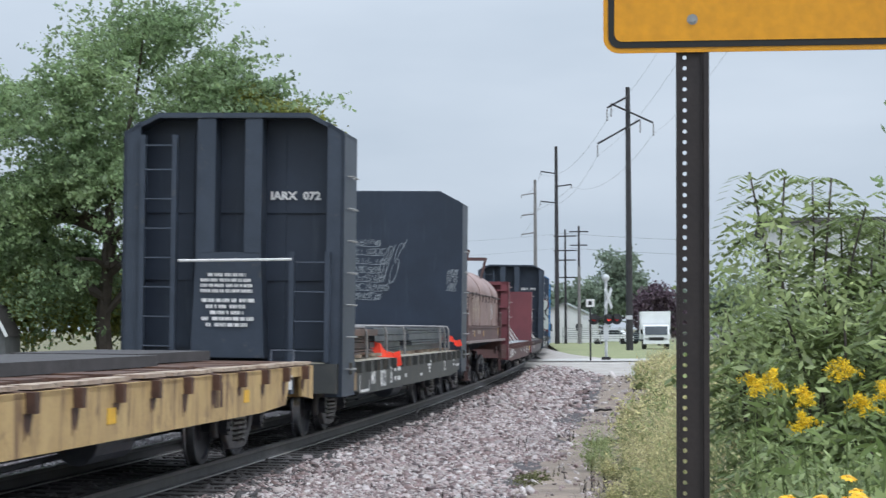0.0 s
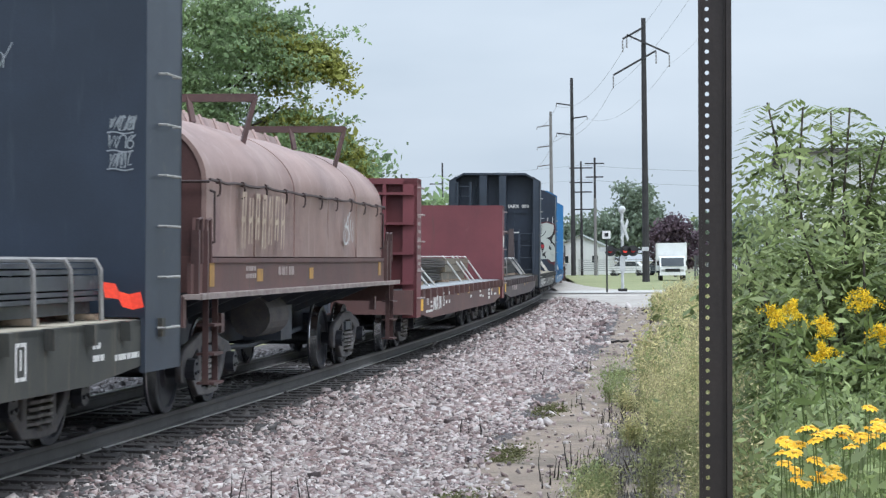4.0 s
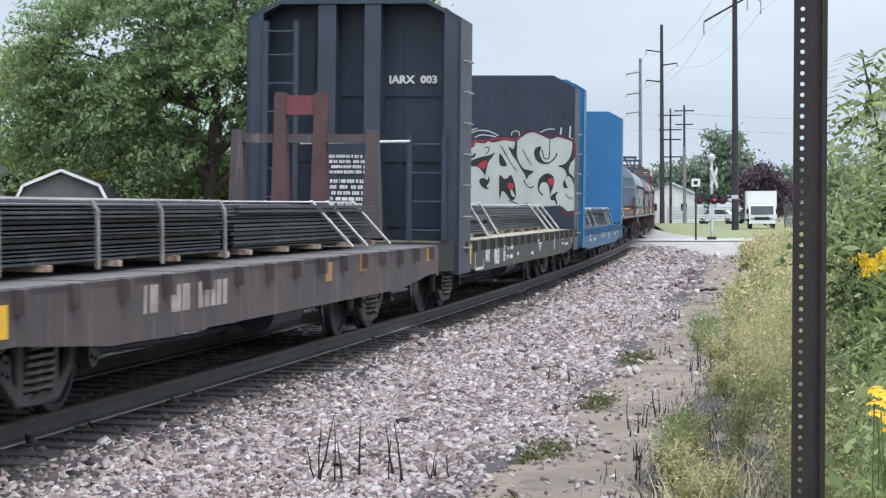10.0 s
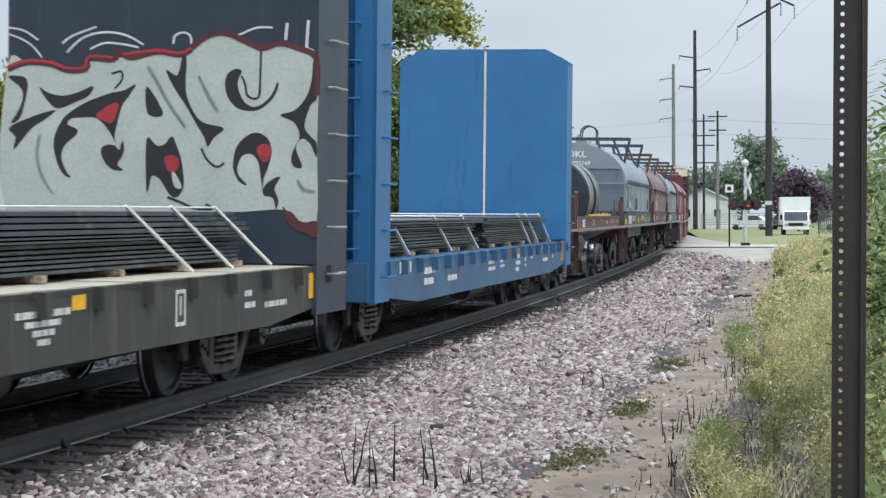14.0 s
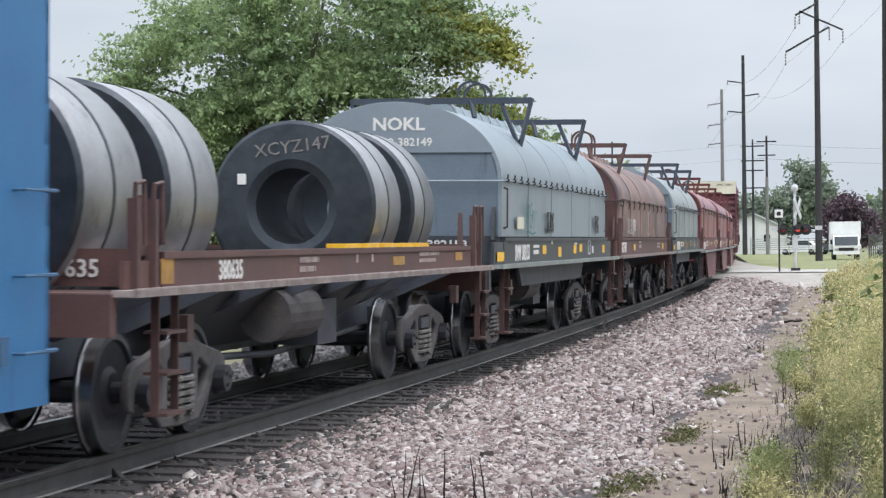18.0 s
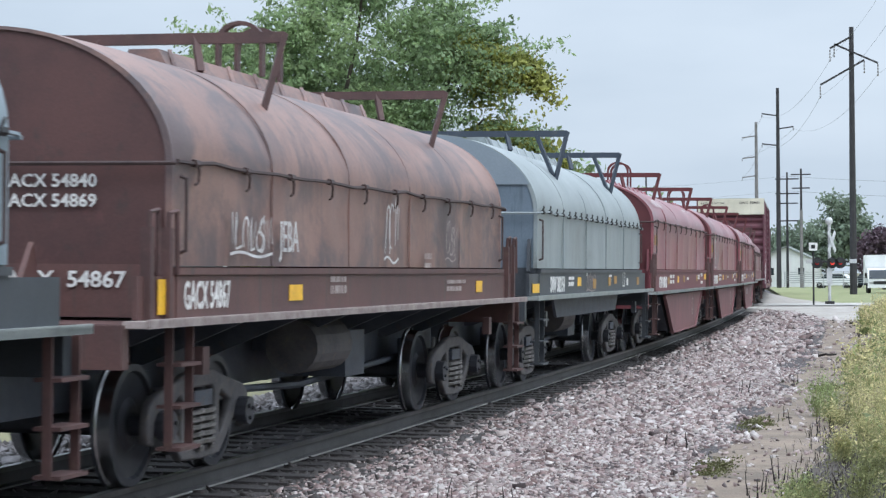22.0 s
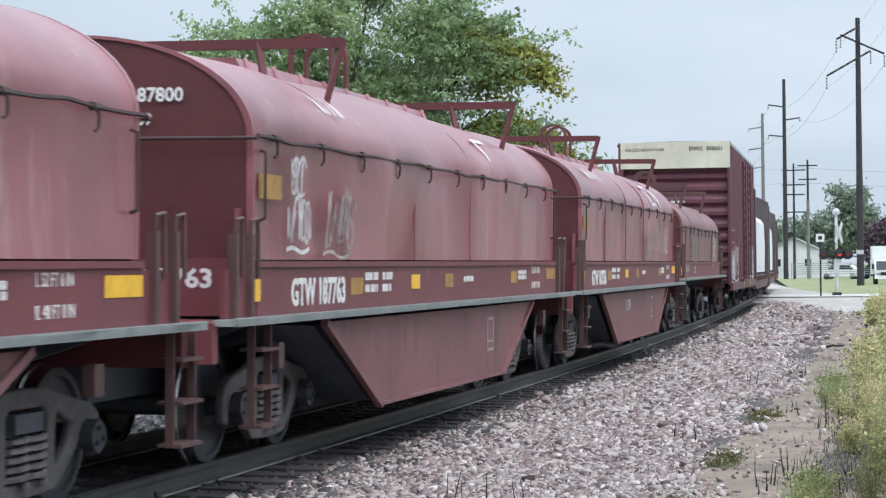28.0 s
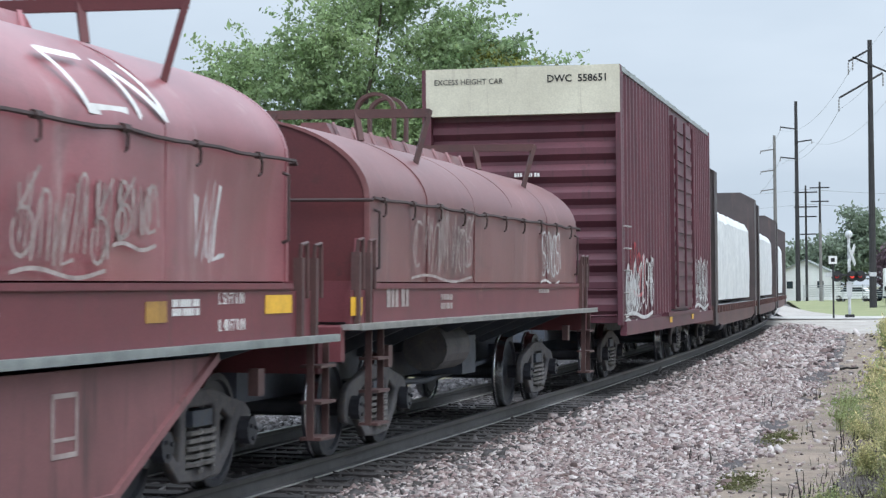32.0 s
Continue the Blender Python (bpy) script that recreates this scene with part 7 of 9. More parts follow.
# bulkhead cars with wrapped lumber
for k, (u0, u1) in enumerate(((266.9, 284.6), (286.0, 303.5), (304.9, 322.0))):
    ob, hl = bulkhead_flat("dark brown bulkhead flat car carrying white wrapped lumber", u0, u1, M["lumber_end"], M["lumber_end"], M["brown"], 4.35 + 0.1 * (k == 0), 1.55, 0.9, 0.42, lean=0.9)
    ld = thing("wrapped_lumber", "white wrapped lumber packs on a bulkhead flat car", "lumber load", None, "wrapped lumber loads")
    for i in range(3):
        bm = bmesh.new()
        L = (2 * hl - 2.2) / 3
        y = -hl + 1.1 + i * L
        sec = [(1.38, 1.2), (1.40, 2.2), (1.37, 3.2), (1.25, 3.42), (0.9, 3.52), (0, 3.56), (-0.9, 3.52), (-1.25, 3.42), (-1.37, 3.2), (-1.40, 2.2), (-1.38, 1.2)]
        rings = []
        for j in range(15):
            f = j / 14
            k = 1 - 0.06 * max(0, abs(2 * f - 1) - 0.86) / 0.14 + 0.012 * math.sin(j * 2.4 + i)
            rings.append([bm.verts.new((x * k, y + 0.03 + (L - 0.06) * f, 1.2 + (z - 1.2) * k)) for x, z in sec])
        for a, b in zip(rings, rings[1:]):
            for q in range(len(sec) - 1):
                bm.faces.new((a[q], a[q + 1], b[q + 1], b[q]))
        bm.faces.new(rings[0])
        bm.faces.new(rings[-1][::-1])
        part("lumber_pack", bm, M["wrap"], ld)
    MOVING.append((ld, (u0 + u1) / 2, (u1 - u0) / 2 - 2.3, 0.9))


# ---------------------------------------------------------------- ground
def strip(name, cols, s0, s1, material, label, step=1.0, rough=0.0, seed=0.0, category="", kind="structure"):
    """A ribbon along the track through columns of (offset, height), slightly uneven."""
    verts, faces = [], []
    m = len(cols)
    n = int((s1 - s0) / step) + 1
    for i in range(n):
        s = s0 + i * step
        for j, (w, z) in enumerate(cols):
            q = noise.noise(Vector((s * 0.7 + seed, w * 1.3, seed)))
            dz = rough * q if 0 < j < m - 1 else 0
            dw = (0.18 * noise.noise(Vector((s * 0.35, w * 3 + seed, 2.0))) if j in (0, m - 1) and rough else 0)
            verts.append(beside(s, w + dw, z + dz))
        if i:
            a, b = (i - 1) * m, i * m
            faces += [(a + j, a + j + 1, b + j + 1, b + j) for j in range(m - 1)]
    return tagged(sheet(name, verts, faces, material), label, category or name.replace("_", " "), kind=kind)


GROUND_Z = -0.43
plane_v = [(-900, -200, GROUND_Z - 0.04), (900, -200, GROUND_Z - 0.04), (900, 2600, GROUND_Z - 0.04), (-900, 2600, GROUND_Z - 0.04)]
tagged(sheet("ground", plane_v, [(0, 1, 2, 3)], M["soil"]), "wide ground of short green and brown grass", "ground", kind="structure")
ballast = strip("ballast", [(-3.4, -0.37), (-2.2, -0.2), (-1.2, -0.19), (0, -0.19), (1.2, -0.19), (1.75, -0.19)], -10, 210, M["gap_shaded_bed"], "crushed-stone ballast under the track, gap shade put into its bed colour", 1.5)
shoulder = strip("ballast_shoulder", [(1.75, -0.19), (2.3, -0.21), (2.9, -0.24), (3.5, -0.28), (4.0, -0.31), (4.5, -0.345)], 4, 96, M["gap_shaded_bed"], "sloping shoulder of crushed stone, gap shade put into its bed colour", 0.5, 0.03, 3.0)
strip("burnt_soil", [(5.25, -0.336), (5.5, -0.322), (5.9, -0.318), (6.3, -0.334), (6.6, -0.352)], 4, 46, M["char_soil"], "strip of dark burnt soil at the foot of the weeds", 0.35, 0.03, 5.0)
path = strip("path", [(4.15, -0.332), (4.6, -0.325), (5.0, -0.33), (5.4, -0.33), (5.8, -0.33), (6.3, -0.345), (7.2, -0.37)], 4, 96, M["dirt"], "trodden sandy dirt path beside the ballast", 0.5, 0.025, 9.0)

# rails on ties
for w in (-0.755, 0.755):
    rl = thing("rail", "worn steel rail with a rusty side", "rail", None, "two rails of the track")
    # rail_foot is a pale strip painted as the light its edge catches
    for nm, prof, mt in (("rail_web", [(-0.07, -0.172), (0.07, -0.172), (0.07, -0.16), (0.012, -0.14), (0.012, -0.04), (-0.012, -0.04), (-0.012, -0.14), (-0.07, -0.16)], "rail"), ("rail_crown", [(-0.036, -0.042), (0.036, -0.042), (0.036, -0.006), (0.03, 0.0), (-0.03, 0.0), (-0.036, -0.006)], "rail_head"), ("rail_foot", [(0.062, -0.162), (0.074, -0.166), (0.074, -0.156), (0.062, -0.153)], "strap")):
        verts, faces = [], []
        n = len(prof)
        for i, s in enumerate(np.arange(-10, 205, 1.5)):
            verts += [beside(s, w + a, b) for a, b in prof]
            if i:
                for k in range(n):
                    faces.append(((i - 1) * n + k, (i - 1) * n + (k + 1) % n, i * n + (k + 1) % n, i * n + k))
        ob = sheet(nm, verts, faces, M[mt])
        ob.parent = rl
        if nm == "rail_foot":
            tagged(ob, "pale edge of the rail foot, its glint put into the colour")
bm = bmesh.new()
box(bm, -1.36, 1.36, -0.115, 0.115, -0.36, -0.168)
bevelled(bm, 0.015)
tie_me = mesh_of(bm, "tie", M["tie"])
bm = bmesh.new()
box(bm, -0.12, 0.12, -0.09, 0.09, -0.176, -0.158)
plate_me = mesh_of(bm, "tie_plate", M["rail"])
for i in range(150):
    s = 6.0 + 0.53 * i
    x, y, h = centre(s)
    t = new("tie", tie_me)
    t.parent = ballast
    t.matrix_basis = Matrix.Translation((x + 0.16 * math.sin(i * 2.4) + 0.08 * math.sin(i * 5.1), y, 0)) @ Matrix.Rotation(h + 0.02 * math.sin(i * 3.3), 4, "Z") @ Matrix.Rotation(-CANT, 4, "Y")

# crossing road and its far side
RY = 100.0
tagged(sheet("road", [(-70, RY + 2, -0.03), (60, RY - 4.5, -0.03), (60, RY + 3.5, -0.03), (-70, RY + 10, -0.03)], [(0, 1, 2, 3)], M["concrete"]), "pale concrete road that crosses the track", "road", kind="structure")
tagged(sheet("road_apron", [(-12.0, 88, -0.26), (-6.2, 84, -0.40), (7.0, 82, -0.46), (22.0, RY - 1.6, -0.028), (-16.0, RY + 0.6, -0.05)], [(0, 1, 2, 3, 4)], M["gravel_lane"]), "gravel apron before the crossing", "apron", kind="structure")
tagged(sheet("far_road", [(-9.6, RY + 4, -0.05), (-5.8, RY + 4, -0.05), (-7.6, 113, -0.05), (-10.0, 126, -0.045), (-14.5, 160, -0.04), (-18.5, 190, -0.04), (-21.0, 190, -0.04), (-15.5, 150, -0.04), (-12.0, 124, -0.045)], [tuple(range(9))], M["gravel_lane"]), "pale gravel lane beside the track beyond the crossing", "road", kind="structure")
tagged(sheet("verge", [(-8.2, RY + 5.0, -0.10), (40, RY + 3.5, -0.10), (60, 260, -0.06), (-24, 260, -0.06)], [(0, 1, 2, 3)], M["ripe_grass"]), "mown green verge beyond the crossing", "verge", kind="structure")

# crushed stones
RNG = np.random.default_rng(7)


def stone_shapes(k):
    """Angular chips: skewed blocks with one end narrower."""
    base = np.array([(x, y, z) for x in (-1, 1) for y in (-1, 1) for z in (-1, 1)], float) * 0.72
    quad = np.array([(0, 1, 3, 2), (4, 6, 7, 5), (0, 4, 5, 1), (2, 3, 7, 6), (1, 5, 7, 3)])      # the underside lies in the bed
    out = []
    for _ in range(k):
        v = base * RNG.uniform(0.8, 1.3, (1, 3)) * np.array((1.15, 0.9, 0.85)) + RNG.uniform(-0.3, 0.3, (8, 3))
        v[4:] *= RNG.uniform(0.55, 0.95)
        out.append(v)
    return out, quad


SHAPES, STONE_QUAD = stone_shapes(18)


def stones(name, count, s_rng, w_rng, size, material, label, parent=None, z_of=None, lift=0.38):
    """Scattered stones joined in one mesh."""
    s = RNG.uniform(*s_rng, count)
    w = RNG.uniform(*w_rng, count)
    if w_rng[0] > 1.25 and w_rng[1] > 4.5:         # the inner edge thins out towards the oily strip
        keep = RNG.uniform(0, 1, count) < np.clip((w - 1.22 - 0.12 * np.sin(s * 2.1) - 0.08 * np.sin(s * 5.3)) * 2.2, 0, 1)
        s, w = s[keep], w[keep]
        count = len(s)
    if w_rng[1] > 4.5:         # the outer edge frays into the dirt
        lim = 3.9 + 0.32 * np.sin(s * 0.62) * np.sin(s * 0.23 + 1) + 0.2 * np.sin(s * 1.9) + np.interp(s, (30, 46, 90), (0, -0.30, -0.40))
        keep = RNG.uniform(0, 1, count) < np.clip(1.15 - 1.6 * (w - lim + 0.2), 0.03, 1)
        s, w = s[keep], w[keep]
        count = len(s)
    xx, yy, hh = np.interp(s, ARC, LINE_X), np.interp(s, ARC, LINE_Y), np.interp(s, ARC, HEADING)
    px, py = xx + w * np.cos(hh), yy + w * np.sin(hh)
    z = np.interp(w, (-3.4, -2.2, 1.75, 2.9, 4.2, 4.6, 6.5), (-0.37, -0.2, -0.19, -0.24, -0.325, -0.325, -0.34)) + w * math.sin(CANT)
    r = size * RNG.lognormal(0, 0.30, count)
    ang = RNG.uniform(0, 6.28, count)
    tilt = RNG.normal(0, 0.32, (count, 2))
    base = np.stack(SHAPES)[RNG.integers(0, len(SHAPES), count)]
    flat = RNG.uniform(0.5, 0.85, count)
    v = base * r[:, None, None]
    v[:, :, 2] *= flat[:, None]
    v[:, :, 2] += v[:, :, 0] * tilt[:, :1] + v[:, :, 1] * tilt[:, 1:]
    c, sn = np.cos(ang)[:, None], np.sin(ang)[:, None]
    x2, y2 = v[:, :, 0] * c - v[:, :, 1] * sn, v[:, :, 0] * sn + v[:, :, 1] * c
    v = np.stack([x2 + px[:, None], y2 + py[:, None], v[:, :, 2] + (z + r * flat * lift)[:, None]], -1)
    q = (STONE_QUAD[None] + 8 * np.arange(count)[:, None, None]).reshape(-1, 4)
    ob = new(name, big_mesh(name, v.reshape(-1, 3), q, material))
    return tagged(ob, label, "crushed stone", kind="stuff")


stones("crushed_stones", 54000, (8, 24), (1.33, 5.6), 0.0215, M["stone"], "angular pinkish grey crushed stones of the shoulder")
stones("crushed_stones", 40000, (24, 46), (1.33, 5.6), 0.0275, M["stone"], "angular pinkish grey crushed stones of the shoulder")
stones("crushed_stones", 20000, (46, 95), (1.3, 6.0), 0.051, M["stone"], "pinkish grey crushed stones farther along")
stones("dark_stones", 5200, (8, 62), (0.84, 1.75), 0.032, M["stone_dark"], "oily stones beside the rail, shadow put into their dark colour", lift=-0.2)
stones("dark_stones", 3000, (8, 62), (1.45, 2.0), 0.028, M["stone_dark"], "oily stones beside the rail, shadow put into their dark colour")
stones("dark_stones", 5000, (8, 60), (-1.7, 0.62), 0.036, M["stone_mid"], "oily dark stones between the rails", lift=-0.1)
stones("crushed_stones", 5000, (8, 40), (-3.4, -1.6), 0.040, M["stone_mid"], "grey stones beyond the rails", lift=0.0)
stones("path_stones", 2600, (8, 50), (4.4, 5.9), 0.012, M["path_grit"], "loose grit scattered on the dirt path", lift=0.5)
stones("pale_pebbles", 260, (8, 40), (4.2, 5.6), 0.026, M["stone"], "single stones strayed onto the dirt path", lift=0.3)
stones("soil_clods", 900, (30, 92), (5.05, 5.75), 0.075, M["char_soil"], "dark crusts of burnt soil along the weeds", lift=0.1)
# the nearest stones, one by one
STONE_MESHES = []
for sh in SHAPES:
    me = bpy.data.meshes.new("stone")
    me.from_pydata([tuple(v * 0.024 * np.array((1, 1, 0.62))) for v in sh], [], [tuple(t) for t in STONE_QUAD])
    me.materials.append(M["stone_one"])
    STONE_MESHES.append(me)
rs = random.Random(11)
for i in range(290):
    s, w = rs.uniform(9.0, 15.0), rs.uniform(2.0, 4.5)
    p = beside(s, w, np.interp(w, (1.75, 2.9, 4.5), (-0.19, -0.24, -0.345)) + 0.03)
    st = new("stone", STONE_MESHES[i % len(STONE_MESHES)])
    st.parent = shoulder
    st.matrix_basis = Matrix.Translation(p) @ Euler((rs.uniform(-0.4, 0.4), rs.uniform(-0.4, 0.4), rs.uniform(0, 6.3))).to_matrix().to_4x4()

# ---------------------------------------------------------------- plants
def leaf_cloud(centres, per, spread, size, seed, aspect=2.0, droop=0.0, flat=0.0):
    """Small leaf quads scattered about clump centres. Returns vertices and quads."""
    g = np.random.default_rng(seed)
    c = np.repeat(np.asarray(centres, float), per, 0)
    n = len(c)
    c = c + g.normal(0, 1, (n, 3)) * np.asarray(spread)
    a = g.normal(0, 1, (n, 3))
    a[:, 2] = a[:, 2] * (1 - flat) - droop
    a /= np.linalg.norm(a, axis=1, keepdims=True) + 1e-9
    b = g.normal(0, 1, (n, 3))
    b[:, 2] *= (1 - flat)
    b -= (b * a).sum(1, keepdims=True) * a
    b /= np.linalg.norm(b, axis=1, keepdims=True) + 1e-9
    L = size * g.lognormal(0, 0.3, n)[:, None]
    W = L / aspect
    v = np.stack([c - a * L * 0.5, c + b * W * 0.5, c + a * L * 0.5, c - b * W * 0.5], 1)
    return v.reshape(-1, 3), np.arange(4 * n).reshape(-1, 4)


def crown_centres(blobs, n, seed, shell=0.55):
    """Clump centres inside ellipsoids (x, y, z, rx, ry, rz), denser towards their skins, with noise gaps."""
    g = np.random.default_rng(seed)
    vol = np.array([b[3] * b[4] * b[5] for b in blobs]) ** 0.75
    out = []
    while len(out) < n:
        b = blobs[g.choice(len(blobs), p=vol / vol.sum())]
        d = g.normal(0, 1, 3)
        d /= np.linalg.norm(d)
        r = g.uniform(shell, 1.0) ** 0.6 * (1.18 if g.uniform() < 0.12 else 1.0)
        p = np.array(b[:3]) + d * r * np.array(b[3:])
        if noise.noise(Vector(p * 0.55)) + 0.5 * noise.noise(Vector(p * 1.7)) > 0.02:
            out.append(p)
    return np.array(out)


def limb(bm, a, b, r0, r1, bend, seed):
    rr = random.Random(seed)
    pts = [Vector(a).lerp(Vector(b), i / 5) + Vector((rr.uniform(-1, 1), rr.uniform(-1, 1), rr.uniform(-0.4, 0.4))) * bend * (0 if i in (0, 5) else 1) for i in range(6)]
    for i in range(5):
        tube(bm, pts[i], pts[i + 1], r0 + (r1 - r0) * i / 5, 7, r0 + (r1 - r0) * (i + 1) / 5)


def tree(name, label, base, height, trunk_r, blobs, clumps, per, spread, size, leaf_mat, seed, extra=None, branches=9, droop=0.2, feather=0.0):
    t = thing(name, label, "tree", Matrix.Translation(base))
    b0 = Vector(base)
    bm = bmesh.new()
    limb(bm, (0, 0, -0.1), (0.2, 0, height * 0.55), trunk_r, trunk_r * 0.5, 0.12, seed)
    part("trunk", bm, M["bark"], t)
    rr = random.Random(seed)
    for i in range(branches):
        bl = rr.choice(blobs)
        end = Vector(bl[:3]) + Vector((rr.uniform(-0.6, 0.6) * bl[3], rr.uniform(-0.6, 0.6) * bl[4], rr.uniform(-0.2, 0.6) * bl[5])) - b0
        bm = bmesh.new()
        limb(bm, (0.1, 0, height * rr.uniform(0.2, 0.5)), end, trunk_r * 0.42, 0.03, 0.35, seed + i)
        part("limb", bm, M["bark"], t)
    cen = crown_centres(blobs, clumps, seed)
    if feather:                # each clump is a short drooping spray that points outwards
        g = np.random.default_rng(seed + 70)
        mid = np.mean(np.array([b[:3] for b in blobs]), 0)
        d = cen - mid
        d[:, 2] *= 0.4
        d /= np.linalg.norm(d, axis=1, keepdims=True) + 1e-9
        d += g.normal(0, 0.35, d.shape)
        f = np.linspace(-0.5, 0.95, 10)[None, :, None]
        cen = (cen[:, None] + d[:, None] * f * feather + np.array((0, 0, -0.28)) * feather * f * f).reshape(-1, 3)
    v, q = leaf_cloud(cen - np.array(base), per, spread, size, seed, droop=droop)
    ob = new("crown", big_mesh("crown", v, q, leaf_mat))
    ob.parent = t
    if extra:
        eb, ec, em = extra
        v, q = leaf_cloud(crown_centres(eb, ec, seed + 50) - np.array(base), 24, (0.20, 0.20, 0.13), 0.16, seed + 9, droop=droop)
        ob = new("crown", big_mesh("crown", v, q, em))
        ob.parent = t
        tagged(ob, "sunlit yellow-green leaves")
    return t


def at_angle(az, dist, z=0.0):
    a = radians(az)
    return (dist * math.tan(a), dist, z)


# the big locust behind the train, with its yellow-green lobe
D = 62.0
bx_ = lambda az, el, rx, rz: (*at_angle(az, D, EYE_Z + D * math.tan(radians(el))), rx, rx * 0.9, rz)
blobs = [bx_(-16.4, 6.6, 3.2, 2.3), bx_(-18.4, 5.6, 3.0, 2.2), bx_(-14.4, 5.6, 2.6, 2.0), bx_(-13.1, 5.6, 1.4, 1.3), bx_(-20.0, 4.6, 2.2, 2.0), bx_(-16.4, 3.8, 3.6, 1.9), bx_(-13.6, 3.4, 2.6, 1.9), bx_(-19.2, 3.2, 2.6, 1.7), bx_(-15.8, 8.0, 1.7, 1.0), bx_(-21.2, 4.2, 1.3, 1.2), bx_(-18.6, 1.9, 2.6, 1.3), bx_(-15.2, 1.9, 2.4, 1.3), bx_(-21.0, 2.4, 1.8, 1.3)]
tree("locust_tree", "large dark green locust tree with feathery leaves behind the track", at_angle(-17.3, D, GROUND_Z), 10.5, 0.30, blobs, 1800, 8, (0.15, 0.15, 0.07), 0.145, M["leaf"], 3,
     ([bx_(-12.0, 4.4, 1.3, 1.5), bx_(-12.4, 3.0, 1.6, 1.5), bx_(-11.7, 2.4, 1.1, 1.2), bx_(-13.2, 6.2, 0.9, 0.6), bx_(-12.3, 5.4, 1.0, 0.9)], 2000, M["leaf_light"]), 14, 0.2, 1.15)
D = 68.0
blobs = [bx_(-22.8, 2.6, 2.2, 2.0), bx_(-24.4, 2.4, 2.4, 2.0), bx_(-21.6, 1.6, 2.0, 1.6), bx_(-26, 2.0, 2.6, 2.0)]
tree("young_tree", "lighter green young tree beside the shed", at_angle(-23.4, D, GROUND_Z), 4.5, 0.14, blobs, 420, 24, (0.4, 0.4, 0.28), 0.28, M["leaf_light"], 5)
D = 66.0
blobs = [bx_(-10.6 - 1.15 * i, 0.9 + 0.35 * math.sin(i * 2.1), 1.5, 1.1 + 0.3 * math.cos(i * 1.7)) for i in range(13)]
v, q = leaf_cloud(crown_centres(blobs, 900, 8, 0.2), 22, (0.38, 0.38, 0.26), 0.26, 8)
tagged(new("hedge_row", big_mesh("hedge_row", v, q, M["leaf_light"])), "bright green undergrowth below the trees", "bushes", kind="stuff")
D = 84.0
blobs = [bx_(-9.4 - 1.5 * i, 1.2 + 0.5 * math.sin(i * 1.3), 2.6, 2.0) for i in range(12)]
v, q = leaf_cloud(crown_centres(blobs, 800, 9, 0.2), 20, (0.5, 0.5, 0.3), 0.34, 9)
tagged(new("far_thicket", big_mesh("far_thicket", v, q, M["leaf"])), "dark green thicket behind the yards", "bushes", kind="stuff")

# trees beyond the crossing
D = 235.0
blobs = [bx_(-3.55, 0.85, 3.4, 2.6), bx_(-4.5, 0.6, 3.2, 2.4), bx_(-3.0, 1.0, 2.2, 2.4), bx_(-3.1, 1.8, 1.5, 1.3), bx_(-5.0, 0.35, 2.4, 2.0), bx_(-3.35, 2.0, 1.0, 0.8)]
tree("far_tree", "rounded green tree beyond the crossing, greyed by haze in its colour", at_angle(-3.6, D, -0.1), 7, 0.3, blobs, 520, 22, (0.6, 0.6, 0.45), 0.5, M["leaf_far"], 13)
D = 190.0
tree("purple_tree", "dark purple-leaved tree beside the truck", at_angle(-2.1, D, -0.1), 4, 0.16, [bx_(-2.1, 0.35, 2.3, 1.7), bx_(-1.7, 0.25, 1.8, 1.4), bx_(-2.3, 0.8, 1.4, 1.0)], 260, 20, (0.4, 0.4, 0.3), 0.38, M["leaf_purple"], 15)
D = 245.0
blobs = [bx_(-1.2 + 1.1 * i, 0.55 + 0.25 * math.sin(i * 2.3), 3.2, 2.6) for i in range(8)] + [bx_(-5.6 - 0.9 * i, 0.25 + 0.1 * math.sin(i * 2.0), 2.4, 1.4) for i in range(5)]
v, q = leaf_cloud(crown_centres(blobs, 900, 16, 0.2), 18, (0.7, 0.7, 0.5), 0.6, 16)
tagged(new("far_treeline", big_mesh("far_treeline", v, q, M["leaf_far"])), "green line of trees far beyond the crossing, haze put into its colour", "trees", kind="stuff")
D = 46.0
blobs = [bx_(7.0, 5.0, 1.4, 1.3), bx_(7.0, 3.4, 1.8, 1.3), bx_(7.1, 6.4, 0.9, 1.0), bx_(6.8, 1.8, 2.0, 1.2)]
tree("side_tree", "dark green tree with open boughs beside the pole", at_angle(7.1, D, GROUND_Z), 6, 0.16, blobs, 420, 24, (0.35, 0.35, 0.2), 0.22, M["leaf"], 18)


# weeds and shrubs to the right of the path
def blades(n, xy, h, width, seed, lean=0.35, z0=GROUND_Z):
    """Bent grass blades: two quads each, in numpy. xy: n x 2."""
    g = np.random.default_rng(seed)
    hh = h * g.lognormal(0, 0.25, n)
    az = g.uniform(0, 6.283, n)
    d = np.stack([np.cos(az), np.sin(az)], 1)
    bend = hh * g.uniform(0.05, lean, n)
    side = np.stack([-d[:, 1], d[:, 0]], 1) * (width * g.lognormal(0, 0.2, n))[:, None] * 0.5
    p0 = np.c_[xy, np.full(n, z0)]
    p1 = np.c_[xy + d * bend[:, None] * 0.35, z0 + hh * 0.6]
    p2 = np.c_[xy + d * bend[:, None], z0 + hh]
    s3 = np.c_[side, np.zeros(n)]
    v = np.stack([p0 - s3, p0 + s3, p1 + s3 * 0.8, p1 - s3 * 0.8, p2 + s3 * 0.15, p2 - s3 * 0.15], 1)
    k = 6 * np.arange(n)[:, None]
    q = np.concatenate([k + np.array([0, 1, 2, 3]), k + np.array([3, 2, 4, 5])])
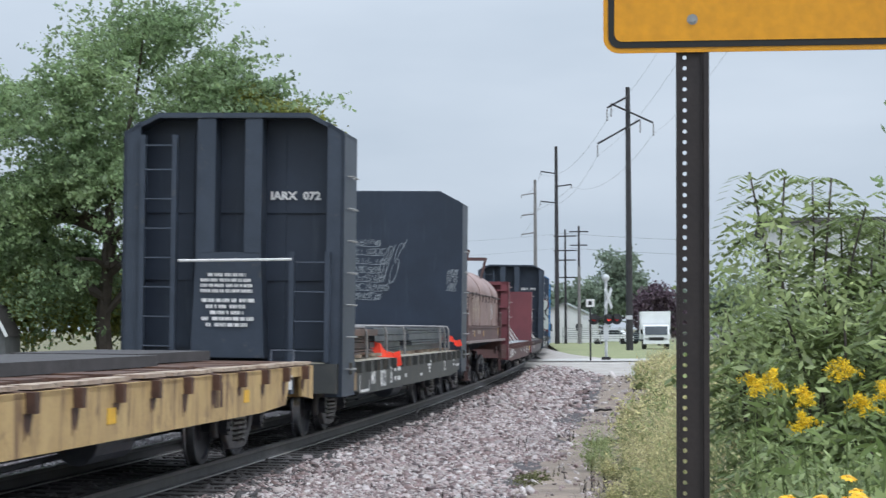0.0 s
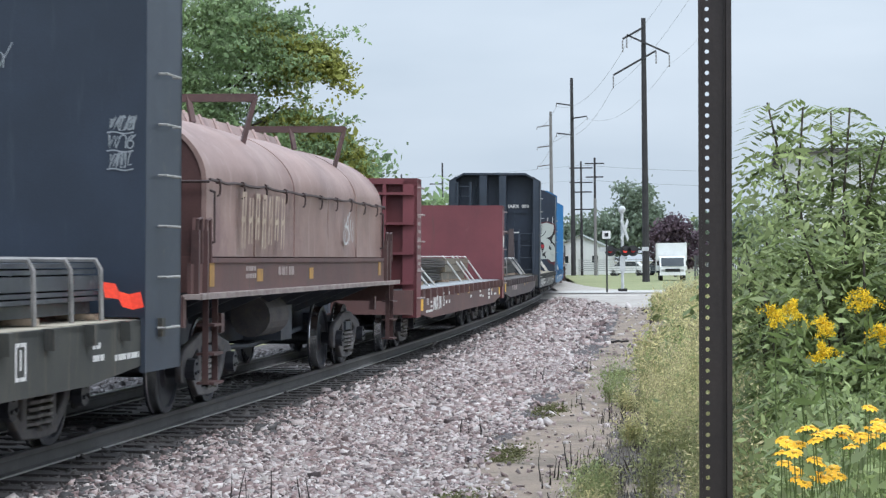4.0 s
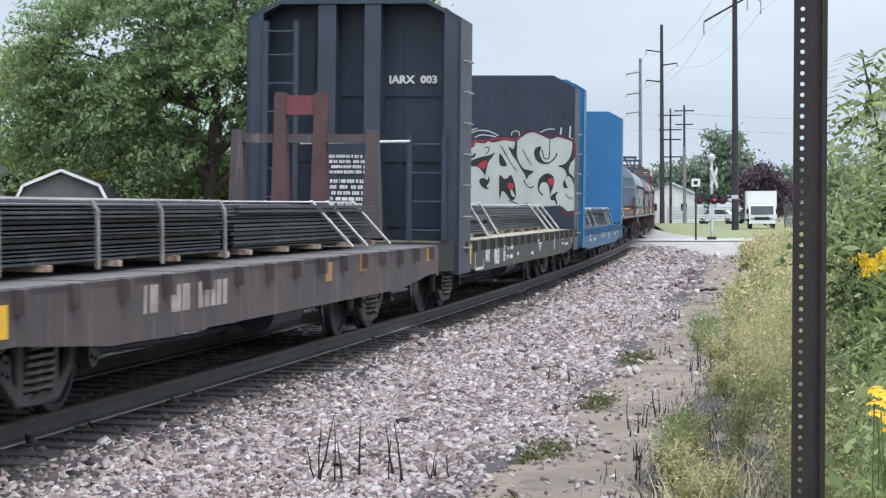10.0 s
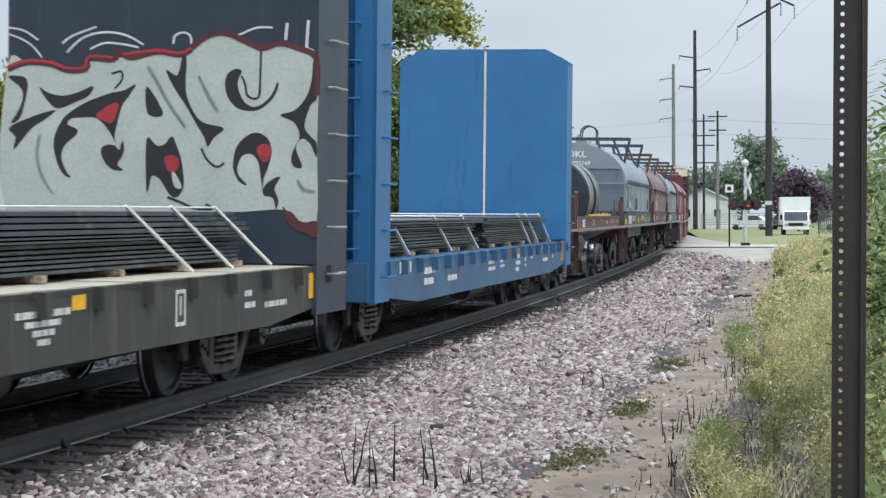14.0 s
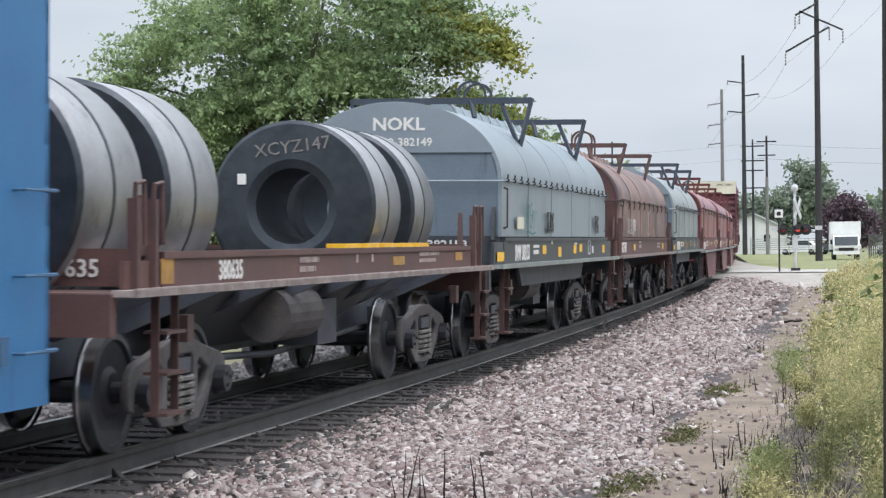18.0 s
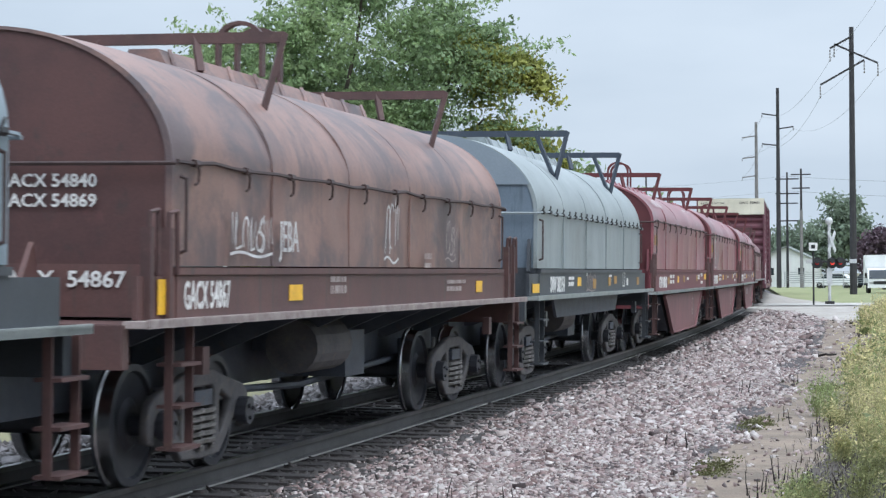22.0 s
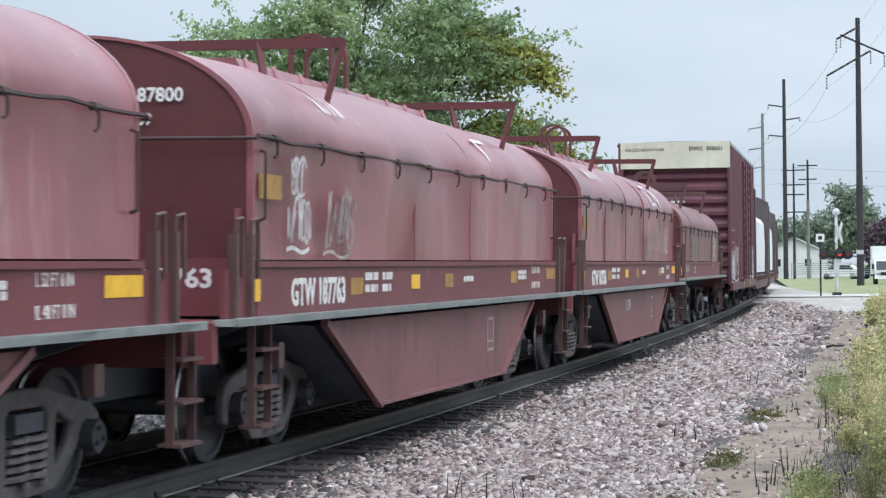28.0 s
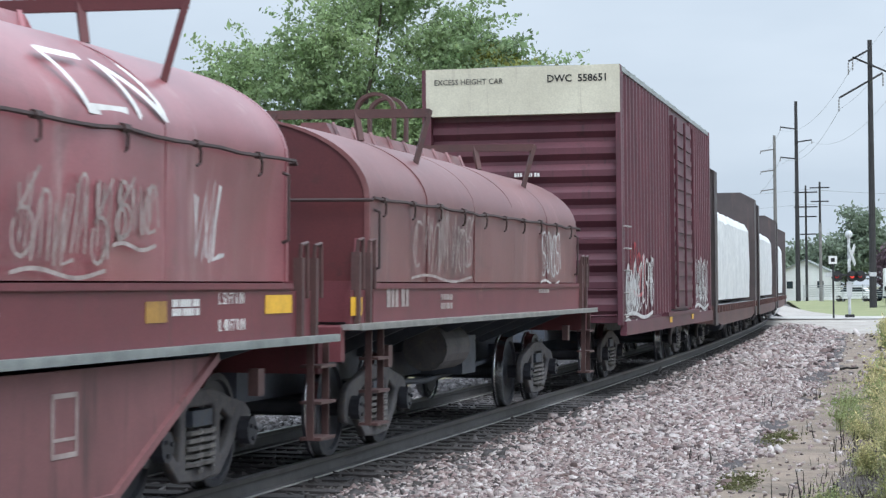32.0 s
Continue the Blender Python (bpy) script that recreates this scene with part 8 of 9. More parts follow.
    return v.reshape(-1, 3), q


def field(n, y0, y1, left, right, seed, power=1.0):
    """Points right of the path: left(y) and right(y) bound x."""
    g = np.random.default_rng(seed)
    y = y0 + (y1 - y0) * g.uniform(0, 1, n) ** power
    a, b = left(y), right(y)
    return np.stack([a + (b - a) * g.uniform(0, 1, n), y], 1)


for s, w, n in ((12.6, 4.55, 0.40), (16.5, 4.45, 0.45), (20.5, 4.4, 0.45), (26.5, 4.35, 0.5), (35.0, 4.9, 0.6)):
    rr = np.random.default_rng(int(s * 10))
    cen = np.array([tuple(beside(s + n * 1.7 * a, w + n * 0.32 * b, -0.315)) for a, b in rr.normal(0, 0.6, (120, 2))])
    tagged(new("moss_patch", big_mesh("moss_patch", *leaf_cloud(cen, 22, (0.05, 0.05, 0.010), 0.028, int(s), 2.5), M["moss"])), "low mossy weeds at the edge of the stones", "moss", kind="stuff")
edge = lambda y: np.interp(y, (4, 9, 13, 18, 26, 30, 34, 42, 47, 95), (-0.15, -0.35, -0.80, -1.08, -1.55, -1.9, -2.15, -2.2, -2.4, -5.0)) + 0.17 * np.sin(y * 1.9) + 0.10 * np.sin(y * 4.3)


def stuff(name, vq, material, label, category):
    return tagged(new(name, big_mesh(name, vq[0], vq[1], material)), label, category, kind="stuff")


def weed_plants(spots, tops, rad, stems, seed, fine):
    """Bushy weeds: arching stems with green leaves below and loose feathery seed heads above. Returns stem quads and the clump centres of leaves and heads."""
    g = np.random.default_rng(seed)
    n = len(spots) * stems
    base = np.repeat(spots, stems, 0) + g.normal(0, 0.05, (n, 2))
    out = g.uniform(0.05, 1.0, n)
    h = np.repeat(tops, stems) * g.uniform(0.75, 1.05, n) * (1 - 0.42 * out ** 2)
    az, lean = g.uniform(0, 6.283, n), np.repeat(rad, stems) * out
    d = np.stack([np.cos(az), np.sin(az)], 1)

    def at(f):
        f = np.asarray(f)
        return np.c_[base + d * (lean * f ** 1.6)[:, None], GROUND_Z + 0.03 + h * f * (1 - 0.10 * f * f)]
    side = np.c_[np.stack([-d[:, 1], d[:, 0]], 1) * 0.004, np.zeros(n)]
    steps = [at(np.full(n, f)) for f in (0.0, 0.4, 0.75, 1.0)]
    v = np.stack([p + k * side * w for p, w in zip(steps, (1.0, 0.8, 0.55, 0.3)) for k in (-1, 1)], 1)
    q = np.concatenate([8 * np.arange(n)[:, None] + np.array((2 * i, 2 * i + 1, 2 * i + 3, 2 * i + 2)) for i in range(3)])
    leaves = np.concatenate([at(g.uniform(0.08, 0.72, n)) + g.normal(0, 0.03, (n, 3)) for _ in range(fine)])
    heads = np.concatenate([at(g.uniform(0.55, 1.04, n)) + g.normal(0, 0.032, (n, 3)) for _ in range(fine)])
    return (v.reshape(-1, 3), q), leaves, heads


g8 = np.random.default_rng(4)
spots = field(150, 8.9, 30, lambda y: edge(y) + 0.30, lambda y: edge(y) + 2.0 + 0.02 * y, 23, 1.25)
rise = np.clip((spots[:, 0] - edge(spots[:, 1])) / 0.8, 0.55, 1.0) * g8.uniform(0.45, 1.4, len(spots)) * np.interp(spots[:, 1], (9, 14, 30), (0.95, 1.05, 1.25))
small = np.array(((-1.14, 14.42), (-1.22, 14.9), (-1.30, 16.1), (-1.20, 16.5), (-1.27, 21.62), (-1.62, 26.65), (-0.95, 12.6), (-0.80, 12.9), (-1.95, 28.2), (-1.75, 27.4)))
spots = np.concatenate([spots, small])
rise = np.concatenate([rise, g8.uniform(0.30, 0.45, len(small) - 2), (0.75, 0.7)])
girth = np.clip(rise * 0.42, 0.16, 0.52) * g8.uniform(0.8, 1.2, len(rise))
kind = g8.integers(0, 10, len(spots))
kind[-2:] = 9
for lo, hi, low_mat, top_mat, share, words in ((0, 8, "weed_olive", "weed", 9, "dusty pale weed bushes with feathery seed heads"), (8, 9, "weed_olive", "weed_olive", 9, "olive green weed bushes along the path"), (9, 10, "leaf_shrub", "leaf_shrub", 7, "bright green weed bushes along the path")):
    on = (kind >= lo) & (kind < hi)
    stem_q, leaves, heads = weed_plants(spots[on], rise[on], girth[on], 26, 24 + lo, 4)
    stuff("weed_stems", stem_q, M["weed_olive"], "thin arching stems of the bushy weeds", "weeds")
    stuff("weed_leaves", leaf_cloud(leaves, 7, (0.034, 0.034, 0.035), 0.043, 26 + lo, 4.0, 0.1), M[low_mat], "lower leaves of " + words, "weeds")
    stuff("weed_plumes", leaf_cloud(heads, share, (0.026, 0.026, 0.050), 0.0265, 28 + lo, 3.2), M[top_mat], words, "weeds")
spots = field(240, 30, 95, lambda y: edge(y) + 0.4, lambda y: edge(y) + 4.5, 75, 1.4)
rise = np.clip((spots[:, 0] - edge(spots[:, 1])) / 0.9, 0.55, 1.0) * g8.uniform(0.6, 1.4, len(spots)) * np.interp(spots[:, 1], (30, 60, 95), (1.15, 1.1, 0.9))
stem_q, leaves, heads = weed_plants(spots, rise, rise * 0.5, 22, 29, 4)
stuff("far_weed_stems", stem_q, M["weed_olive"], "thin stems of the weeds farther along", "weeds")
stuff("far_weed_leaves", leaf_cloud(leaves, 3, (0.07, 0.07, 0.07), 0.11, 76, 3.0), M["leaf_shrub"], "bright green weeds farther along the path", "weeds")
stuff("far_weed_plumes", leaf_cloud(heads, 4, (0.05, 0.05, 0.08), 0.066, 77, 3.0), M["weed"], "pale seed heads of the weeds farther along", "weeds")
# charred straw at the foot of the weeds
g9 = np.random.default_rng(31)
ss, ws = g9.uniform(11, 30, 2600), g9.normal(5.75, 0.28, 2600)
xy = np.array([tuple(beside(a, b))[:2] for a, b in zip(ss, ws)])
stuff("charred_straw", blades(2600, xy, 0.085, 0.008, 33, 1.4, GROUND_Z + 0.02), M["char_soil"], "charred straw and stubble at the foot of the weeds", "straw")
xy = field(4200, 5.4, 12, lambda y: 0.05 + 0 * y, lambda y: 0.25 + 0.16 * y, 29)
stuff("green_grass", blades(4200, xy, 0.62, 0.009, 30, 1.1), M["grass"], "lush green grass under the flowers", "grass")
cen = np.c_[field(1300, 5.7, 12, lambda y: 0.10 + 0 * y, lambda y: 0.2 + 0.15 * y, 31), GROUND_Z + np.random.default_rng(6).uniform(0.2, 1.22, 1300)]
stuff("herb_leaves", leaf_cloud(cen, 30, (0.09, 0.09, 0.12), 0.05, 32, 2.4), M["leaf_shrub"], "fine green herb leaves under the flowers", "herbs")
xy = field(900, 8.6, 14.5, lambda y: edge(y) - 0.22, lambda y: edge(y) + 0.3, 33)
stuff("dry_straw", blades(900, xy, 0.30, 0.008, 34, 1.9), M["dry_grass"], "dry bent straw at the foot of the weeds", "straw")


def sumac(x, y, h, seed, n_leaf=30):
    """A sumac shrub: stems that fork, each with long drooping rows of leaflets."""
    rr = random.Random(seed)
    t = thing("sumac_shrub", "green sumac shrub with long drooping leaf rows", "shrub", Matrix.Translation((x, y, GROUND_Z)), "sumac shrubs")
    v_all, q_all, n0 = [], [], 0
    for k in range(4):
        tip = Vector((rr.uniform(-0.5, 0.5), rr.uniform(-0.4, 0.4), h * rr.uniform(0.75, 1.0)))
        bm = bmesh.new()
        limb(bm, (rr.uniform(-0.1, 0.1), 0, 0), tip, 0.022, 0.007, 0.06, seed + k)
        part("stem", bm, M["bark"], t)
        for j in range(n_leaf):
            f = rr.uniform(0.35, 1.02)
            p = tip * f
            az = rr.uniform(0, 6.28)
            L = rr.uniform(0.24, 0.42)
            d = Vector((math.cos(az), math.sin(az), rr.uniform(0.1, 0.95)))
            for i in range(1, 9):
                q = p + d * L * i / 8 + Vector((0, 0, -1.15 * L * (i / 8) ** 2))
                for sgn in (-1, 1):
                    side = Vector((-d.y, d.x, 0)) * sgn
                    a = q + side * 0.012
                    b = q + side * 0.115 + d * 0.03 + Vector((0, 0, -0.06))
                    w = Vector((d.x, d.y, 0)) * 0.023
                    v_all += [a, (a + b) / 2 + w, b, (a + b) / 2 - w]
                    q_all.append((n0, n0 + 1, n0 + 2, n0 + 3))
                    n0 += 4
    ob = new("leaves", big_mesh("leaves", np.array(v_all), np.array(q_all), M["leaf_sumac"]))
    ob.parent = t
    return t


for i, (x, y, h) in enumerate(((0.45, 15.5, 3.3), (0.62, 15.9, 3.1), (0.75, 14.6, 2.75), (1.05, 15.8, 2.85), (1.40, 14.8, 2.75), (1.80, 16.2, 2.9), (0.55, 17.5, 2.8), (1.15, 18.0, 2.9), (2.1, 17.5, 2.9), (0.75, 13.2, 2.2), (1.45, 13.0, 2.3), (0.62, 13.6, 2.1), (1.9, 14.5, 2.6), (2.3, 15.8, 2.8),
        (0.35, 14.0, 1.9), (0.85, 12.4, 1.7), (1.2, 12.2, 1.6), (0.5, 12.2, 1.5), (1.6, 12.0, 1.7), (1.0, 13.8, 2.2), (0.3, 15.0, 2.3), (1.3, 11.6, 1.5), (0.7, 11.5, 1.35))):
    sumac(x, y, h, 100 + i)
xy = field(1700, 12.3, 20, lambda y: 0.24 - 0.0202 * y, lambda y: 2.9 + 0 * y, 41)
cen = np.c_[xy, GROUND_Z + np.random.default_rng(8).uniform(0.15, 1.0, len(xy)) * (2.05 + 0.45 * np.sin(xy[:, 0] * 3.1 + xy[:, 1]) + 0.25 * np.sin(xy[:, 0] * 7.0))]
stuff("bramble_leaves", leaf_cloud(cen, 30, (0.14, 0.14, 0.12), 0.062, 42, 2.6, 0.3), M["leaf_shrub"], "dense bright green bramble leaves", "brambles")


def goldenrod(x, y, h, seed):
    rr = random.Random(seed)
    t = thing("goldenrod", "goldenrod plant with arching yellow plumes", "flower", Matrix.Translation((x, y, GROUND_Z)), "goldenrod plants")
    tip = Vector((rr.uniform(-0.1, 0.1), rr.uniform(-0.1, 0.1), h))
    bm = bmesh.new()
    limb(bm, (0, 0, 0), tip, 0.006, 0.003, 0.03, seed)
    part("stem", bm, M["grass"], t)
    cen = []
    for k in range(9):
        az, L = rr.uniform(0, 6.28), rr.uniform(0.035, 0.095)
        for i in range(8):
            f = i / 7
            cen.append(tip + Vector((math.cos(az) * L * f, math.sin(az) * L * f, -0.03 + 0.008 * k + 0.05 * f - 0.06 * f * f)))
    v, q = leaf_cloud(np.array([tuple(c) for c in cen]), 9, (0.009, 0.009, 0.007), 0.0105, seed, 1.6)
    ob = new("bloom", big_mesh("bloom", v, q, M["goldenrod"]))
    ob.parent = t
    cen = [tip * f for f in np.linspace(0.3, 0.95, 12)]
    v, q = leaf_cloud(np.array([tuple(c) for c in cen]), 6, (0.05, 0.05, 0.02), 0.09, seed + 1, 5.0)
    ob = new("leaves", big_mesh("leaves", v, q, M["grass"]))
    ob.parent = t


for i, (x, y, h) in enumerate(((0.16, 8.90, 1.72), (0.24, 9.02, 1.74), (0.40, 8.90, 1.78), (0.37, 9.14, 1.66), (0.28, 9.02, 1.56), (0.62, 8.90, 1.69), (0.63, 9.14, 1.63), (0.68, 8.90, 1.86), (0.82, 9.14, 1.80), (0.92, 9.02, 1.76))):
    goldenrod(x, y, h, 200 + i)


def petal_flower(x, y, z, seed, r=0.030):
    rr = random.Random(seed)
    t = thing("yellow_flower", "small yellow flower head on a thin stem", "flower", Matrix.Translation((x, y, GROUND_Z)), "yellow flowers")
    h = z - GROUND_Z
    bm = bmesh.new()
    limb(bm, (rr.uniform(-0.08, 0.08), rr.uniform(-0.08, 0.08), 0), (0, 0, h), 0.0022, 0.0016, 0.03, seed)
    part("stem", bm, M["grass"], t)
    bm = bmesh.new()
    n = 10
    for i in range(n):
        a = 2 * math.pi * i / n
        u, s = Vector((math.cos(a), math.sin(a), 0)), Vector((-math.sin(a), math.cos(a), 0))
        c = [u * 0.006, u * r * 0.6 + s * 0.009, u * r - Vector((0, 0, 0.006)), u * r * 0.6 - s * 0.009]
        bm.faces.new([bm.verts.new(Vector((0, 0, h + 0.004)) + k) for k in c])
    lean = Matrix.Translation((0, 0, h)) @ Euler((radians(rr.uniform(2, 32)), radians(rr.uniform(-22, 22)), 0)).to_matrix().to_4x4() @ Matrix.Translation((0, 0, -h))
    part("petals", bm, M["daisy"], t, at=lean)
    bm = bmesh.new()
    bmesh.ops.create_icosphere(bm, subdivisions=1, radius=0.008, matrix=Matrix.Translation((0, 0, h + 0.007)) @ Matrix.Diagonal((1, 1, 0.6, 1)))
    part("flower_centre", bm, M["yellow_tape"], t, at=lean)


rr = random.Random(5)
for i in range(30):
    a, b = rr.uniform(-1, 1), rr.gauss(0, 0.5)
    petal_flower(0.212 + 0.155 * a, 6.3 + 0.16 * rr.gauss(0, 1), 0.996 + 0.02 * a + 0.085 * b * (1 - 0.4 * abs(a)), 300 + i, 0.028)
for i in range(9):
    petal_flower(0.094 + 0.16 * rr.random(), 6.2 + 0.2 * rr.random(), 0.886 - 0.02 + 0.05 * rr.random(), 400 + i, 0.027)


# burnt stalks on the shoulder and the path
def stubs(s, w, n, hmin, hmax, seed, spread=(0.12, 0.5), label="burnt black weed stubs standing in the stones"):
    rr = random.Random(seed)
    t = thing("burnt_stalks", label, "stalks", None, "burnt stalks")
    for i in range(n):
        p = beside(s + rr.uniform(-1, 1) * spread[1], w + rr.uniform(-1, 1) * spread[0], np.interp(w, (1.75, 2.9, 4.5), (-0.19, -0.24, -0.345)) - 0.02)
        h = rr.uniform(hmin, hmax)
        bm = bmesh.new()
        q = p + Vector((rr.uniform(-0.2, 0.2) * h, rr.uniform(-0.2, 0.2) * h, h))
        limb(bm, p, q, 0.006 + 0.006 * rr.random(), 0.002, 0.005, seed + i)
        part("stalk", bm, M["char"], t)


stubs(22.5, 3.85, 5, 0.12, 0.27, 1, (0.16, 0.25))
stubs(13.7, 3.30, 5, 0.28, 0.58, 2, (0.12, 0.15))
stubs(14.0, 3.70, 5, 0.25, 0.52, 3, (0.2, 0.25))
stubs(14.3, 4.0, 5, 0.12, 0.22, 4, (0.08, 0.1))
stubs(32.5, 3.75, 3, 0.14, 0.26, 5, (0.12, 0.4))
stubs(36.0, 4.35, 3, 0.14, 0.26, 6, (0.1, 0.5))
stubs(41.0, 5.0, 4, 0.16, 0.3, 7, (0.1, 0.5))
stubs(18.5, 5.35, 26, 0.12, 0.32, 8, (0.38, 1.1))
stubs(15.3, 5.5, 14, 0.10, 0.26, 9, (0.32, 0.8))
stubs(25.0, 5.4, 14, 0.12, 0.28, 10, (0.3, 1.5))
stubs(28.0, 4.6, 5, 0.1, 0.2, 11, (0.3, 1.5))
bm = bmesh.new()
p = beside(48, 4.2, -0.30)
limb(bm, p, p + Vector((0.65, -0.7, 0.05)), 0.035, 0.02, 0.05, 77)
solid("burnt_branch", bm, M["char"], "charred branch lying on the stones", "branch")
bm = bmesh.new()
p = Vector((-1.35, 14.3, GROUND_Z))
prism(bm, [(p.x, p.z), (p.x + 0.16, p.z + 0.02), (p.x + 0.22, p.z + 0.12), (p.x + 0.05, p.z + 0.06)], p.y, p.y + 0.12)
solid("charred_chunk", bm, M["char"], "charred chunk of wood on the path", "wood")
bm = bmesh.new()
rr = random.Random(3)
g = [[bm.verts.new((-0.92 + 0.055 * i, 13.3 + 0.07 * j, GROUND_Z + 0.02 + 0.07 * rr.random() + 0.05 * math.exp(-((i - 3) ** 2 + (j - 3) ** 2) / 6))) for i in range(7)] for j in range(7)]
for j in range(6):
    for i in range(6):
        bm.faces.new((g[j][i], g[j][i + 1], g[j + 1][i + 1], g[j + 1][i]))
solid("crumpled_tarp", bm, M["tarp"], "crumpled blue-grey plastic sheet beside the path", "litter")
for i, (x, y, r) in enumerate(((-1.6, 12.2, 0.05), (-1.9, 12.6, 0.04), (-1.45, 12.4, 0.045), (-2.05, 13.2, 0.05), (-1.0, 12.4, 0.04))):
    bm = bmesh.new()
    box(bm, -r, r, -r * 0.5, r * 0.5, 0, 0.012)
    bevelled(bm, 0.004)
    solid("paper_scrap", bm, M["white_paint"], "small pale scrap of litter on the dirt path", "litter", group="scraps of litter", at=pose(x, y, GROUND_Z + 0.012, 8, 5, 40 * i))

# ---------------------------------------------------------------- sign and its post
post = thing("sign_post", "dark perforated steel channel post carrying a yellow sign", "sign", pose(-0.124, 5.0, GROUND_Z, 0, 0.45, 0))
PITCH, W0 = 0.0254, 0.0254
bm = bmesh.new()
n_cell = 104
x_c = -0.019
for k in range(n_cell):
    zc = 0.15 + PITCH * k
    sq = [(-1, -1), (0, -1), (1, -1), (1, 0), (1, 1), (0, 1), (-1, 1), (-1, 0)]
    for yy in (0.0, 0.004):
        outer = [bm.verts.new((x_c + a * W0 / 2, yy, zc + b * PITCH / 2)) for a, b in sq]
        inner = [bm.verts.new((x_c + 0.0054 * math.cos(math.atan2(b, a)), yy, zc + 0.0054 * math.sin(math.atan2(b, a)))) for a, b in sq]
        for i in range(8):
            bm.faces.new((outer[i], outer[(i + 1) % 8], inner[(i + 1) % 8], inner[i]))
top_z, bot_z = 0.15 + PITCH * (n_cell - 0.5), 0.15 - PITCH / 2
bmesh.ops.remove_doubles(bm, verts=bm.verts, dist=1e-5)
part("perforated_face", bm, M["post"], post)
for nm, x0, x1, y0, y1 in (("face_plate", x_c + W0 / 2, 0.024, 0.0, 0.004), ("edge_lip", -0.0395, x_c - W0 / 2, -0.004, 0.003), ("edge_lip", 0.024, 0.0395, -0.010, -0.004), ("channel_wall", 0.022, 0.026, -0.010, 0.004)):
    bm = bmesh.new()
    box(bm, x0, x1, y0, y1, bot_z, top_z)
    bevelled(bm, 0.001)
    part(nm, bm, M["post"], post)
bm = bmesh.new()
box(bm, -0.03, 0.03, -0.002, 0.004, -0.4, bot_z)
part("post_foot", bm, M["post"], post)


def round_rect(x0, x1, z0, z1, r, n=6):
    pts = []
    for cx, cz, a0 in ((x1 - r, z0 + r, -90), (x1 - r, z1 - r, 0), (x0 + r, z1 - r, 90), (x0 + r, z0 + r, 180)):
        pts += [(cx + r * math.cos(radians(a0 + 90 * i / n)), cz + r * math.sin(radians(a0 + 90 * i / n))) for i in range(n + 1)]
    return pts


SZ = 2.195 - GROUND_Z
for nm, inset, r, y0, y1, mt, lab in (("sign_panel", 0.0, 0.038, -0.006, -0.001, "sign_yellow", "yellow sign panel"), ("sign_border", 0.012, 0.028, -0.0085, -0.006, "sign_black", "black border line"), ("sign_field", 0.027, 0.02, -0.011, -0.0085, "sign_yellow", "yellow sign field")):
    bm = bmesh.new()
    prism(bm, round_rect(-0.213 + inset, 0.70 - inset, SZ + inset, SZ + 0.46 - inset, r), y0 - 0.006, y1 - 0.006)
    part(nm, bm, M[mt], post, lab)
bm = bmesh.new()
tube(bm, (0.0, -0.024, SZ + 0.078), (0.0, -0.014, SZ + 0.078), 0.009, 6)
tube(bm, (0.0, -0.018, SZ + 0.078), (0.0, -0.0172, SZ + 0.078), 0.013, 14)
part("bolt", bm, M["bolt"], post, "zinc bolt head")
bm = bmesh.new()
tube(bm, (0.53, -0.020, SZ + 0.105), (0.53, -0.0172, SZ + 0.105), 0.03, 20)
part("sign_mark", bm, M["sign_black"], post, "black mark on the sign")


# ---------------------------------------------------------------- poles and wires
def pole(name, label, x, y, h, r, material, arms, group="utility poles", base=-0.1, grey_below=None, ins=0.35):
    """arms: (x0, z0, x1, z1) slanting bars, z from the top; insulators hang at the ends."""
    t = thing(name, label, "utility pole", Matrix.Translation((x, y, base)), group)
    bm = bmesh.new()
    tube(bm, (0, 0, -0.3), (0, 0, h), r, 10, r * 0.6)
    part("shaft", bm, material, t)
    if grey_below:
        bm = bmesh.new()
        tube(bm, (0, 0, 0), (0, 0, grey_below), r * 1.05, 10, r * 0.9)
        part("pale_sleeve", bm, M["pole_grey"], t, "pale lower shaft")
    for x0, z0, x1, z1 in arms:
        bm = bmesh.new()
        bar(bm, (x0, -r * 0.8, h + z0), (x1, -r * 0.8, h + z1), 0.10, 0.13)
        part("crossarm", bm, material, t)
        for xx, zz in ((x0, z0), (x1, z1)):
            if abs(xx) > 0.5 and ins:
                bm = bmesh.new()
                for k in range(4):
                    tube(bm, (xx, -r * 0.8, h + zz - 0.1 - ins * k / 4), (xx, -r * 0.8, h + zz - 0.1 - ins * (k + 0.75) / 4), 0.055, 6)
                part("insulator", bm, M["pole_grey"], t)
    return t


P1, P2, P3 = (-7.68, 151.0), (-18.4, 215.0), (-23.2, 242.0)
pole("utility_pole", "tall dark wooden pole with slanting crossarms", *P1, 19.1, 0.27, M["pole_wood"], ((-1.2, -1.2, 1.85, -2.65), (-2.2, -4.1, 0.9, -2.4), (-1.5, -1.5, -0.1, -0.75)), ins=0.9)
pole("utility_pole", "tall dark wooden pole with staggered short arms", *P2, 20.5, 0.26, M["pole_wood"], ((-1.6, -2.6, 0, -2.85), (0, -4.2, 1.6, -4.0), (-1.6, -5.7, 0, -5.9)), ins=0.3)
pole("utility_pole", "tall grey wooden pole with staggered short arms", *P3, 19.0, 0.26, M["pole_grey"], ((-1.6, -1.8, 0, -1.6), (-1.6, -4.2, 0, -4.0), (-1.6, -6.4, 0, -6.2)), ins=0.2)
pole("utility_pole", "wooden pole with a pale lower shaft and crossarms", -16.1, 215, 12.2, 0.17, M["pole_wood"], ((-1.0, -0.6, 1.0, -0.6), (-0.9, -2.0, 0.9, -2.0)), grey_below=8.0, ins=0)
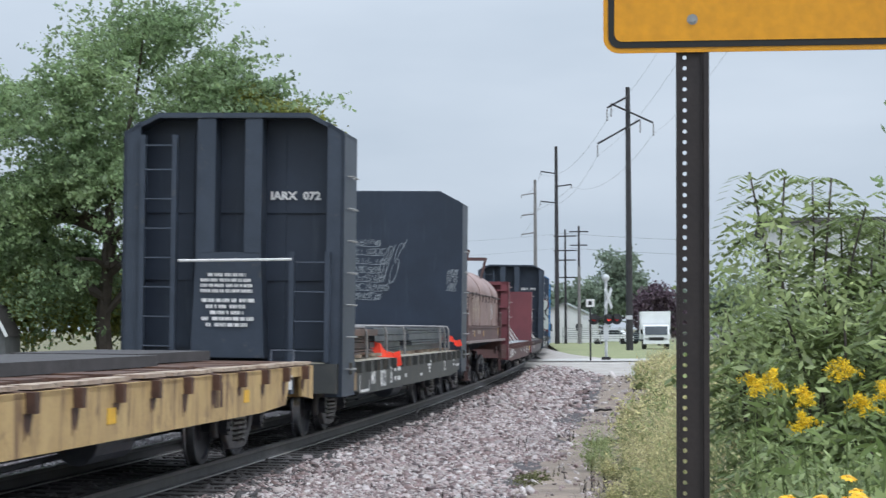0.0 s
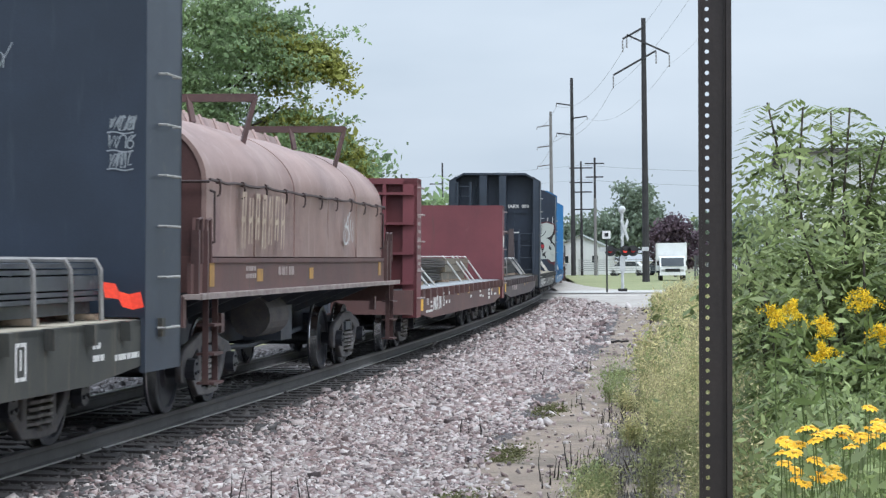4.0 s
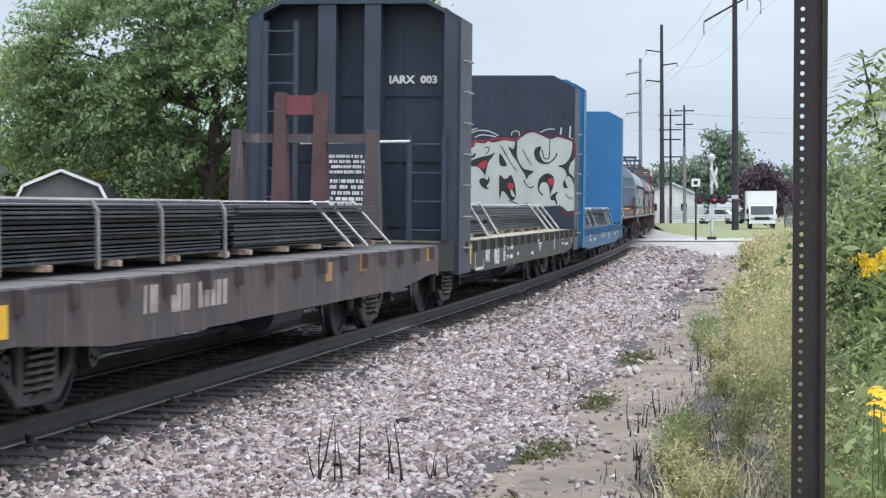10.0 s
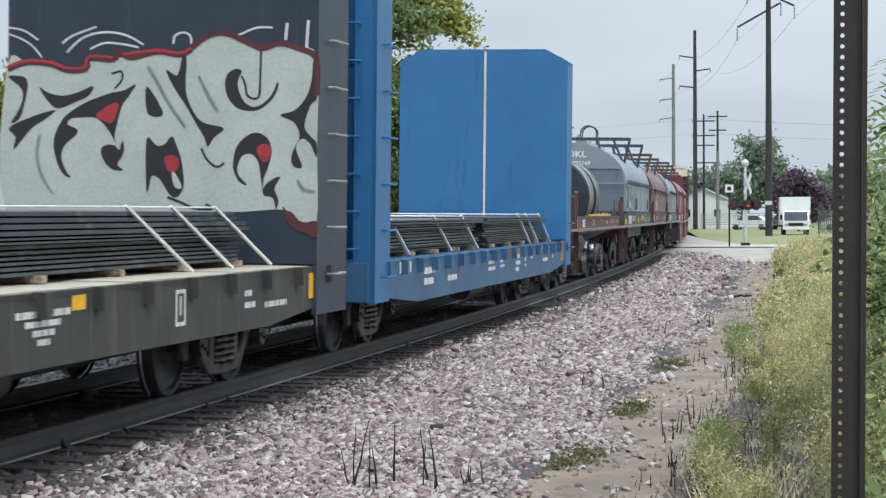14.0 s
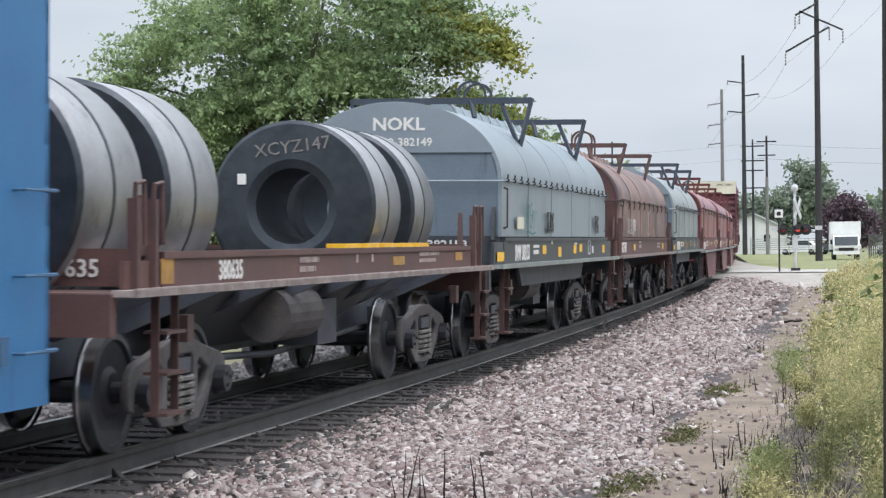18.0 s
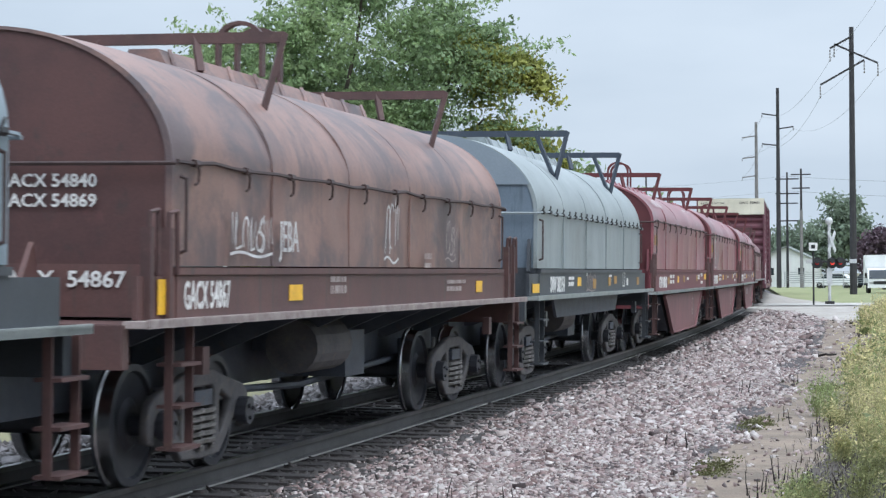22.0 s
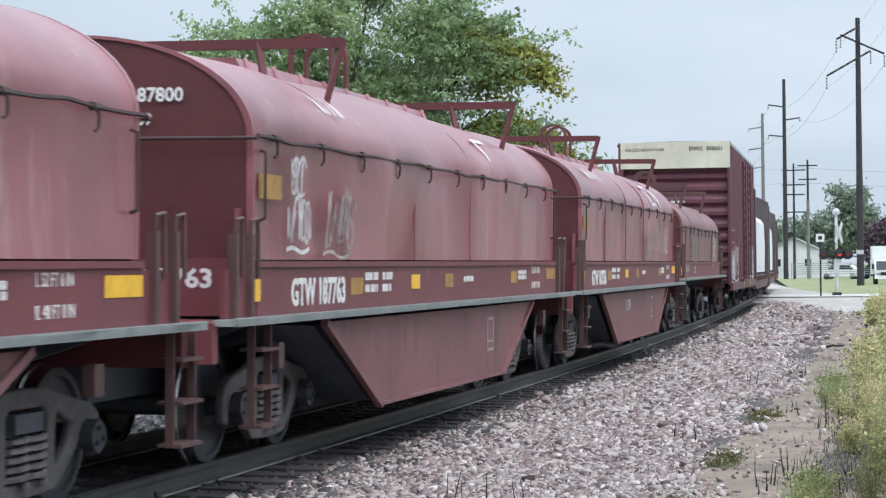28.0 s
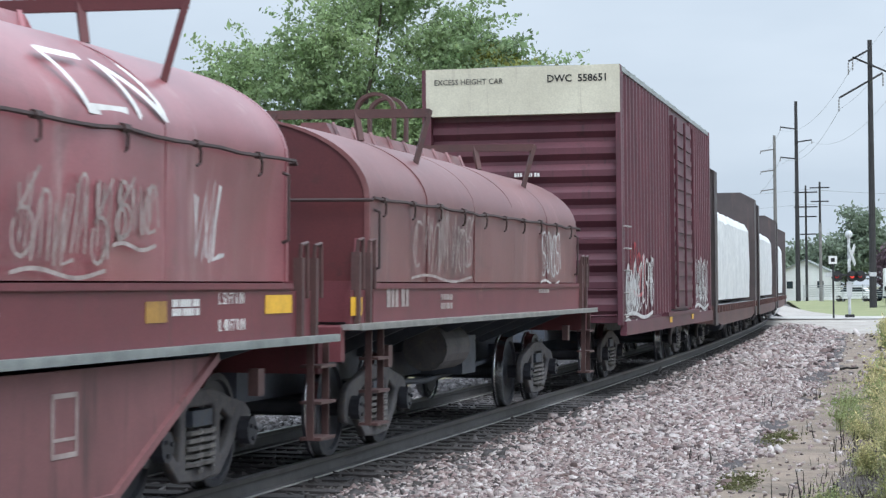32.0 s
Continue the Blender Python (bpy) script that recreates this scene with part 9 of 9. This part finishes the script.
pole("utility_pole", "wooden pole with four level crossarms", -17.6, 216, 11.9, 0.15, M["pole_wood"], ((-1.2, -0.7, 1.2, -0.7), (-1.2, -2.2, 1.2, -2.2), (-1.1, -3.2, 1.1, -3.2), (-1.1, -5.0, 1.1, -5.0)), ins=0)
for az, el, arms in ((-10.4, 2.65, ((-1.6, -0.7, 1.6, -0.7), (-1.6, -2.0, 1.6, -2.0), (-1.4, -2.6, 1.4, -2.6))), (-9.6, 2.45, ((-1.3, -1.8, 0.2, -1.2), (0, -1.4, 1.4, -2.2))), (-8.47, 2.75, ((-1.6, -2.6, 0, -2.6), (0, -4.0, 1.6, -4.0)))):
    x, y, _ = at_angle(az, 255)
    pole("far_pole", "distant wooden pole behind the train", x, y, 1.6 + 255 * math.tan(radians(el)), 0.16, M["pole_wood"], arms, ins=0)
RP = (4.45, 54.0)
pole("near_pole", "dark wooden pole rising behind the shrubs", *RP, 14.5, 0.135, M["pole_wood"], ((-1.2, -0.6, 1.2, -0.6),), ins=0.25)


def wire(a, b, sag, r=0.008, n=12):
    bm = bmesh.new()
    a, b = Vector(a), Vector(b)
    pts = [a.lerp(b, i / n) - Vector((0, 0, sag * 4 * (i / n) * (1 - i / n))) for i in range(n + 1)]
    rod(bm, pts, r, 4)
    solid("overhead_wire", bm, M["wire"], "thin grey overhead wire between the poles", "wire", group="overhead wires")


for (xa, za), (xb, zb), (xc, zc) in (((-1.2, 17.2), (-1.6, 17.5), (-1.5, 17.0)), ((1.85, 15.6), (1.6, 16.2), (-1.5, 14.8)), ((-2.2, 14.1), (-1.6, 14.7), (-1.5, 12.6))):
    wire((P1[0] + xa, P1[1], za), (P2[0] + xb, P2[1], zb), 1.6, 0.011)
    wire((P2[0] + xb, P2[1], zb), (P3[0] + xc, P3[1], zc), 0.5, 0.013)
    wire((RP[0] + xa * 0.5, RP[1] - 10, za + 1.0), (P1[0] + xa, P1[1], za), 1.6, 0.007, 16)
for z in (11.4, 9.9):
    wire((-60, 216, z - 0.6), (-17.6, 216, z), 0.8, 0.012)
    wire((-17.6, 216, z), (30, 216, z + 0.4), 1.2, 0.02)

# ---------------------------------------------------------------- crossing signal
sig = thing("crossing_signal", "silver railway crossing signal with crossbuck and red lights", "crossing signal", pose(-6.4, 103.0, -0.05, 0, 0, 6))
bm = bmesh.new()
tube(bm, (0, 0, 0), (0, 0, 4.0), 0.075, 12)
part("mast", bm, M["signal_silver"], sig)
bm = bmesh.new()
bmesh.ops.create_uvsphere(bm, u_segments=14, v_segments=9, radius=0.19, matrix=Matrix.Translation((0, 0, 4.06)))
part("bell_dome", bm, M["signal_silver"], sig)
for k in (-1, 1):
    bm = bmesh.new()
    box(bm, -0.62, 0.62, -0.012, 0.012, -0.115, 0.115)
    part("crossbuck_blade", bm, M["signal_silver"], sig, "white crossbuck blade", pose(0.12, -0.12 - 0.03 * k, 3.05, 0, 52 * k, 62))
bm = bmesh.new()
rod(bm, [(-0.85, -0.05, 2.08), (0.95, -0.05, 2.08)], 0.05)
part("light_arm", bm, M["signal_black"], sig)
for x in (-0.60, 0.14, 0.52):
    bm = bmesh.new()
    tube(bm, (x, -0.10, 2.02), (x, -0.06, 2.02), 0.27, 20)
    tube(bm, (x, -0.34, 2.14), (x, -0.10, 2.12), 0.13, 12)
    sh = part("light_backboard", bm, M["signal_black"], sig)
    bm = bmesh.new()
    tube(bm, (x, -0.125, 2.02), (x, -0.115, 2.02), 0.10, 16)
    part("red_lens", bm, m_red if x > 0 and x < 0.4 else M["gate_red"], sh, "red signal lens")
for x in (-0.85, 1.25):
    bm = bmesh.new()
    box(bm, x - 0.28, x + 0.05, -0.14, 0.02, 2.0, 2.2)
    part("relay_box", bm, M["signal_silver"], sig)
bm = bmesh.new()
box(bm, -0.13, 0.13, -0.12, 0.12, 1.0, 1.75)
bevelled(bm, 0.03)
part("gate_box", bm, M["signal_silver"], sig)
bm = bmesh.new()
box(bm, -0.22, 0.22, -0.2, 0.2, 0, 0.16)
part("foot", bm, M["signal_black"], sig)
ms = thing("marker_sign", "small white square sign on a thin black pole", "sign", pose(-7.0, 100.5, -0.05))
bm = bmesh.new()
tube(bm, (0, 0, 0), (0, 0, 2.75), 0.045, 8)
part("stake", bm, M["signal_black"], ms)
bm = bmesh.new()
box(bm, -0.2, 0.2, -0.07, -0.05, 2.6, 2.98)
part("plate", bm, M["white_paint"], ms)
bm = bmesh.new()
box(bm, -0.09, 0.09, -0.08, -0.07, 2.7, 2.88)
part("mark", bm, M["signal_black"], ms)
gt = thing("far_gate", "red and white crossing gate on the far side", "gate", pose(-15.0, 122.0, -0.05))
bm = bmesh.new()
tube(bm, (0, 0, 0), (0, 0, 3.2), 0.07, 8)
part("mast", bm, M["signal_silver"], gt)
for k in range(6):
    bm = bmesh.new()
    box(bm, -0.3 - 0.55 * (k + 1), -0.3 - 0.55 * k, -0.03, 0.03, 1.15, 1.28)
    part("gate_stripe", bm, M["gate_red"] if k % 2 else M["white_paint"], gt)
bm = bmesh.new()
box(bm, -0.4, 0.4, -0.1, 0, 1.9, 2.2)
part("light_box", bm, M["gate_red"], gt)

# ---------------------------------------------------------------- box truck
tk = thing("box_truck", "white box truck parked facing the crossing", "truck", pose(-6.05, 158.0, -0.08, 0, 0, 4))
bm = bmesh.new()
box(bm, -1.12, 1.12, 0.6, 5.4, 0.75, 2.85)
bevelled(bm, 0.05)
part("cargo_box", bm, M["truck_white"], tk)
bm = bmesh.new()
prism(bm, [(-0.75, 0.45), (-0.75, 1.05), (-0.35, 1.75), (0.5, 1.85), (0.5, 0.45)], -0.95, 0.95, "x")
bevelled(bm, 0.05)
cab = part("cab", bm, M["truck_white"], tk)
bm = bmesh.new()
prism(bm, [(-0.755, 1.08), (-0.375, 1.72), (-0.36, 1.72), (-0.74, 1.08)], -0.85, 0.85, "x")
bmesh.ops.translate(bm, vec=(0, -0.02, 0), verts=bm.verts)
part("windscreen", bm, M["glass"], cab, "dark windscreen")
for x in (-0.7, 0.7):
    bm = bmesh.new()
    box(bm, x - 0.14, x + 0.14, -0.78, -0.74, 0.68, 0.84)
    part("headlight", bm, M["bolt"], cab)
    bm = bmesh.new()
    box(bm, x * 1.55 - 0.08, x * 1.55 + 0.08, -0.5, -0.42, 1.15, 1.5)
    part("mirror", bm, M["tyre"], cab)
bm = bmesh.new()
box(bm, -0.55, 0.55, -0.775, -0.74, 0.66, 0.9)
part("grille", bm, M["tyre"], cab)
bm = bmesh.new()
box(bm, -0.98, 0.98, -0.82, -0.66, 0.4, 0.58)
part("bumper", bm, M["truck_white"], cab)
for x in (-0.85, 0.85):
    for y in (0.0, 4.0):
        bm = bmesh.new()
        tube(bm, (x - 0.12, y, 0.38), (x + 0.12, y, 0.38), 0.38, 16)
        part("wheel", bm, M["tyre"], tk)

# ---------------------------------------------------------------- buildings
def gable_house(name, label, x, y, w, d, h_wall, h_roof, wall, rz=0, roof=None, door=False):
    t = thing(name, label, "building", pose(x, y, -0.15, 0, 0, rz))
    bm = bmesh.new()
    prism(bm, [(-w / 2, 0), (w / 2, 0), (w / 2, h_wall), (0, h_roof - 0.06), (-w / 2, h_wall)], 0, d)
    part("wall", bm, wall, t)
    for sx in (-1, 1):
        bm = bmesh.new()
        e = 0.25
        k = (h_roof - h_wall) / (w / 2)
        prism(bm, [(0, h_roof), (sx * (w / 2 + e), h_wall - k * e), (sx * (w / 2 + e), h_wall - k * e + 0.1), (0, h_roof + 0.1)], -0.3, d + 0.3)
        part("roof", bm, roof or M["shingle"], t)
    for i in range(int(h_wall / 0.22)):
        bm = bmesh.new()
        box(bm, -w / 2 - 0.01, w / 2 + 0.01, -0.02, 0.0, 0.05 + i * 0.22, 0.05 + i * 0.22 + 0.205)
        part("siding_board", bm, wall, t)
    for x0 in ((-w * 0.25, w * 0.25) if w > 4 else (0.0,)):
        bm = bmesh.new()
        box(bm, x0 - 0.4, x0 + 0.4, -0.05, -0.015, h_wall * 0.45, h_wall * 0.45 + 0.9)
        win = part("window", bm, M["white_paint"], t)
        bm = bmesh.new()
        box(bm, x0 - 0.34, x0 + 0.34, -0.06, -0.05, h_wall * 0.45 + 0.06, h_wall * 0.45 + 0.84)
        part("pane", bm, M["glass"], win)
    return t


gable_house("white_house", "small white gabled house beyond the crossing", -18.6, 226, 6.5, 8, 2.9, 4.4, M["white_siding"], 0, M["grey_walk"])
gable_house("side_house", "pale house with siding behind the track", -31.2, 62, 8.6, 8, 2.9, 4.6, M["white_siding"], 6)
# gambrel garden shed
sh = thing("garden_shed", "grey barn-shaped garden shed with white trim", "shed", pose(*at_angle(-21.3, 57, GROUND_Z + 0.1), 0, 0, 12))
w, prof = 1.5, [(-1.5, 0), (1.5, 0), (1.5, 1.75), (1.05, 2.55), (0, 2.98), (-1.05, 2.55), (-1.5, 1.75)]
bm = bmesh.new()
prism(bm, prof, 0, 3.2)
part("wall", bm, M["grey_siding"], sh)
roof = [(1.56, 1.70), (1.10, 2.60), (0, 3.04), (-1.10, 2.60), (-1.56, 1.70)]
for a, b in zip(roof, roof[1:]):
    bm = bmesh.new()
    bar(bm, (a[0], -0.12, a[1]), (b[0], -0.12, b[1]), 0.06, 0.085)
    part("trim_board", bm, M["white_siding"], sh, "white roof trim")
    bm = bmesh.new()
    v = [bm.verts.new(p) for p in ((a[0], -0.1, a[1]), (b[0], -0.1, b[1]), (b[0], 3.3, b[1]), (a[0], 3.3, a[1]))]
    bm.faces.new(v)
    bmesh.ops.solidify(bm, geom=bm.faces[:], thickness=-0.05)
    part("roof", bm, M["shingle"], sh)
bm = bmesh.new()
box(bm, -0.85, 0.85, -0.05, -0.01, 0.05, 1.95)
part("door", bm, M["plank_tan"], sh, "tan double door")
for x in (-0.85, 0.0, 0.85):
    bm = bmesh.new()
    box(bm, x - 0.05, x + 0.05, -0.07, -0.05, 0.05, 1.98)
    part("door_trim", bm, M["white_siding"], sh)
# long pale building behind the shrubs
lb = thing("warehouse", "long pale metal-sided building behind the shrubs", "building", pose(1.0, 70, -0.3))
bm = bmesh.new()
box(bm, 0, 26, 0, 14, 0, 5.3)
part("wall", bm, M["white_siding"], lb)
for i in range(44):
    bm = bmesh.new()
    box(bm, 0.3 + 0.59 * i, 0.36 + 0.59 * i, -0.05, 0, 0, 5.25)
    part("wall_rib", bm, M["white_siding"], lb)
bm = bmesh.new()
box(bm, -0.3, 26.3, -0.3, 14.3, 5.3, 5.45)
part("roof", bm, M["shingle"], lb)

# fences
def fence(name, label, a, b, n, h, post_mat, rails=2, pickets=0):
    t = thing(name, label, "fence", None)
    a, b = Vector(a), Vector(b)
    for i in range(n + 1):
        p = a.lerp(b, i / n)
        bm = bmesh.new()
        tube(bm, p, p + Vector((0, 0, h)), 0.035, 6)
        part("fence_post", bm, post_mat, t)
    for k in range(rails):
        z = h * (0.35 + 0.6 * k / max(rails - 1, 1))
        bm = bmesh.new()
        bar(bm, a + Vector((0, 0, z)), b + Vector((0, 0, z)), 0.03, 0.05)
        part("fence_rail", bm, post_mat, t)
    for i in range(pickets):
        p = a.lerp(b, (i + 0.5) / pickets)
        bm = bmesh.new()
        box(bm, p.x - 0.045, p.x + 0.045, p.y - 0.04, p.y - 0.02, p.z + 0.05, p.z + h)
        part("picket", bm, post_mat, t)


fence("chain_fence", "grey chain-link fence beyond the verge", (-17, 205, -0.1), (6, 196, -0.1), 12, 1.7, M["fence"], 6)
fence("board_fence", "brown board fence beside the truck", (-4.6, 166, -0.1), (4.0, 164, -0.1), 5, 1.9, M["grey_siding"], 2, 60)
fence("picket_fence", "weathered white picket fence behind the track", (-22.5, 58, GROUND_Z), (-13.8, 60, GROUND_Z), 6, 1.25, M["white_siding"], 2, 52)
for i, (x, y, c) in enumerate(((-12.4, 208, "truck_white"), (-9.0, 210, "glass"), (-3.0, 196, "truck_white"))):
    cr = thing("parked_car", "small car parked far beyond the fence", "car", pose(x, y, -0.1, 0, 0, 80), "parked cars")
    bm = bmesh.new()
    prism(bm, [(-2.1, 0.3), (2.1, 0.3), (2.15, 0.8), (1.3, 0.95), (0.8, 1.45), (-1.0, 1.45), (-1.6, 0.95), (-2.1, 0.85)], -0.85, 0.85, "x")
    bevelled(bm, 0.06)
    part("body", bm, M[c], cr)
    for x0, x1 in ((-0.865, -0.845), (0.845, 0.865)):
        bm = bmesh.new()
        prism(bm, [(1.2, 0.98), (0.78, 1.38), (-0.95, 1.38), (-1.45, 0.98)], x0, x1, "x")
        part("side_window", bm, M["glass"], cr)
    for sx in (-0.75, 0.75):
        for yy in (-1.3, 1.3):
            bm = bmesh.new()
            tube(bm, (sx - 0.1, yy, 0.32), (sx + 0.1, yy, 0.32), 0.32, 12)
            part("wheel", bm, M["tyre"], cr)


# ---------------------------------------------------------------- what moves
def motions():
    times = [2.0 * i for i in range(17)]
    for ob, u, half, lean in MOVING:
        walk(ob, [(t, rides(u, half, t, lean)) for t in times])
    spin = [(0.1 * i, -math.degrees(run(0.1 * i) / WHEEL_R)) for i in range(321)]
    for ws, y in WHEELSETS:
        walk(ws, [(t, pose(0, y, WHEEL_R, -a)) for t, a in spin])


motions()
